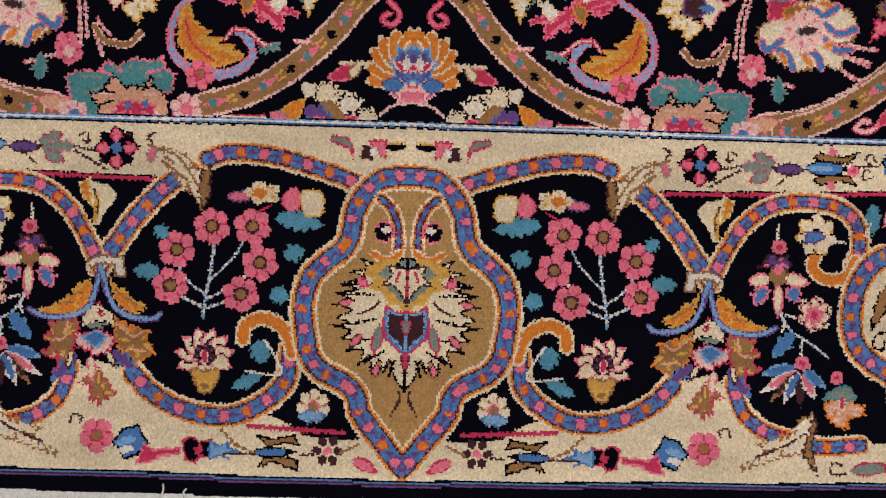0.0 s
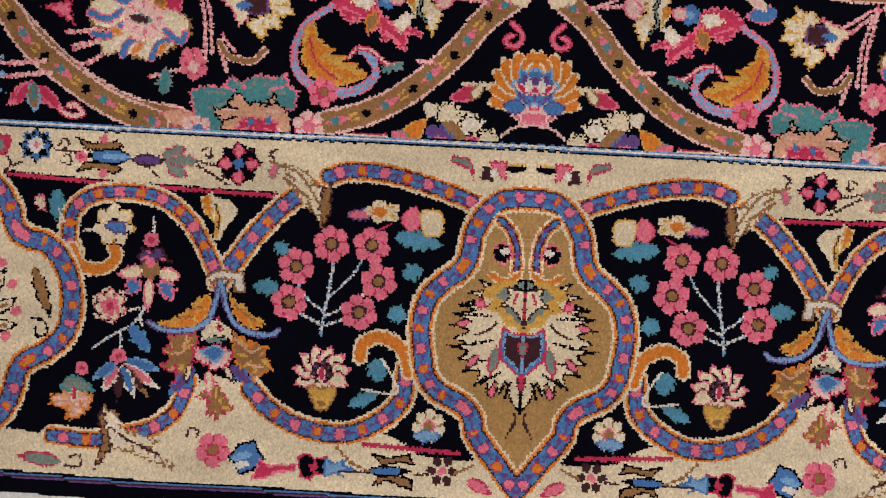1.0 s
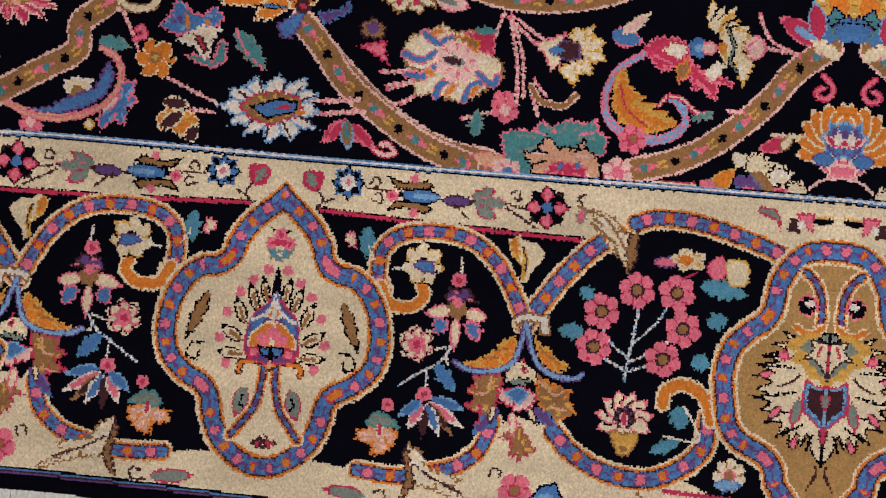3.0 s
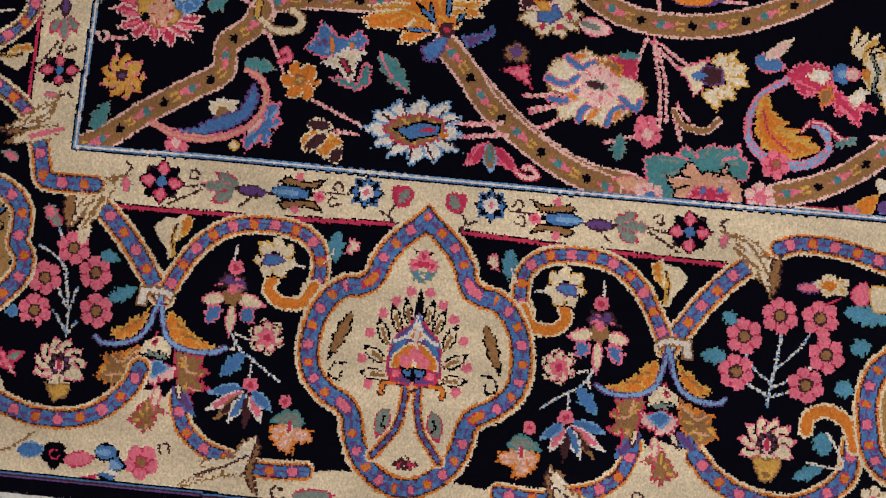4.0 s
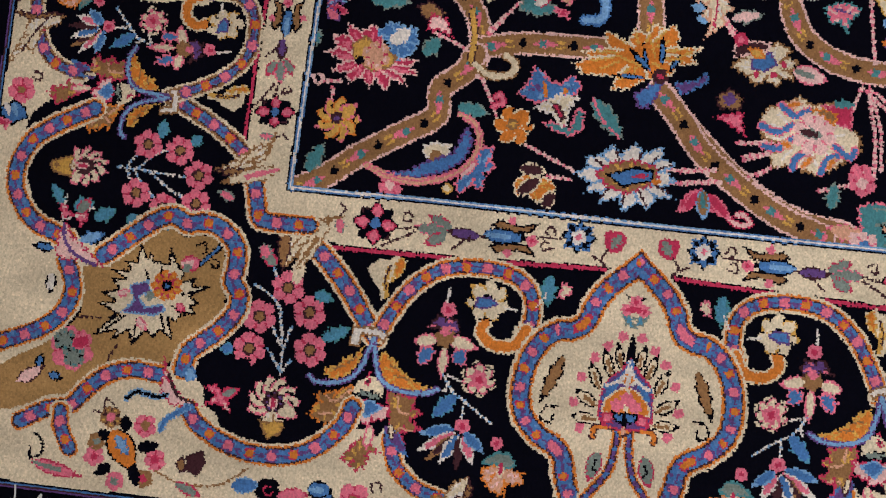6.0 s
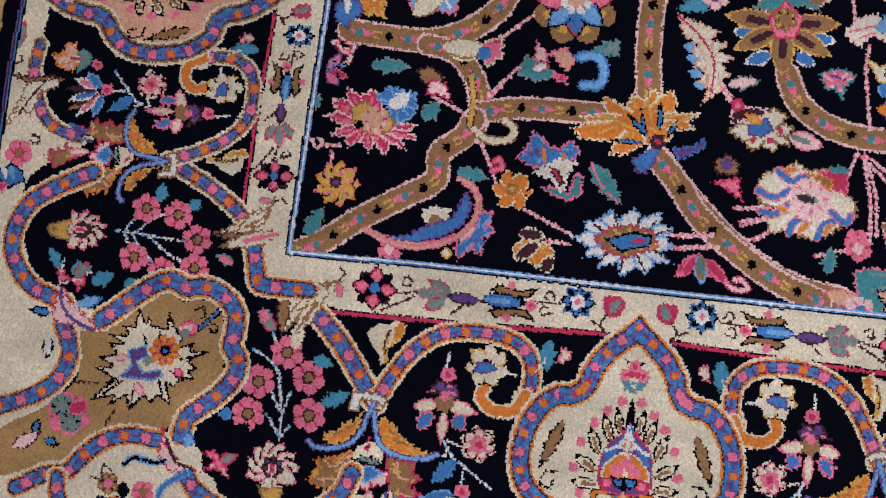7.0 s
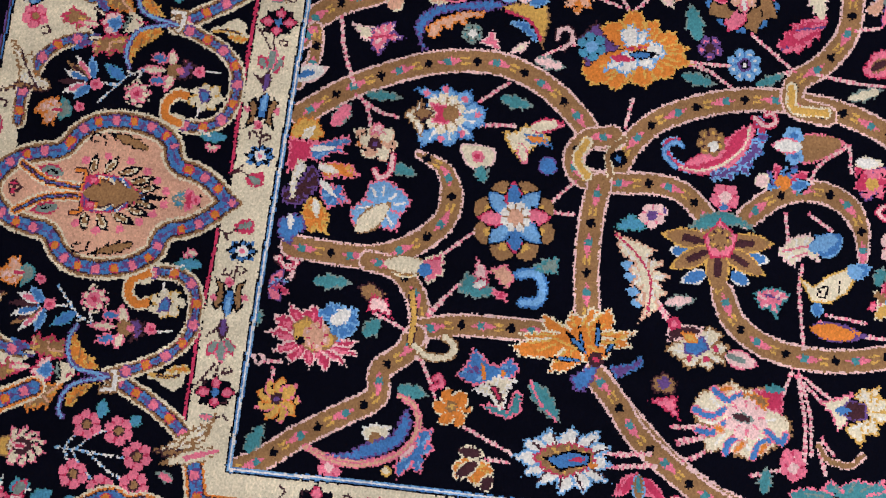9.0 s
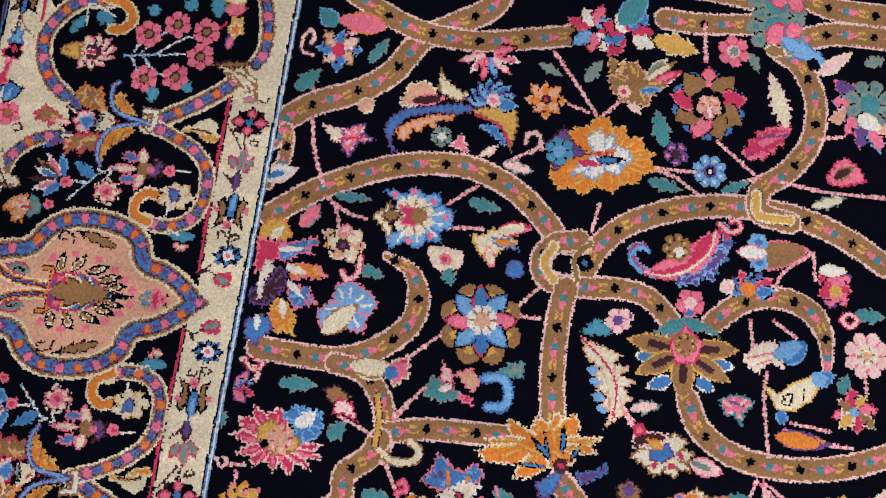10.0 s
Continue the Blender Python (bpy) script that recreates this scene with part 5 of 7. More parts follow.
def field_blooms():
    poly([(-1046, 412), (-1046, 432), (-1033, 447), (-1013, 446), (-1001, 425), (-1012, 416), (-1030, 419)], 'y', edge='o', smooth=0, name='half_palmette')
    leaf((-1030, 418), (-1015, 436), 11.3, 'wc', name='half_palmette')
    poly([(-1045, 369), (-1047, 420), (-1027, 417), (-998, 418), (-989, 412), (-1010, 399), (-1028, 385)], 'r', edge='p', smooth=0, name='half_palmette')
    poly([(-1020, 412), (-993, 422), (-971, 429), (-966, 419), (-978, 413), (-971, 403), (-988, 404), (-1004, 391), (-1018, 392)], 'b', edge='p', smooth=0, name='half_palmette')
    leaf((-1020, 406), (-986, 411), 7.3, 'ww', name='half_palmette')
    poly([(-1009, 389), (-987, 394), (-958, 393), (-959, 384), (-948, 381), (-965, 373), (-984, 373), (-995, 367)], 'o', edge='p', smooth=0, name='half_palmette')
    leaf((-1006, 386), (-978, 380), 11.3, 'cw', name='half_palmette')
    poly([(-1001, 368), (-986, 365), (-972, 365), (-968, 354), (-957, 344), (-969, 340), (-988, 332), (-1000, 348)], 'b', edge='p', smooth=0, name='half_palmette')
    leaf((-1002, 369), (-979, 349), 8.5, 'ww', name='half_palmette')
    poly([(-1017, 341), (-1007, 347), (-995, 340), (-981, 322), (-986, 314), (-981, 299), (-999, 304), (-1006, 299), (-1021, 317)], 'o', edge='y', smooth=0, name='half_palmette')
    leaf((-1005, 345), (-999, 320), 10.1, 'cw', name='half_palmette')
    poly([(-1048, 314), (-1029, 325), (-1015, 321), (-1010, 304), (-1025, 291), (-1027, 280), (-1046, 292)], 'b', edge='v', smooth=0, name='half_palmette')
    leaf((-1033, 322), (-1030, 301), 8.5, 'ww', name='half_palmette')
    poly([(-1049, 348), (-1040, 361), (-1033, 353), (-1017, 386), (-1003, 382), (-1000, 360), (-1014, 341), (-1027, 331), (-1045, 335)], 'm', edge='v', smooth=0, name='half_palmette')
    poly([(-1039, 367), (-1032, 393), (-1023, 390), (-1019, 380), (-1029, 365), (-1029, 345), (-1036, 340)], 'w', edge='c', smooth=0, name='half_palmette')
    line([(-1039, 267), (-1034, 257), (-1023, 254), (-1017, 263), (-1026, 266)], 3.4, 'q', edge='r', name='scroll')
    poly([(-899, 497), (-881, 502), (-868, 496), (-858, 509), (-842, 499), (-824, 504), (-819, 488), (-802, 481), (-803, 460), (-819, 451), (-812, 438), (-833, 439), (-844, 425), (-861, 433), (-880, 422), (-888, 439), (-875, 448), (-879, 485)], 'l', edge='b', smooth=0, name='blue_flower')
    ros((-857, 500), 4.5, 4, 'pp', name='blue_flower')
    ros((-831, 490), 4.5, 4, 'pp', name='blue_flower')
    ros((-813, 472), 4.5, 4, 'pp', name='blue_flower')
    ros((-830, 445), 4.5, 4, 'pp', name='blue_flower')
    ros((-857, 436), 4.5, 4, 'pp', name='blue_flower')
    ros((-880, 493), 4.5, 4, 'pp', name='blue_flower')
    ros((-855, 469), 26.8, 9, 'cc', name='flower_eye')
    poly([(-877, 481), (-850, 481), (-834, 471), (-851, 455), (-872, 456), (-865, 469)], 'r', edge='p', smooth=0, name='flower_eye')
    ros((-847, 470), 11.0, 6, 'nn', name='flower_eye')
    poly([(-901, 464), (-882, 475), (-866, 469), (-880, 457)], 'n', edge='m', smooth=0, name='flower_eye')
    poly([(-908, 463), (-894, 475), (-887, 486), (-880, 477), (-892, 465), (-877, 451), (-881, 434), (-894, 449)], 'c', edge='n', smooth=0, name='petal')
    fan((-934, 423), (-908, 422), 310, 6, 22.8, 'cs sc', inner=0.15, teeth=0, name='flower')
    ros((-938, 421), 8.9, 5, 'mv', name='flower_eye')
    poly([(-946, 432), (-944, 448), (-932, 449), (-926, 434)], 'q', edge='p', smooth=0, name='flower')
    poly([(-781, 454), (-763, 457), (-752, 468), (-716, 452), (-742, 435), (-748, 414), (-768, 432)], 'c', edge='y', smooth=0, name='tulip')
    poly([(-754, 454), (-730, 456), (-712, 439), (-745, 442)], 'o', edge='b', smooth=0, name='tulip')
    leaf((-747, 461), (-705, 474), 18.7, 'rc', name='petal')
    leaf((-757, 441), (-746, 414), 13.8, 'pc', name='petal')
    poly([(-889, 622), (-881, 642), (-861, 648), (-843, 640), (-846, 623), (-877, 607), (-892, 611)], 's', edge='c', smooth=0, name='blossom')
    leaf((-874, 618), (-830, 628), 16.3, 'pm', name='blossom')
    poly([(-845, 644), (-843, 671), (-835, 655), (-815, 641), (-797, 637), (-813, 623), (-839, 631)], 'c', edge='n', smooth=0, name='petal')
    poly([(-886, 562), (-891, 578), (-872, 594), (-844, 605), (-812, 608), (-822, 597), (-838, 595), (-841, 585), (-854, 588), (-857, 576), (-869, 580), (-872, 566)], 's', edge='o', smooth=0, name='crescent')
    poly([(-812, 615), (-780, 623), (-739, 624), (-734, 602), (-741, 561), (-748, 583), (-766, 602), (-791, 610)], 'y', edge='n', smooth=0, name='crescent')
    poly([(-900, 561), (-907, 578), (-900, 595), (-881, 609), (-845, 617), (-809, 624), (-788, 617), (-811, 607), (-844, 605), (-876, 596), (-890, 579), (-894, 562), (-884, 550), (-893, 547)], 'b', edge='v', smooth=0, name='crescent')
    poly([(-790, 595), (-766, 602), (-746, 581), (-750, 572), (-773, 588)], 'b', edge='l', smooth=0, name='crescent')
    line([(-791, 610), (-759, 599), (-744, 577)], 4.1, 'r', name='crescent')
    fan((-772, 627), (-806, 629), 175, 8, 17.9, 'vl lb', inner=0.15, teeth=0, name='palmette')
    ros((-770, 631), 9.8, 5, 'qp', name='flower_eye')
    poly([(-815, 573), (-805, 586), (-791, 556), (-823, 565)], 'p', edge='q', smooth=0, name='petal')
    ros((-831, 576), 13.8, 5, 'gw', name='flower')
    poly([(-787, 551), (-774, 568), (-757, 575), (-762, 560)], 'c', edge='q', smooth=0, name='petal')
    poly([(-989, 576), (-959, 572), (-933, 566), (-948, 551), (-969, 553)], 'c', edge='q', smooth=0, name='tulip')
    poly([(-960, 570), (-944, 579), (-927, 583), (-930, 569), (-912, 560), (-936, 553), (-946, 532), (-959, 546)], 'p', edge='v', smooth=0, name='tulip')
    line([(-961, 557), (-929, 563)], 3.3, 'r', name='tulip')
    fan((-703, 640), (-676, 642), 315, 8, 17.9, 'so os', inner=0.15, name='flower')
    ros((-703, 640), 7.3, 5, 'mr', name='flower_eye')
    poly([(-662, 610), (-646, 613), (-636, 628), (-619, 628), (-613, 615), (-597, 618), (-594, 605), (-574, 605), (-569, 591), (-554, 586), (-562, 577), (-548, 564), (-568, 557), (-575, 544), (-595, 540), (-606, 527), (-627, 534), (-642, 519), (-659, 528), (-675, 524), (-690, 539), (-688, 581)], 'o', edge='y', smooth=0, name='orange_palmette')
    poly([(-699, 584), (-675, 610), (-660, 589), (-635, 575), (-666, 565), (-684, 542)], 'v', edge='m', smooth=0, name='blossom')
    ros((-679, 575), 18.6, 6, 'el', name='blossom')
    poly([(-648, 596), (-632, 612), (-621, 602), (-608, 606), (-609, 592), (-592, 588), (-583, 574), (-595, 565), (-600, 551), (-617, 554), (-632, 541), (-648, 548), (-662, 542), (-654, 564), (-635, 575)], 'w', edge='l', smooth=0, name='orange_palmette')
    poly([(-643, 578), (-604, 588), (-608, 578), (-630, 572)], 'r', edge='o', smooth=0, name='petal')
    leaf((-632, 569), (-594, 573), 12.1, 'kb', name='petal')
    leaf((-654, 564), (-623, 563), 9.7, 'r', name='petal')
    poly([(-629, 683), (-612, 687), (-601, 709), (-588, 701), (-571, 690), (-544, 682), (-557, 668), (-568, 658), (-571, 644), (-605, 649), (-621, 661)], 'n', edge='s', smooth=0, name='palmette')
    ros((-604, 663), 8.9, 5, 'qr', name='flower_eye')
    leaf((-577, 681), (-540, 712), 13.0, 'nc', name='petal')
    leaf((-567, 682), (-532, 699), 12.1, 'rp', name='petal')
    leaf((-584, 666), (-553, 673), 10.5, 'lb', name='petal')
    ros((-494, 660), 47.8, 10, 'bl', name='flower')
    fan((-494, 660), (-497, 710), 320, 9, 30.8, 'rp nn pr nn nn', inner=0.2, teeth=0, name='flower')
    ros((-494, 659), 23.5, 6, 'kk', name='flower_eye')
    ros((-493, 656), 16.2, 5, 'ss', name='flower_eye')
    leaf((-494, 660), (-489, 635), 10.5, 'pw', name='flower_eye')
    ros((-485, 571), 21.9, 8, 'lv', name='flower')
    ros((-485, 571), 6.1, 4, 'kw', name='flower_eye')
    leaf((-389, 636), (-448, 598), 30.8, 'prp', teeth=6, name='crimson_leaf')
    line([(-389, 631), (-423, 623)], 2.0, 'v', name='crimson_leaf')
    leaf((-391, 640), (-418, 711), 26.7, 'qcc', teeth=7, name='feather_leaf')
    ros((-530, 589), 16.2, 5, 'vm', name='bud')
    poly([(-514, 430), (-490, 441), (-472, 465), (-466, 486), (-456, 467), (-461, 452), (-478, 440), (-489, 431), (-504, 418)], 'v', edge='l', smooth=0, name='paisley')
    poly([(-573, 450), (-558, 435), (-531, 442), (-507, 453), (-494, 483), (-475, 496), (-469, 486), (-480, 460), (-502, 439), (-533, 427), (-558, 430)], 'r', edge='p', smooth=0, name='paisley')
    line([(-561, 433), (-530, 431), (-499, 444), (-477, 469), (-472, 492)], 2.8, 'c', name='paisley')
    line([(-554, 459), (-564, 464), (-574, 456), (-575, 445), (-561, 432)], 3.6, 'l', edge='b', name='paisley')
    ros((-519, 468), 18.6, 7, 'nn', name='flower_eye')
    ros((-516, 463), 6.9, 4, 'w', name='flower_eye')
    leaf((-428, 464), (-352, 486), 37.3, 'pnn', name='tulip')
    ros((-417, 487), 13.0, 5, 'lb', name='petal')
    ros((-414, 462), 12.1, 5, 'lb', name='petal')
    leaf((-405, 474), (-445, 473), 21.1, 'pw', name='petal')
    poly([(-340, 578), (-326, 605), (-313, 612), (-292, 597), (-285, 580), (-315, 570), (-331, 571)], 'p', edge='r', smooth=0, name='flower')
    leaf((-328, 580), (-301, 600), 14.6, 'nm', name='flower_eye')
    ros((-754, 343), 52.7, 8, 'nn', name='star_flower')
    fan((-754, 347), (-749, 301), 315, 8, 23.1, 'rb bl rp bl', inner=0.15, teeth=0, name='star_flower')
    ros((-753, 348), 19.8, 8, 'wk', name='flower_eye')
    ros((-753, 348), 10.7, 5, 'ss', name='flower_eye')
    poly([(-954, 315), (-961, 336), (-945, 350), (-940, 373), (-920, 379), (-896, 368), (-882, 353), (-893, 335), (-898, 313), (-924, 315)], 'l', edge='p', smooth=0, name='flower')
    leaf((-949, 308), (-909, 350), 27.2, 'nc', name='flower_eye')
    poly([(-1041, 194), (-1021, 198), (-1022, 213), (-1003, 204), (-988, 213), (-977, 205), (-969, 178), (-928, 174), (-938, 165), (-924, 154), (-945, 153), (-940, 140), (-958, 146), (-964, 129), (-979, 143), (-987, 132), (-997, 145), (-1013, 135), (-1017, 148), (-1037, 149), (-1025, 163), (-1046, 173), (-1031, 181)], 'r', edge='q', smooth=0, name='crimson_palmette')
    line([(-1024, 188), (-1007, 183)], 2.1, 'p', name='crimson_palmette')
    line([(-1025, 167), (-1007, 169)], 2.1, 'p', name='crimson_palmette')
    line([(-1007, 153), (-997, 160)], 2.1, 'p', name='crimson_palmette')
    line([(-976, 152), (-976, 161)], 2.1, 'p', name='crimson_palmette')
    line([(-954, 159), (-961, 164)], 2.1, 'p', name='crimson_palmette')
    poly([(-987, 203), (-970, 219), (-953, 216), (-935, 214), (-931, 194), (-936, 181), (-955, 170), (-972, 172), (-967, 189)], 'b', edge='l', smooth=0, name='crimson_palmette')
    leaf((-966, 191), (-942, 211), 20.6, 'w', teeth=2, name='petal')
    poly([(-1013, 187), (-996, 198), (-983, 188), (-955, 176), (-962, 161), (-986, 154), (-1010, 168)], 'y', edge='n', smooth=0, name='flower_eye')
    ros((-982, 174), 18.1, 6, 'ss', name='flower_eye')
    ros((-1001, 167), 5.8, 4, 'k', name='flower_eye')
    fan((-1019, 92), (-990, 94), 320, 9, 19.8, 'py oy', inner=0.12, teeth=0, name='flower')
    ros((-1021, 93), 8.2, 6, 'mv', name='flower_eye')
    fan((-806, 106), (-780, 107), 310, 6, 23.9, 'co co', inner=0.15, teeth=0, name='flower')
    ros((-807, 107), 7.4, 5, 'ny', name='flower_eye')
    poly([(-809, 145), (-798, 157), (-788, 183), (-775, 175), (-768, 167), (-755, 165), (-741, 176), (-728, 163), (-734, 149), (-783, 134)], 'b', edge='p', smooth=0, name='tulip')
    poly([(-797, 149), (-782, 167), (-772, 148)], 'v', edge='b', smooth=0, name='tulip')
    poly([(-752, 152), (-741, 165), (-735, 154)], 'v', edge='b', smooth=0, name='tulip')
    poly([(-776, 113), (-760, 117), (-739, 111), (-733, 136), (-721, 133), (-722, 109), (-738, 98), (-759, 104)], 't', edge='p', smooth=0, name='leaf')
    poly([(-787, 129), (-771, 140), (-755, 152), (-729, 148), (-741, 131), (-740, 114), (-749, 108), (-762, 124)], 'c', edge='w', smooth=0, name='tulip')
    poly([(-766, 139), (-754, 138), (-744, 121), (-750, 117)], 'r', edge='m', smooth=0, name='flower_eye')
    leaf((-771, 144), (-775, 164), 6.6, 'o', name='tulip')
    leaf((-748, 150), (-749, 158), 5.8, 'o', name='tulip')
    leaf((-714, 148), (-674, 102), 26.3, 'gtt', teeth=4)
    line([(-714, 148), (-700, 124), (-678, 103)], 2.9, 'p', name='leaf')
    poly([(-817, 247), (-808, 275), (-785, 265), (-758, 250), (-791, 241)], 't', edge='g', smooth=0, name='flower')
    poly([(-798, 267), (-796, 294), (-781, 281), (-777, 265)], 'q', edge='p', smooth=0, name='petal')
    poly([(-780, 280), (-759, 289), (-744, 273), (-754, 255), (-772, 269)], 's', edge='p', smooth=0, name='petal')
    leaf((-796, 257), (-777, 264), 14.0, 'rw', name='flower_eye')
    poly([(-776, 255), (-755, 255), (-751, 239), (-766, 244)], 'r', edge='p', smooth=0, name='petal')
    line([(-741, 277), (-721, 280), (-710, 265), (-715, 246), (-734, 243)], 8.2, 'l', edge='b', name='crescent')
    poly([(-725, 283), (-706, 302), (-693, 304), (-693, 281), (-710, 283)], 'g', edge='t', smooth=0, name='leaf')
    poly([(-939, 242), (-922, 249), (-901, 235), (-912, 219), (-932, 227)], 'n', edge='m', smooth=0, name='thistle')
    poly([(-924, 211), (-921, 233), (-900, 230), (-890, 205), (-910, 212)], 'q', edge='r', smooth=0, name='thistle')
    leaf((-910, 273), (-846, 275), 25.5, 'nc', name='tulip')
    poly([(-862, 284), (-838, 296), (-834, 283), (-834, 267), (-854, 251), (-865, 272)], 'p', edge='c', smooth=0, name='tulip')
    ros((-858, 270), 9.1, 5, 'bb', name='flower_eye')
    line([(-853, 283), (-841, 287)], 2.9, 'r', name='tulip')
    poly([(-647, 174), (-630, 180), (-637, 159), (-648, 141), (-662, 143), (-667, 160)], 'b', edge='v', smooth=0, name='blossom')
    poly([(-623, 177), (-595, 184), (-579, 198), (-579, 181), (-594, 171), (-609, 161)], 'v', edge='b', smooth=0, name='blossom')
    poly([(-745, 189), (-724, 198), (-737, 205), (-704, 212), (-711, 236), (-680, 223), (-674, 241), (-657, 234), (-650, 248), (-637, 243), (-625, 250), (-617, 234), (-619, 222), (-585, 224), (-601, 212), (-591, 202), (-616, 197), (-623, 184), (-651, 177), (-674, 162), (-695, 160), (-692, 176), (-730, 176)], 'o', edge='c', smooth=0, name='gold_palmette')
    leaf((-648, 188), (-677, 213), 9.0, 'kb', name='gold_palmette')
    leaf((-637, 199), (-638, 232), 8.2, 'kb', name='gold_palmette')
    leaf((-626, 191), (-615, 212), 7.4, 'kb', name='gold_palmette')
    leaf((-656, 180), (-694, 179), 6.6, 'kb', name='gold_palmette')
    leaf((-653, 194), (-662, 221), 4.9, 'kb', name='gold_palmette')
    line([(-661, 193), (-695, 205)], 2.5, 'y', name='gold_palmette')
    line([(-646, 206), (-652, 226)], 2.5, 'y', name='gold_palmette')
    line([(-621, 205), (-602, 218)], 2.5, 'y', name='gold_palmette')
    ros((-637, 183), 9.8, 5, 'mr', name='bud')
    leaf((-511, 304), (-542, 290), 18.9, 'wb', name='brown_star')
    leaf((-482, 307), (-457, 296), 18.9, 'wb', name='brown_star')
    leaf((-525, 323), (-560, 329), 18.9, 'wb', name='brown_star')
    leaf((-467, 329), (-436, 327), 18.9, 'wb', name='brown_star')
    leaf((-505, 342), (-571, 347), 27.1, 'ynm', name='brown_star')
    leaf((-493, 343), (-431, 349), 27.1, 'ynm', name='brown_star')
    leaf((-505, 335), (-557, 305), 25.4, 'ynm', name='brown_star')
    leaf((-495, 335), (-438, 308), 25.4, 'ynm', name='brown_star')
    leaf((-500, 334), (-496, 279), 30.3, 'ynm', name='brown_star')
    poly([(-542, 357), (-521, 378), (-492, 386), (-462, 372), (-456, 361), (-478, 366), (-519, 356)], 't', edge='g', smooth=0, name='leaf')
    poly([(-519, 348), (-500, 373), (-476, 353), (-483, 326), (-509, 323)], 'p', edge='r', smooth=0, name='flower_eye')
    ros((-498, 348), 15.6, 6, 'nn', name='flower_eye')
    ros((-496, 400), 18.9, 5, 'pq', name='bud')
    leaf((-501, 386), (-491, 391), 9.8, 'b', name='bud')
    leaf((-591, 284), (-614, 292), 12.3, 'll', name='feather_leaf')
    leaf((-592, 270), (-609, 273), 12.3, 'll', name='feather_leaf')
    leaf((-599, 298), (-617, 306), 12.3, 'll', name='feather_leaf')
    leaf((-585, 258), (-601, 258), 12.3, 'll', name='feather_leaf')
    poly([(-629, 343), (-587, 331), (-573, 326), (-582, 316), (-559, 311), (-572, 302), (-554, 295), (-567, 285), (-556, 273), (-569, 264), (-565, 254), (-590, 232), (-585, 254), (-597, 261), (-591, 274), (-604, 279), (-599, 290), (-610, 295), (-602, 306), (-620, 316)], 'c', edge='s', smooth=0, name='feather_leaf')
    line([(-626, 340), (-596, 315), (-579, 287), (-579, 247)], 2.9, 'r', name='feather_leaf')
    poly([(-632, 349), (-611, 368), (-593, 359), (-588, 348), (-618, 344)], 'e', edge='t', smooth=0, name='leaf')
    ros((-584, 368), 16.4, 5, 'qv', name='bud')
    poly([(-549, 213), (-539, 219), (-501, 240), (-483, 230), (-489, 222), (-474, 218), (-482, 205), (-477, 193), (-492, 194), (-497, 183), (-512, 189), (-525, 182), (-536, 193), (-556, 204)], 'c', edge='n', smooth=0, name='palmette')
    poly([(-554, 238), (-509, 238), (-512, 225), (-553, 212)], 'm', edge='q', smooth=0, name='petal')
    poly([(-533, 215), (-509, 227), (-500, 211), (-514, 200), (-530, 203)], 'b', edge='v', smooth=0, name='flower_eye')
    poly([(-538, 228), (-520, 229), (-515, 217), (-529, 215)], 'y', edge='o', smooth=0, name='flower_eye')
    ros((-546, 238), 9.0, 4, 'rp', name='bud')
    ros((-504, 198), 4.1, 4, 'rr', name='palmette')
    ros((-524, 197), 4.1, 4, 'rr', name='palmette')
    ros((-493, 212), 4.1, 4, 'rr', name='palmette')
    poly([(-429, 341), (-408, 361), (-387, 368), (-377, 352), (-372, 330), (-393, 338), (-405, 322), (-419, 330)], 'c', edge='q', smooth=0, name='flower')
    line([(-419, 342), (-386, 351)], 2.1, 'p', name='flower')
    line([(-410, 334), (-390, 342)], 2.1, 'p', name='flower')
    leaf((-388, 346), (-350, 368), 26.2, 'bl', name='petal')
    poly([(-399, 313), (-379, 302), (-364, 316), (-336, 331), (-324, 325), (-337, 298), (-357, 283), (-380, 281), (-387, 293)], 'c', edge='y', smooth=0, name='bird_leaf')
    leaf((-339, 321), (-319, 329), 20.5, 'll', name='petal')
    line([(-373, 299), (-363, 302), (-364, 290), (-374, 291), (-370, 297)], 2.5, 'k', name='bud')
    line([(-347, 310), (-348, 298)], 2.5, 'k', name='bud')
    leaf((-376, 282), (-370, 264), 16.4, 'lb', name='petal')
    poly([(-453, 286), (-436, 295), (-415, 294), (-405, 286), (-418, 272), (-420, 254), (-432, 267), (-443, 266)], 'p', edge='t', smooth=0, name='flower')
    line([(-439, 285), (-419, 281)], 2.5, 'v', name='flower')
    leaf((-380, 250), (-318, 245), 24.6, 'voo', name='petal')
    poly([(-564, 151), (-570, 167), (-553, 178), (-535, 167), (-538, 150)], 'n', edge='m', smooth=0, name='thistle')
    ros((-552, 164), 8.2, 4, 'vv', name='thistle')
    poly([(-572, 142), (-534, 151), (-533, 135), (-527, 118), (-549, 132)], 'p', edge='r', smooth=0, name='thistle')
    poly([(-517, 143), (-506, 161), (-483, 170), (-469, 178), (-454, 169), (-429, 174), (-420, 153), (-394, 136), (-392, 116), (-414, 98), (-436, 82), (-460, 85), (-468, 92), (-495, 85), (-501, 102), (-483, 115), (-511, 120)], 'c', edge='n', smooth=0, name='rose')
    poly([(-445, 168), (-405, 175), (-405, 141), (-423, 144), (-436, 159)], 'r', edge='p', smooth=0, name='rose')
    line([(-512, 137), (-494, 130), (-476, 140)], 6.5, 'b', edge='p', name='rose')
    line([(-507, 112), (-489, 111), (-474, 125)], 6.5, 'b', edge='p', name='rose')
    line([(-471, 88), (-468, 101), (-454, 110)], 6.5, 'b', edge='p', name='rose')
    line([(-438, 87), (-431, 103), (-418, 109)], 6.5, 'b', edge='p', name='rose')
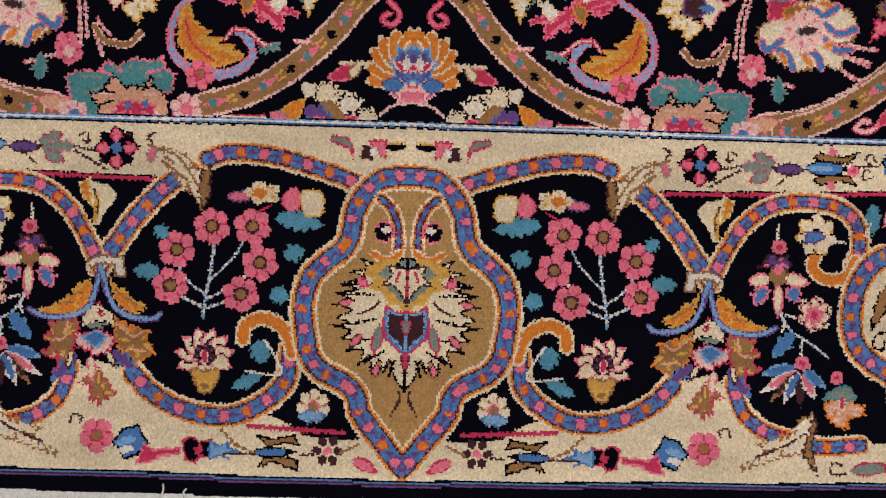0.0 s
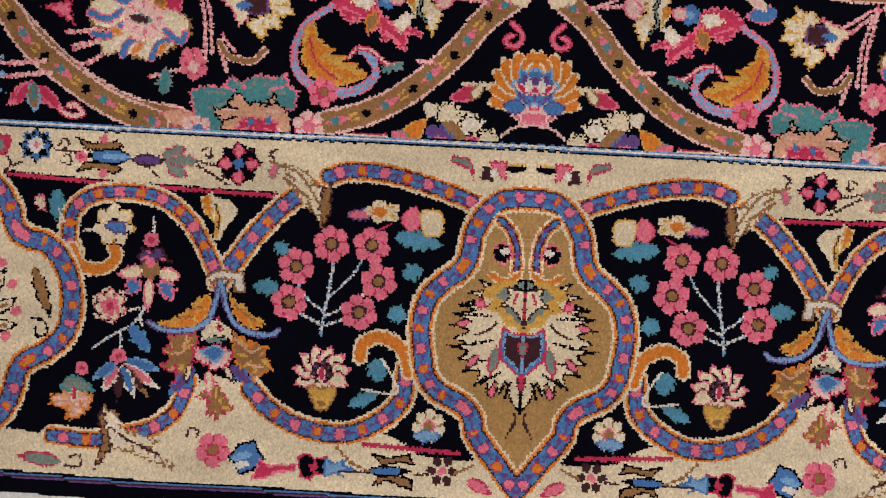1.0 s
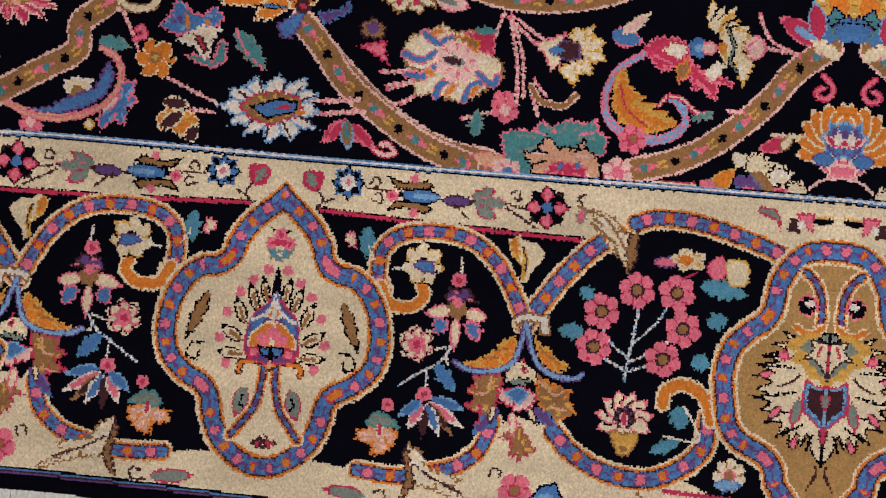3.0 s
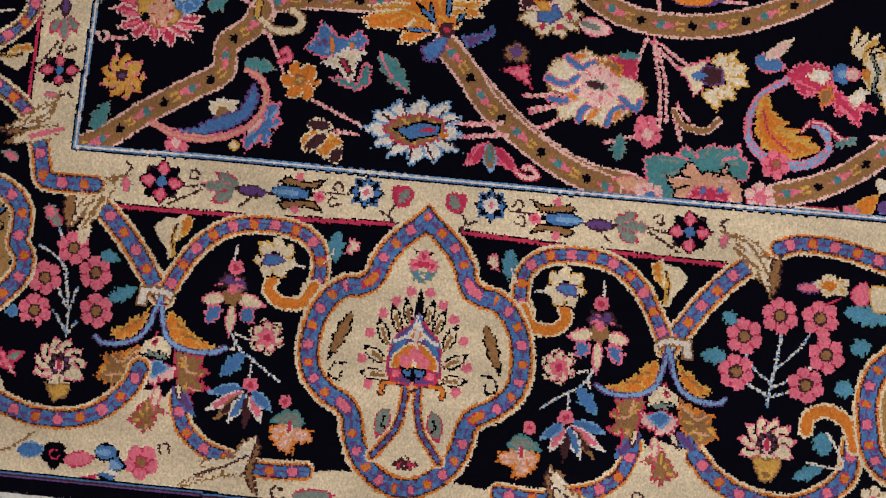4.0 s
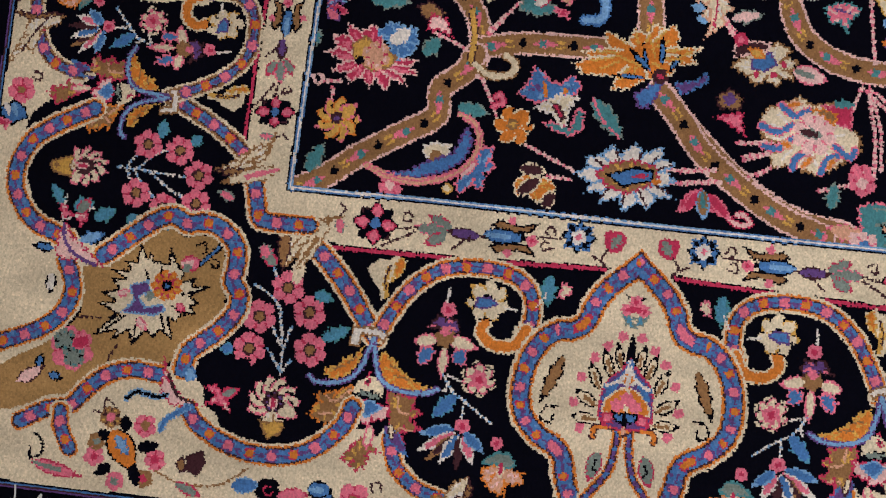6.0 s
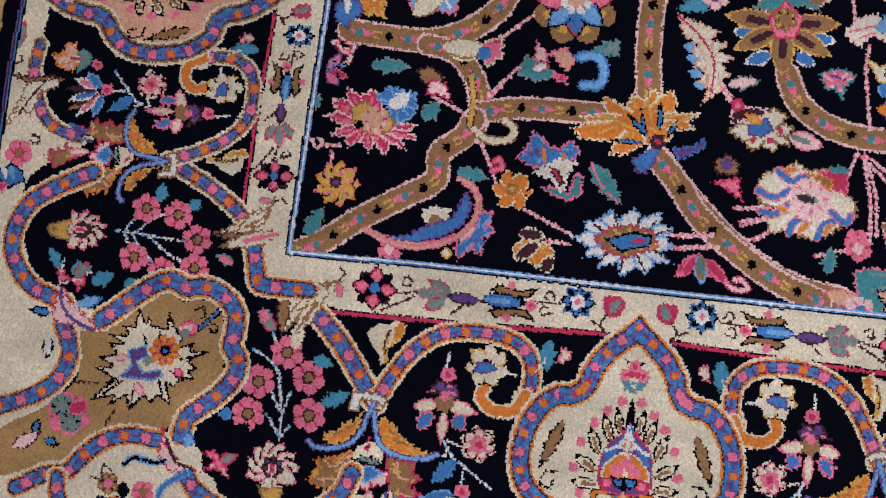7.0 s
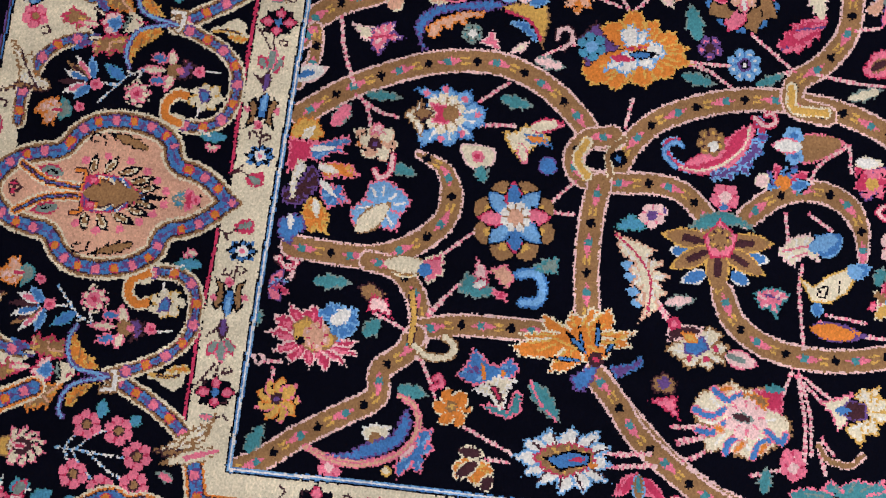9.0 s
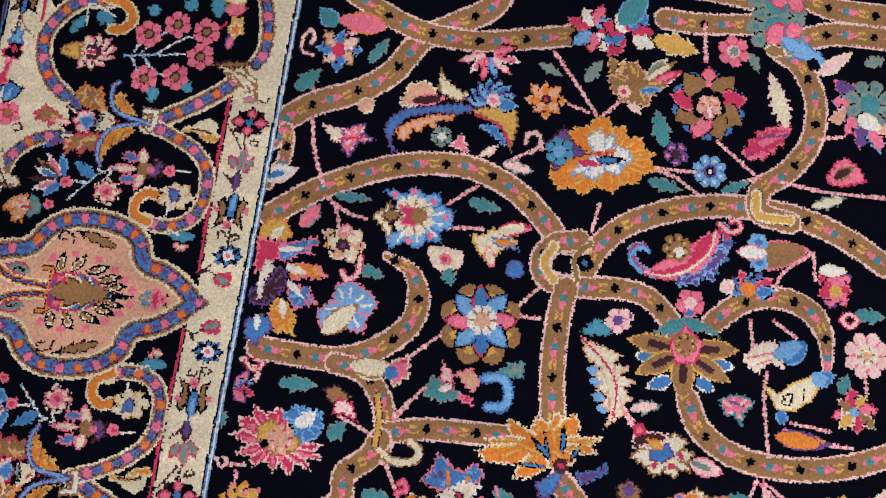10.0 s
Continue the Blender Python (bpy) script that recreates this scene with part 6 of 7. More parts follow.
    line([(-423, 119), (-405, 108), (-400, 118)], 6.5, 'b', edge='p', name='rose')
    line([(-491, 163), (-474, 152), (-459, 160)], 6.5, 'b', edge='p', name='rose')
    leaf((-462, 89), (-445, 108), 10.0, 'so', name='rose')
    leaf((-431, 92), (-420, 107), 10.0, 'so', name='rose')
    leaf((-487, 119), (-472, 112), 10.0, 'so', name='rose')
    leaf((-483, 164), (-466, 168), 10.0, 'so', name='rose')
    ros((-449, 133), 26.9, 8, 'qq', name='rose')
    poly([(-456, 162), (-441, 165), (-423, 160), (-425, 141), (-443, 154)], 'n', edge='o', smooth=0, name='petal')
    leaf((-466, 134), (-439, 131), 14.6, 'gm', name='flower_eye')
    leaf((-430, 171), (-405, 172), 11.5, 'tt', name='petal')
    poly([(-323, 170), (-313, 186), (-301, 184), (-290, 192), (-290, 177), (-275, 171), (-279, 161), (-273, 147), (-290, 142), (-286, 128), (-304, 128), (-308, 112), (-326, 126), (-332, 136), (-303, 148), (-307, 164)], 'c', edge='y', smooth=0, name='tulip')
    poly([(-365, 162), (-338, 171), (-322, 179), (-327, 137), (-338, 128), (-348, 148)], 'c', edge='p', smooth=0, name='tulip')
    poly([(-342, 153), (-326, 169), (-306, 165), (-303, 148), (-320, 142)], 'm', edge='v', smooth=0, name='flower_eye')
    leaf((-343, 154), (-323, 155), 11.5, 'bb', name='flower_eye')
    line([(-302, 172), (-291, 179)], 1.9, 'y', name='tulip')
    line([(-297, 157), (-280, 157)], 1.9, 'y', name='tulip')
    line([(-310, 136), (-305, 121)], 1.9, 'y', name='tulip')
    poly([(-866, 36), (-850, 61), (-841, 77), (-824, 79), (-828, 63), (-820, 53), (-832, 43), (-834, 21), (-850, 27), (-863, 12), (-871, 29)], 'b', edge='p', smooth=0, name='palmette')
    leaf((-864, 39), (-844, 60), 13.4, 'pq', name='petal')
    leaf((-883, 24), (-871, 18), 13.4, 'yc', name='petal')
    ros((-947, 18), 14.9, 5, 'pq', name='petal')
    poly([(-913, 58), (-913, 71), (-900, 77), (-889, 76), (-878, 77), (-879, 61), (-890, 52)], 'c', edge='w', smooth=0, name='paisley')
    ros((-895, 56), 10.4, 5, 'nn', name='flower_eye')
    poly([(-960, 32), (-926, 40), (-912, 50), (-876, 66), (-869, 85), (-860, 102), (-851, 83), (-858, 59), (-881, 40), (-917, 29)], 'b', edge='v', smooth=0, name='paisley')
    line([(-973, 36), (-950, 27), (-916, 24), (-880, 35), (-856, 53), (-846, 80), (-854, 105), (-872, 113)], 3.3, 's', edge='p', name='paisley')
    poly([(-800, 40), (-786, 51), (-771, 50), (-751, 45), (-746, 34), (-767, 14), (-783, 22), (-796, 19)], 'o', edge='c', smooth=0, name='tulip')
    leaf((-793, 56), (-761, 54), 17.8, 'cm', name='tulip')
    leaf((-793, 25), (-764, 47), 17.8, 'cm', name='tulip')
    leaf((-760, 11), (-749, 33), 17.8, 'cm', name='tulip')
    poly([(-730, 56), (-713, 66), (-718, 79), (-699, 82), (-683, 98), (-676, 86), (-658, 102), (-647, 90), (-622, 101), (-624, 86), (-604, 79), (-618, 70), (-604, 60), (-619, 49), (-603, 36), (-625, 36), (-637, 19), (-648, 28), (-666, 15), (-672, 30), (-696, 22), (-695, 36), (-714, 33), (-709, 46)], 'w', edge='l', smooth=0, name='star_palmette')
    line([(-705, 75), (-689, 67)], 1.7, 'm', name='star_palmette')
    line([(-681, 89), (-676, 77)], 1.7, 'm', name='star_palmette')
    line([(-650, 89), (-653, 79)], 1.7, 'm', name='star_palmette')
    line([(-630, 87), (-637, 77)], 1.7, 'm', name='star_palmette')
    line([(-612, 78), (-628, 71)], 1.7, 'm', name='star_palmette')
    line([(-614, 44), (-630, 52)], 1.7, 'm', name='star_palmette')
    line([(-638, 25), (-648, 42)], 1.7, 'm', name='star_palmette')
    line([(-667, 23), (-665, 39)], 1.7, 'm', name='star_palmette')
    line([(-693, 30), (-684, 42)], 1.7, 'm', name='star_palmette')
    poly([(-705, 58), (-686, 75), (-660, 81), (-631, 76), (-624, 62), (-636, 48), (-663, 36), (-688, 43)], 'n', edge='r', smooth=0, name='star_palmette')
    poly([(-690, 59), (-672, 65), (-659, 71), (-633, 69), (-634, 54), (-657, 50), (-667, 44)], 'b', edge='k', smooth=0, name='flower_eye')
    leaf((-639, 61), (-658, 60), 6.1, 'r', name='flower_eye')
    leaf((-635, 55), (-622, 56), 6.8, 'o', name='petal')
    poly([(-144, 190), (-123, 200), (-107, 196), (-114, 174), (-98, 158), (-111, 127), (-123, 149), (-135, 162)], 'c', edge='y', smooth=0, name='blossom')
    line([(-134, 198), (-125, 177), (-128, 159), (-119, 146)], 2.4, 'g', edge='k', name='petal')
    poly([(-235, 165), (-217, 182), (-192, 183), (-178, 177), (-172, 156), (-154, 143), (-121, 138), (-123, 126), (-139, 130), (-139, 109), (-152, 114), (-156, 122), (-170, 120), (-175, 134), (-188, 125), (-193, 144), (-208, 138), (-220, 149)], 'r', edge='p', smooth=0, name='crimson_palmette')
    poly([(-213, 165), (-202, 171), (-200, 176), (-176, 173), (-186, 155), (-196, 159)], 'w', edge='c', smooth=0, name='petal')
    poly([(-159, 142), (-145, 158), (-129, 154), (-140, 140), (-148, 131)], 'w', edge='c', smooth=0, name='petal')
    poly([(-194, 147), (-177, 160), (-171, 141), (-188, 127)], 'n', edge='o', smooth=0, name='petal')
    ros((-166, 172), 12.6, 6, 'bl', name='flower_eye')
    leaf((-162, 171), (-143, 174), 17.5, 'pq', name='petal')
    ros((-138, 174), 6.3, 5, 'oy', name='flower_eye')
    leaf((-94, 186), (-103, 161), 21.0, 'pq', name='petal')
    poly([(-258, 140), (-249, 140), (-243, 119), (-224, 106), (-239, 98), (-214, 91), (-224, 81), (-202, 75), (-208, 66), (-237, 67), (-256, 82), (-264, 100)], 'o', edge='y', smooth=0, name='gold_leaf')
    line([(-255, 121), (-246, 94), (-220, 73)], 2.1, 'r', name='gold_leaf')
    line([(-232, 156), (-259, 139), (-268, 117), (-270, 92), (-256, 72), (-229, 61), (-198, 64), (-177, 81), (-177, 100)], 3.1, 'l', edge='p', name='crescent')
    line([(-208, 99), (-198, 110), (-180, 109), (-165, 96), (-147, 93)], 2.8, 'q', edge='r', name='scroll')
    poly([(-172, 89), (-144, 100), (-141, 89), (-164, 82)], 't', edge='g', smooth=0, name='leaf')
    ros((-236, 57), 18.2, 6, 'pr', name='flower')
    ros((-235, 58), 4.9, 4, 'nn', name='flower_eye')
    poly([(-393, 52), (-368, 61), (-355, 58), (-344, 72), (-331, 66), (-311, 76), (-290, 73), (-279, 80), (-274, 64), (-262, 57), (-266, 35), (-286, 30), (-336, -8), (-368, -7), (-386, 24)], 't', edge='p', smooth=0, name='teal_palmette')
    poly([(-366, 32), (-350, 35), (-336, 57), (-322, 42), (-301, 44), (-291, 56), (-287, 42), (-271, 32), (-267, -1), (-350, -9), (-354, 16)], 's', edge='k', smooth=0, name='salmon_palmette')
    poly([(-339, 4), (-331, 21), (-321, 26), (-307, 25), (-295, 23), (-284, 21), (-286, 5), (-319, -1)], 'r', edge='p', smooth=0, name='blossom')
    ros((-317, 18), 4.2, 4, 'bb', name='blossom')
    ros((-298, 21), 4.2, 4, 'bb', name='blossom')
    ros((-250, 16), 18.9, 6, 'qp', name='petal')
    ros((-379, 6), 16.8, 6, 'qp', name='petal')
    ros((-379, 6), 6.3, 4, 'bb', name='petal')


# the plain grounds: field, corner line, cream guards and dark edge
EDGE_X, EDGE_Y = [-1480, -1330, -1150, -880, -475, -205, 13], [-386, -390, -388, -388, -402, -406, -410]


def left_line(y):
    return -1071.0 + 0.042 * y


def foot_line(x):
    """The end of the rug, which does not run quite straight."""
    return np.interp(x, EDGE_X, EDGE_Y)


wall_dist = CX - left_line(CY)                     # inside the field when positive
foot_dist = CY - np.interp(CX, [-1071, -900, -474, 13], [0, 3, 0, 4])
field_in = np.minimum(wall_dist, foot_dist)
outer_in = np.minimum(CX - (left_line(CY) - 372.0), CY - foot_line(CX))
outer_in = outer_in + 1.0 * np.sin(CX / 37.0) * np.sin(CY / 41.0)
everything = (slice(0, NY), slice(0, NX))
rim = begin("selvedge")
tie(everything, outer_in < 0, "k", rim)
tie(everything, (outer_in < 0) & (outer_in > -8.4), "v", rim)
tie(everything, (outer_in < 0) & (outer_in > -6.6), "m", rim)
tie(everything, (outer_in < 0) & (outer_in > -4.6), "b", rim)
tie(everything, (outer_in < 0) & (outer_in > -2.6), "k", rim)
guard = begin("cream_border_ground")
tie(everything, (outer_in >= 0) & (field_in <= 0), "c", guard)
ON_RUG = (outer_in > -26.0 + 1.2 * np.sin(CY / 9.0)) & (CY > foot_line(CX) - 26.0)

in_border = (outer_in >= 0) & (field_in <= -2)
in_field = field_in > 6
below = GX > GY * 0.98 - 1071.0                      # the corner's mitre: foot border on one side
state["only"] = in_border

FOOT = (1, 0, 0, 0, 1, 0)
FOOT_CORNER = (-1.04, 0, -638 - 1.04 * 638, 0, 1, 2)


def side(hand):
    """The side border: a foot unit turned a quarter, nearer or farther than the shield."""
    if hand > 0:
        return (0.045, 0.936, -1033.7, 0.74, 0.049, 809.7)
    return (-0.005, 0.956, -1068.5, -0.744, 0.038, -150.9)


placed(*FOOT)
corner_ground()
for place in (FOOT, FOOT_CORNER, side(-1), side(1)):
    placed(*place)
    unit_ground()
for place in (FOOT, FOOT_CORNER, side(-1), side(1)):
    placed(*place)
    unit_guard()
    if place is FOOT or place == side(1):
        unit_spray_vines()
        unit_owl_side()
    if place is not FOOT_CORNER:
        unit_spray()
    placed(*place)
    unit_scroll()
placed(*FOOT)
tree_medallion("c")
placed(0.02, 0.945, -1054.5, 0.765, 0.029, 816.2)
tree_medallion("s")
placed(*FOOT)
state["parent"] = None
corner_spray()
corner_medallion()
owl_medallion()
state["parent"] = None

# the line of white and blue yarn round the field
state["only"] = None
cord = begin("field_line")
wave = field_in + 0.5 * np.sin(CX / 2.1) * np.cos(CY / 2.3)
for lo, hi, key in ((-3.0, 7.5, "k"), (-0.8, 5.2, "b"), (0.6, 4.6, "l"), (1.2, 3.6, "w")):
    tie(everything, (wave > lo) & (wave < hi) & (outer_in > 0), key, cord)
state["only"] = in_field
field_vines()
field_stems()
field_flowers()
field_blooms()
# the pattern goes on, turned over, towards the middle of the field
for turned, where in (((-1, 0, -570, 0, 1, 0), (CX > -225) & (CY > 265)), ((1, 0, 0, 0, -1, 1580), CY > 790)):
    placed(*turned)
    state["only"] = in_field & where
    field_vines()
    field_flowers()
    field_blooms()
placed(*FOOT)
state["only"] = None

# -- the knots as meshes: one grid of tufts, split by motif
rng = np.random.default_rng(7)
cx, cy = np.meshgrid(X0 + np.arange(NX + 1) * KNOT, Y0 + np.arange(NY + 1) * KNOT)
jx, jy = rng.uniform(-0.26, 0.26, cx.shape) * KNOT, rng.uniform(-0.26, 0.26, cx.shape) * KNOT
jx[:, -1] = 0
pad = np.pad(COL, 1, mode="edge")
differs = (pad[1:, 1:] != pad[:-1, :-1]) | (pad[1:, :-1] != pad[:-1, 1:])
height = 9.0 + rng.uniform(-0.35, 0.35, cx.shape) - 0.7 * differs
height += 0.8 * np.sin(cx / 210.0 + 1.3) * np.sin(cy / 170.0)          # the rug does not lie quite flat
VERTS = np.stack([(cx + jx), (cy + jy), height], -1).reshape(-1, 3) / 1000.0

# what hangs together within a motif; shreds cut off by other motifs stay with its largest piece
island = np.arange(NX * NY).reshape(NY, NX)
same_x, same_y = OWN[:, 1:] == OWN[:, :-1], OWN[1:] == OWN[:-1]
for _ in range(400):
    before = island.copy()
    for low, high, same in ((island[:, :-1], island[:, 1:], same_x), (island[:-1], island[1:], same_y)):
        least = np.minimum(low, high)
        low[same], high[same] = least[same], least[same]
    island = island.ravel()[island.ravel()].reshape(NY, NX)
    if (island == before).all():
        break
pieces, piece_of, sizes = np.unique(island, return_inverse=True, return_counts=True)
piece_of = piece_of.ravel()
piece_owner = OWN.ravel()[pieces]
largest = {}
for n in np.argsort(sizes, kind="stable"):
    largest[piece_owner[n]] = n
plain = {k for k, (name, _) in enumerate(MOTIFS) if name.endswith("ground") or name in ("selvedge", "field_line")}
GROUP = np.array([n if sizes[n] > 14 and piece_owner[n] not in plain else largest[piece_owner[n]] for n in range(len(pieces))])[piece_of]

rug = new("rug")
tagged(rug, "hand-knotted wool rug, navy field with vines and cream border", "rug")
flat_own, flat_col = OWN.ravel(), COL.ravel()
cell = np.arange(NX * NY)
corner = (cell // NX) * (NX + 1) + cell % NX
quads = np.stack([corner, corner + 1, corner + NX + 2, corner + NX + 1], 1)
alive = np.flatnonzero(ON_RUG.ravel())
order = alive[np.lexsort((GROUP[alive], flat_own[alive]))]
starts = np.flatnonzero(np.r_[True, np.diff(GROUP[order]) != 0])
made = {}


def knot_mesh(name, verts, faces, colours):
    used, local = np.unique(faces, return_inverse=True)
    mesh = bpy.data.meshes.new(name)
    mesh.vertices.add(len(used))
    mesh.vertices.foreach_set("co", verts[used].astype(np.float32).ravel())
    mesh.loops.add(faces.size)
    mesh.loops.foreach_set("vertex_index", local.astype(np.int32).ravel())
    mesh.polygons.add(len(faces))
    mesh.polygons.foreach_set("loop_start", np.arange(len(faces), dtype=np.int32) * 4)
    yarns, slot = np.unique(colours, return_inverse=True)
    for k in yarns:
        mesh.materials.append(WOOL[YARNS[k]])
    mesh.polygons.foreach_set("material_index", slot.astype(np.int32).ravel())
    tone = mesh.attributes.new("yarn_shade", "FLOAT", "FACE")
    tone.data.foreach_set("value", np.clip(rng.normal(0.98, 0.09, len(faces)), 0.65, 1.35).astype(np.float32))
    mesh.polygons.foreach_set("use_smooth", np.ones(len(faces), bool))
    mesh.update(calc_edges=True)
    return mesh


LABELS = {"medallion": "lobed shield with a beaded blue band", "field_ground": "midnight navy wool ground", "cream_border_ground": "cream wool ground",
          "vine": "camel-brown vine with pink rims", "blue_band": "blue band beaded pink and orange", "selvedge": "dark navy edge with crimson stripe"}
bits = []
for lo, hi in zip(starts, list(starts[1:]) + [len(order)]):
    cells = order[lo:hi]
    own = int(flat_own[cells[0]])
    name, parent = MOTIFS[own]
    ob = new(name, knot_mesh(name, VERTS, quads[cells], flat_col[cells]))
    ob.parent = made.get(parent, rug)
    tagged(ob, LABELS.get(name, ""))
    if own in plain:
        tagged(ob, kind="stuff")
    made.setdefault(own, ob)
    bits.append((name, ob))
# the other half of the rug, about its long middle line
half_turn = Matrix.Translation((2 * AXIS / 1000, 0, 0)) @ Matrix.Diagonal((-1, 1, 1, 1))
twins = {}
for name, ob in bits:
    twin = new(name, ob.data)
    twins[ob] = twin
    if ob.parent is rug:
        twin.parent, twin.matrix_local = rug, half_turn
    else:
        twin.parent = twins[ob.parent]
    tagged(twin, LABELS.get(name, ""), kind=ob.get("kind", ""))

# -- the far end of the rug, beyond the knots that are told apart: the same pattern turned about the middle
STEP = 4
fx, fy = cx[::STEP, ::STEP], 2 * Y1 - cy[::STEP, ::STEP]
ny, nx = fx.shape
fv = np.stack([fx, fy, np.full(fx.shape, 8.8)], -1).reshape(-1, 3) / 1000.0
fc = np.arange((nx - 1) * (ny - 1))
fk = (fc // (nx - 1)) * nx + fc % (nx - 1)
fq = np.stack([fk, fk + nx, fk + nx + 1, fk + 1], 1)
pick = (slice(STEP // 2, None, STEP), slice(STEP // 2, None, STEP))
keep = ON_RUG[pick][:ny - 1, :nx - 1].ravel()
far_mesh = knot_mesh("far_pile", fv, fq[keep], COL[pick][:ny - 1, :nx - 1].ravel()[keep])
for m in (Matrix.Identity(4), half_turn):
    far = new("far_pile", far_mesh)
    far.parent, far.matrix_local = rug, m
    tagged(far, "far end of the rug", kind="stuff")

# -- woven backing and the sides of the pile
LEFT, RIGHT = -1.449, 2 * AXIS / 1000 + 1.449
foot, head = -0.424, 2 * Y1 / 1000 + 0.424
part("backing", box(LEFT, foot + 0.03, 0.001, RIGHT, head - 0.03, 0.0065, 0.001), COTTON, rug, "cotton foundation under the pile")


# -- fringe: cotton warp ends along both ends of the rug
def tuft(bm, x, y, way, length, width, lean, lift):
    """A lock of twisted warp threads that lies on the floor."""
    n = 5
    rows = []
    for k in range(n):
        s = k / (n - 1)
        px = x + lean * s * s * length + 0.0012 * math.sin(9 * s + x * 900)
        py = y + way * s * length
        pz = 0.0055 * (1 - s) + 0.0015 + lift * math.sin(math.pi * s)
        w = width * (1 - 0.75 * s ** 3)
        rows.append([bm.verts.new((px - w, py, pz - 0.001)), bm.verts.new((px, py, pz + 0.0014)), bm.verts.new((px + w, py, pz - 0.001))])
    for a, b in zip(rows[:-1], rows[1:]):
        for i in (0, 1):
            bm.faces.new((a[i], a[i + 1], b[i + 1], b[i]))


def fringe(x0, x1, edge, way):
    bm = bmesh.new()
    x = x0
    while x < x1:
        tuft(bm, x, edge(x), way, random.uniform(0.055, 0.075), random.uniform(0.0011, 0.0022), random.uniform(-0.22, 0.22), random.uniform(0.0, 0.004))
        x += random.uniform(0.0011, 0.0019)
    for f in bm.faces:
        f.smooth = True
    return part("fringe", bm, COTTON, rug, "short cream cotton fringe")


fringe(LEFT + 0.01, RIGHT - 0.01, lambda x: float(foot_line(1000 * (x if x < AXIS / 1000 else 2 * AXIS / 1000 - x))) / 1000 - 0.021, -1)
fringe(LEFT + 0.01, RIGHT - 0.01, lambda x: head - 0.006, 1)


def stray(x, y, points):
    """A loose end of warp that curls up over the dark edge."""
    curve = bpy.data.curves.new("stray_thread", "CURVE")
    curve.dimensions, curve.bevel_depth, curve.bevel_resolution = "3D", 0.0011, 1
    sp = curve.splines.new("POLY")
    path = spline(points)
    sp.points.add(len(path) - 1)
    for k, (px, py) in enumerate(path):
        sp.points[k].co = (x + px / 1000, y + py / 1000, 0.0115 + 0.002 * math.sin(k / len(path) * 3), 1)
    curve.materials.append(COTTON)
    ob = new("stray_thread", curve)
    ob.parent = rug
    return ob


for sx, sy, pts in ((-1.334, -0.420, [(0, 0), (4, 12), (9, 20), (8, 8), (4, -2)]), (-1.306, -0.424, [(0, 0), (-4, 8), (0, 15), (5, 9), (1, 0)]), (-1.36, -0.414, [(0, 0), (3, 9), (1, 22)]),
                    (-0.262, -0.430, [(0, 0), (2, 6), (1, 12)]), (-0.235, -0.432, [(0, 0), (-2, 5), (1, 9)])):
    stray(sx, sy, pts)

# ---------------------------------------------------------------- the room
WX0, WX1, WY0, WY1, TOP = -3.4, 3.2, -3.2, 4.6, 2.6
floor = new("floor")
tagged(floor, "honey-coloured oak plank floor", "floor", kind="structure")
sub = part("subfloor", box(WX0, WY0, -0.06, WX1, WY1, -0.013), OAK, floor)
plank_data = None
py = WY0
row = 0
while py < WY1 - 0.01:
    px = WX0 - (row % 3) * 0.55
    while px < WX1:
        a, b = max(px, WX0), min(px + 1.65, WX1)
        if b - a > 0.05:
            plank = part("plank", box(a + 0.0006, py + 0.0006, -0.013, b - 0.0006, min(py + 0.13, WY1) - 0.0006, 0.0, 0.0015), OAK, floor)
        px += 1.65
    py += 0.13
    row += 1


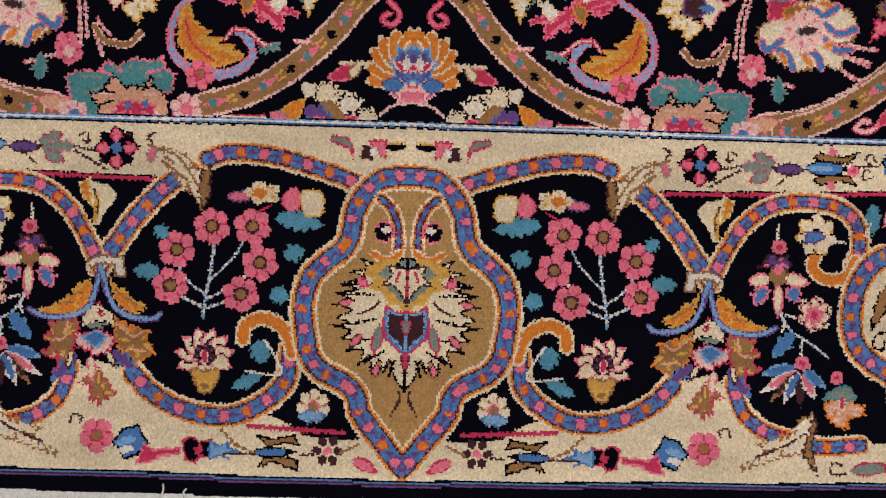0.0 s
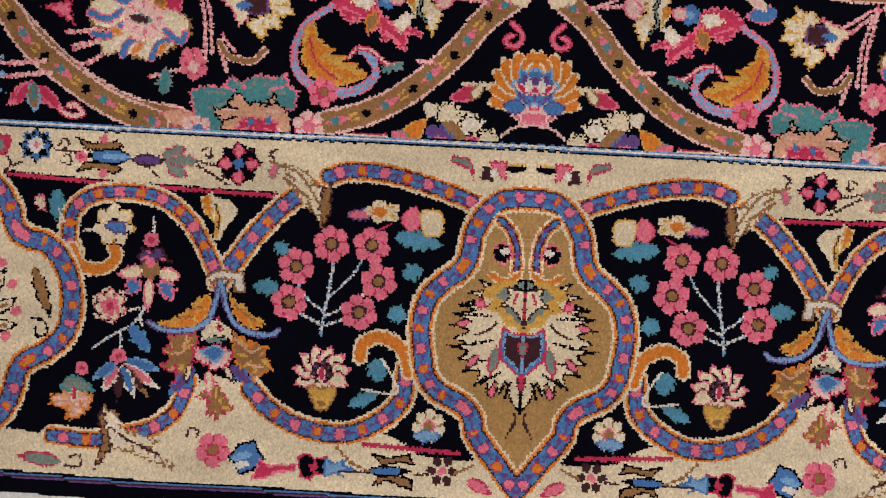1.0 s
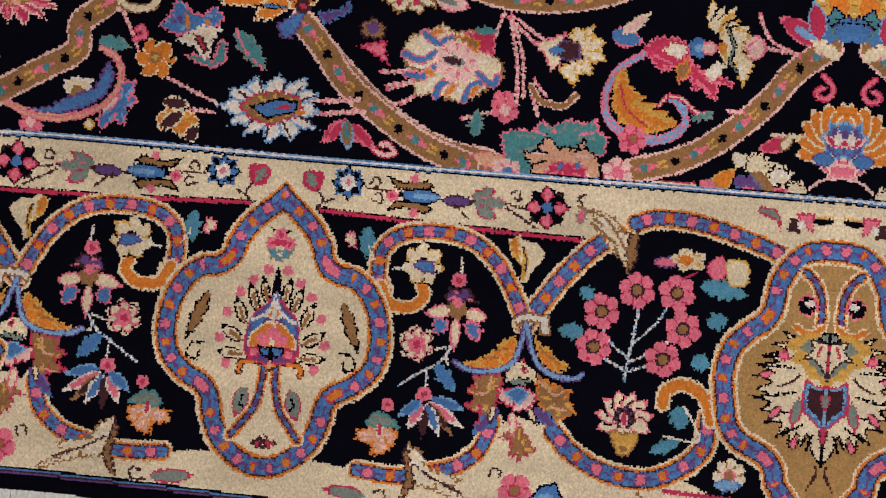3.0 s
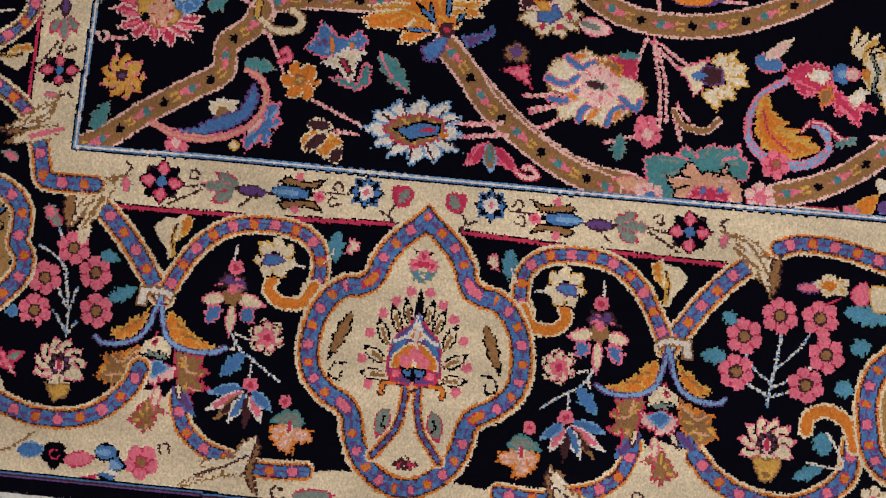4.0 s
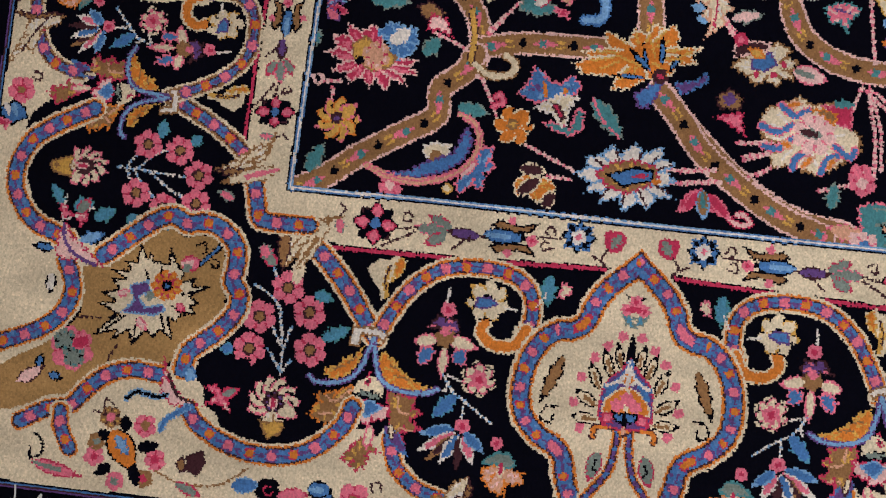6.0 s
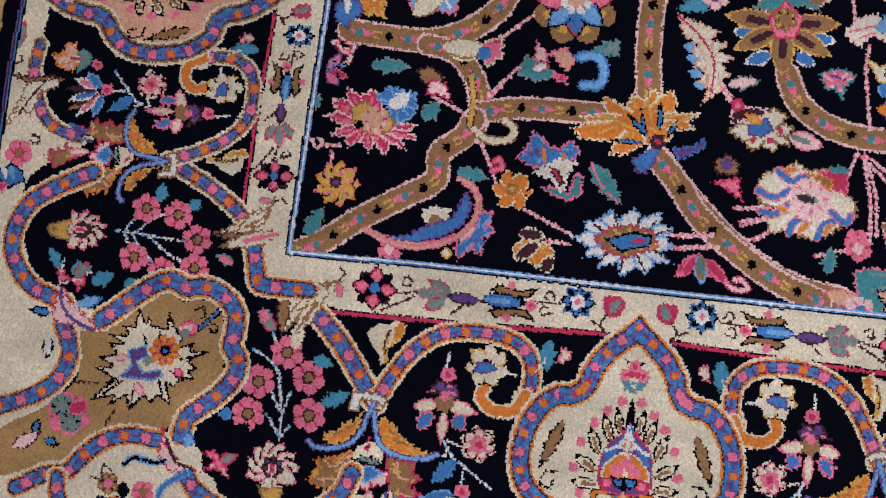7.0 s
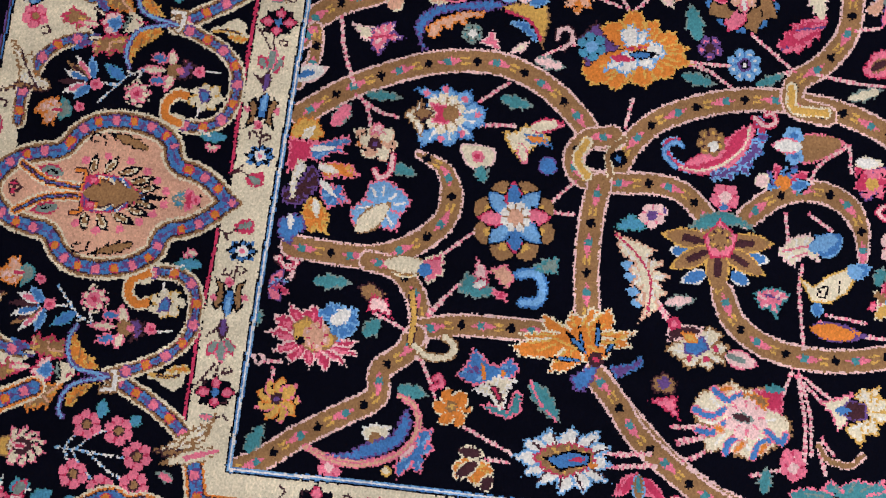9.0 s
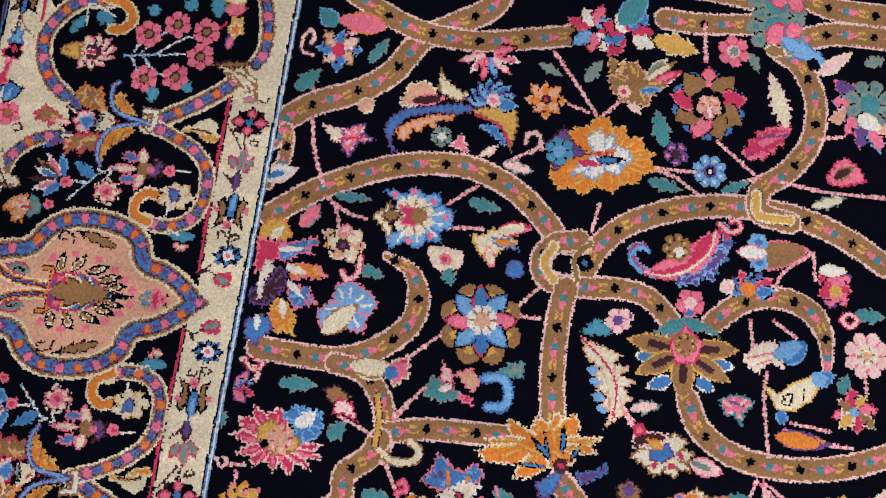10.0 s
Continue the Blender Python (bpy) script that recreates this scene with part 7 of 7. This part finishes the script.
def wall(name, x0, y0, x1, y1, openings=()):
    """A wall with thickness; openings as spans along x with a sill and a head."""
    if not openings:
        ob = part(name, box(x0, y0, 0, x1, y1, TOP), PLASTER)
    else:
        a, b, sill, lintel = openings[0]
        bm = box(x0, y0, 0, x1, y1, sill)
        for dims in ((x0, y0, lintel, x1, y1, TOP), (x0, y0, sill, a, y1, lintel), (b, y0, sill, x1, y1, lintel)):
            extra = bpy.data.meshes.new("piece")
            piece = box(*dims)
            piece.to_mesh(extra)
            piece.free()
            bm.from_mesh(extra)
        ob = part(name, bm, PLASTER)
    return tagged(ob, "plain white plastered wall", "wall", kind="structure")


wall("wall_south", WX0 - 0.15, WY0 - 0.15, WX1 + 0.15, WY0, [(-1.9, 2.5, 0.85, 2.35)])
wall("wall_north", WX0 - 0.15, WY1, WX1 + 0.15, WY1 + 0.15)
wall("wall_west", WX0 - 0.15, WY0, WX0, WY1)
wall("wall_east", WX1, WY0, WX1 + 0.15, WY1)
tagged(part("ceiling", box(WX0 - 0.15, WY0 - 0.15, TOP, WX1 + 0.15, WY1 + 0.15, TOP + 0.15), PLASTER), "plain white ceiling", "ceiling", kind="structure")
# assumed window, out of view, standing where the southern fill light is
added_window = new("added_window")
tagged(added_window, "wide white-framed window, added out of view", "window", kind="structure")
for fx0, fx1, fz0, fz1 in ((-1.9, 2.5, 0.85, 0.91), (-1.9, 2.5, 2.29, 2.35), (-1.9, -1.84, 0.91, 2.29), (2.44, 2.5, 0.91, 2.29), (-0.46, -0.40, 0.91, 2.29), (1.0, 1.06, 0.91, 2.29)):
    part("added_window_frame", box(fx0, WY0 - 0.10, fz0, fx1, WY0 - 0.04, fz1, 0.004), PAINT, added_window)
# invented fixtures, out of view, above the two overhead fills
for lx in (-0.2, 1.0):
    lamp = new("added_ceiling_fixture")
    tagged(lamp, "flat rectangular white ceiling light, lit, added out of view", "lamp", "ceiling lights")
    part("frame", box(lx - 0.60, 0.05, 2.545, lx + 0.60, 0.65, 2.6, 0.005), PAINT, lamp)
    part("diffuser", box(lx - 0.56, 0.09, 2.535, lx + 0.56, 0.61, 2.545, 0.003), LAMP_GLASS, lamp)
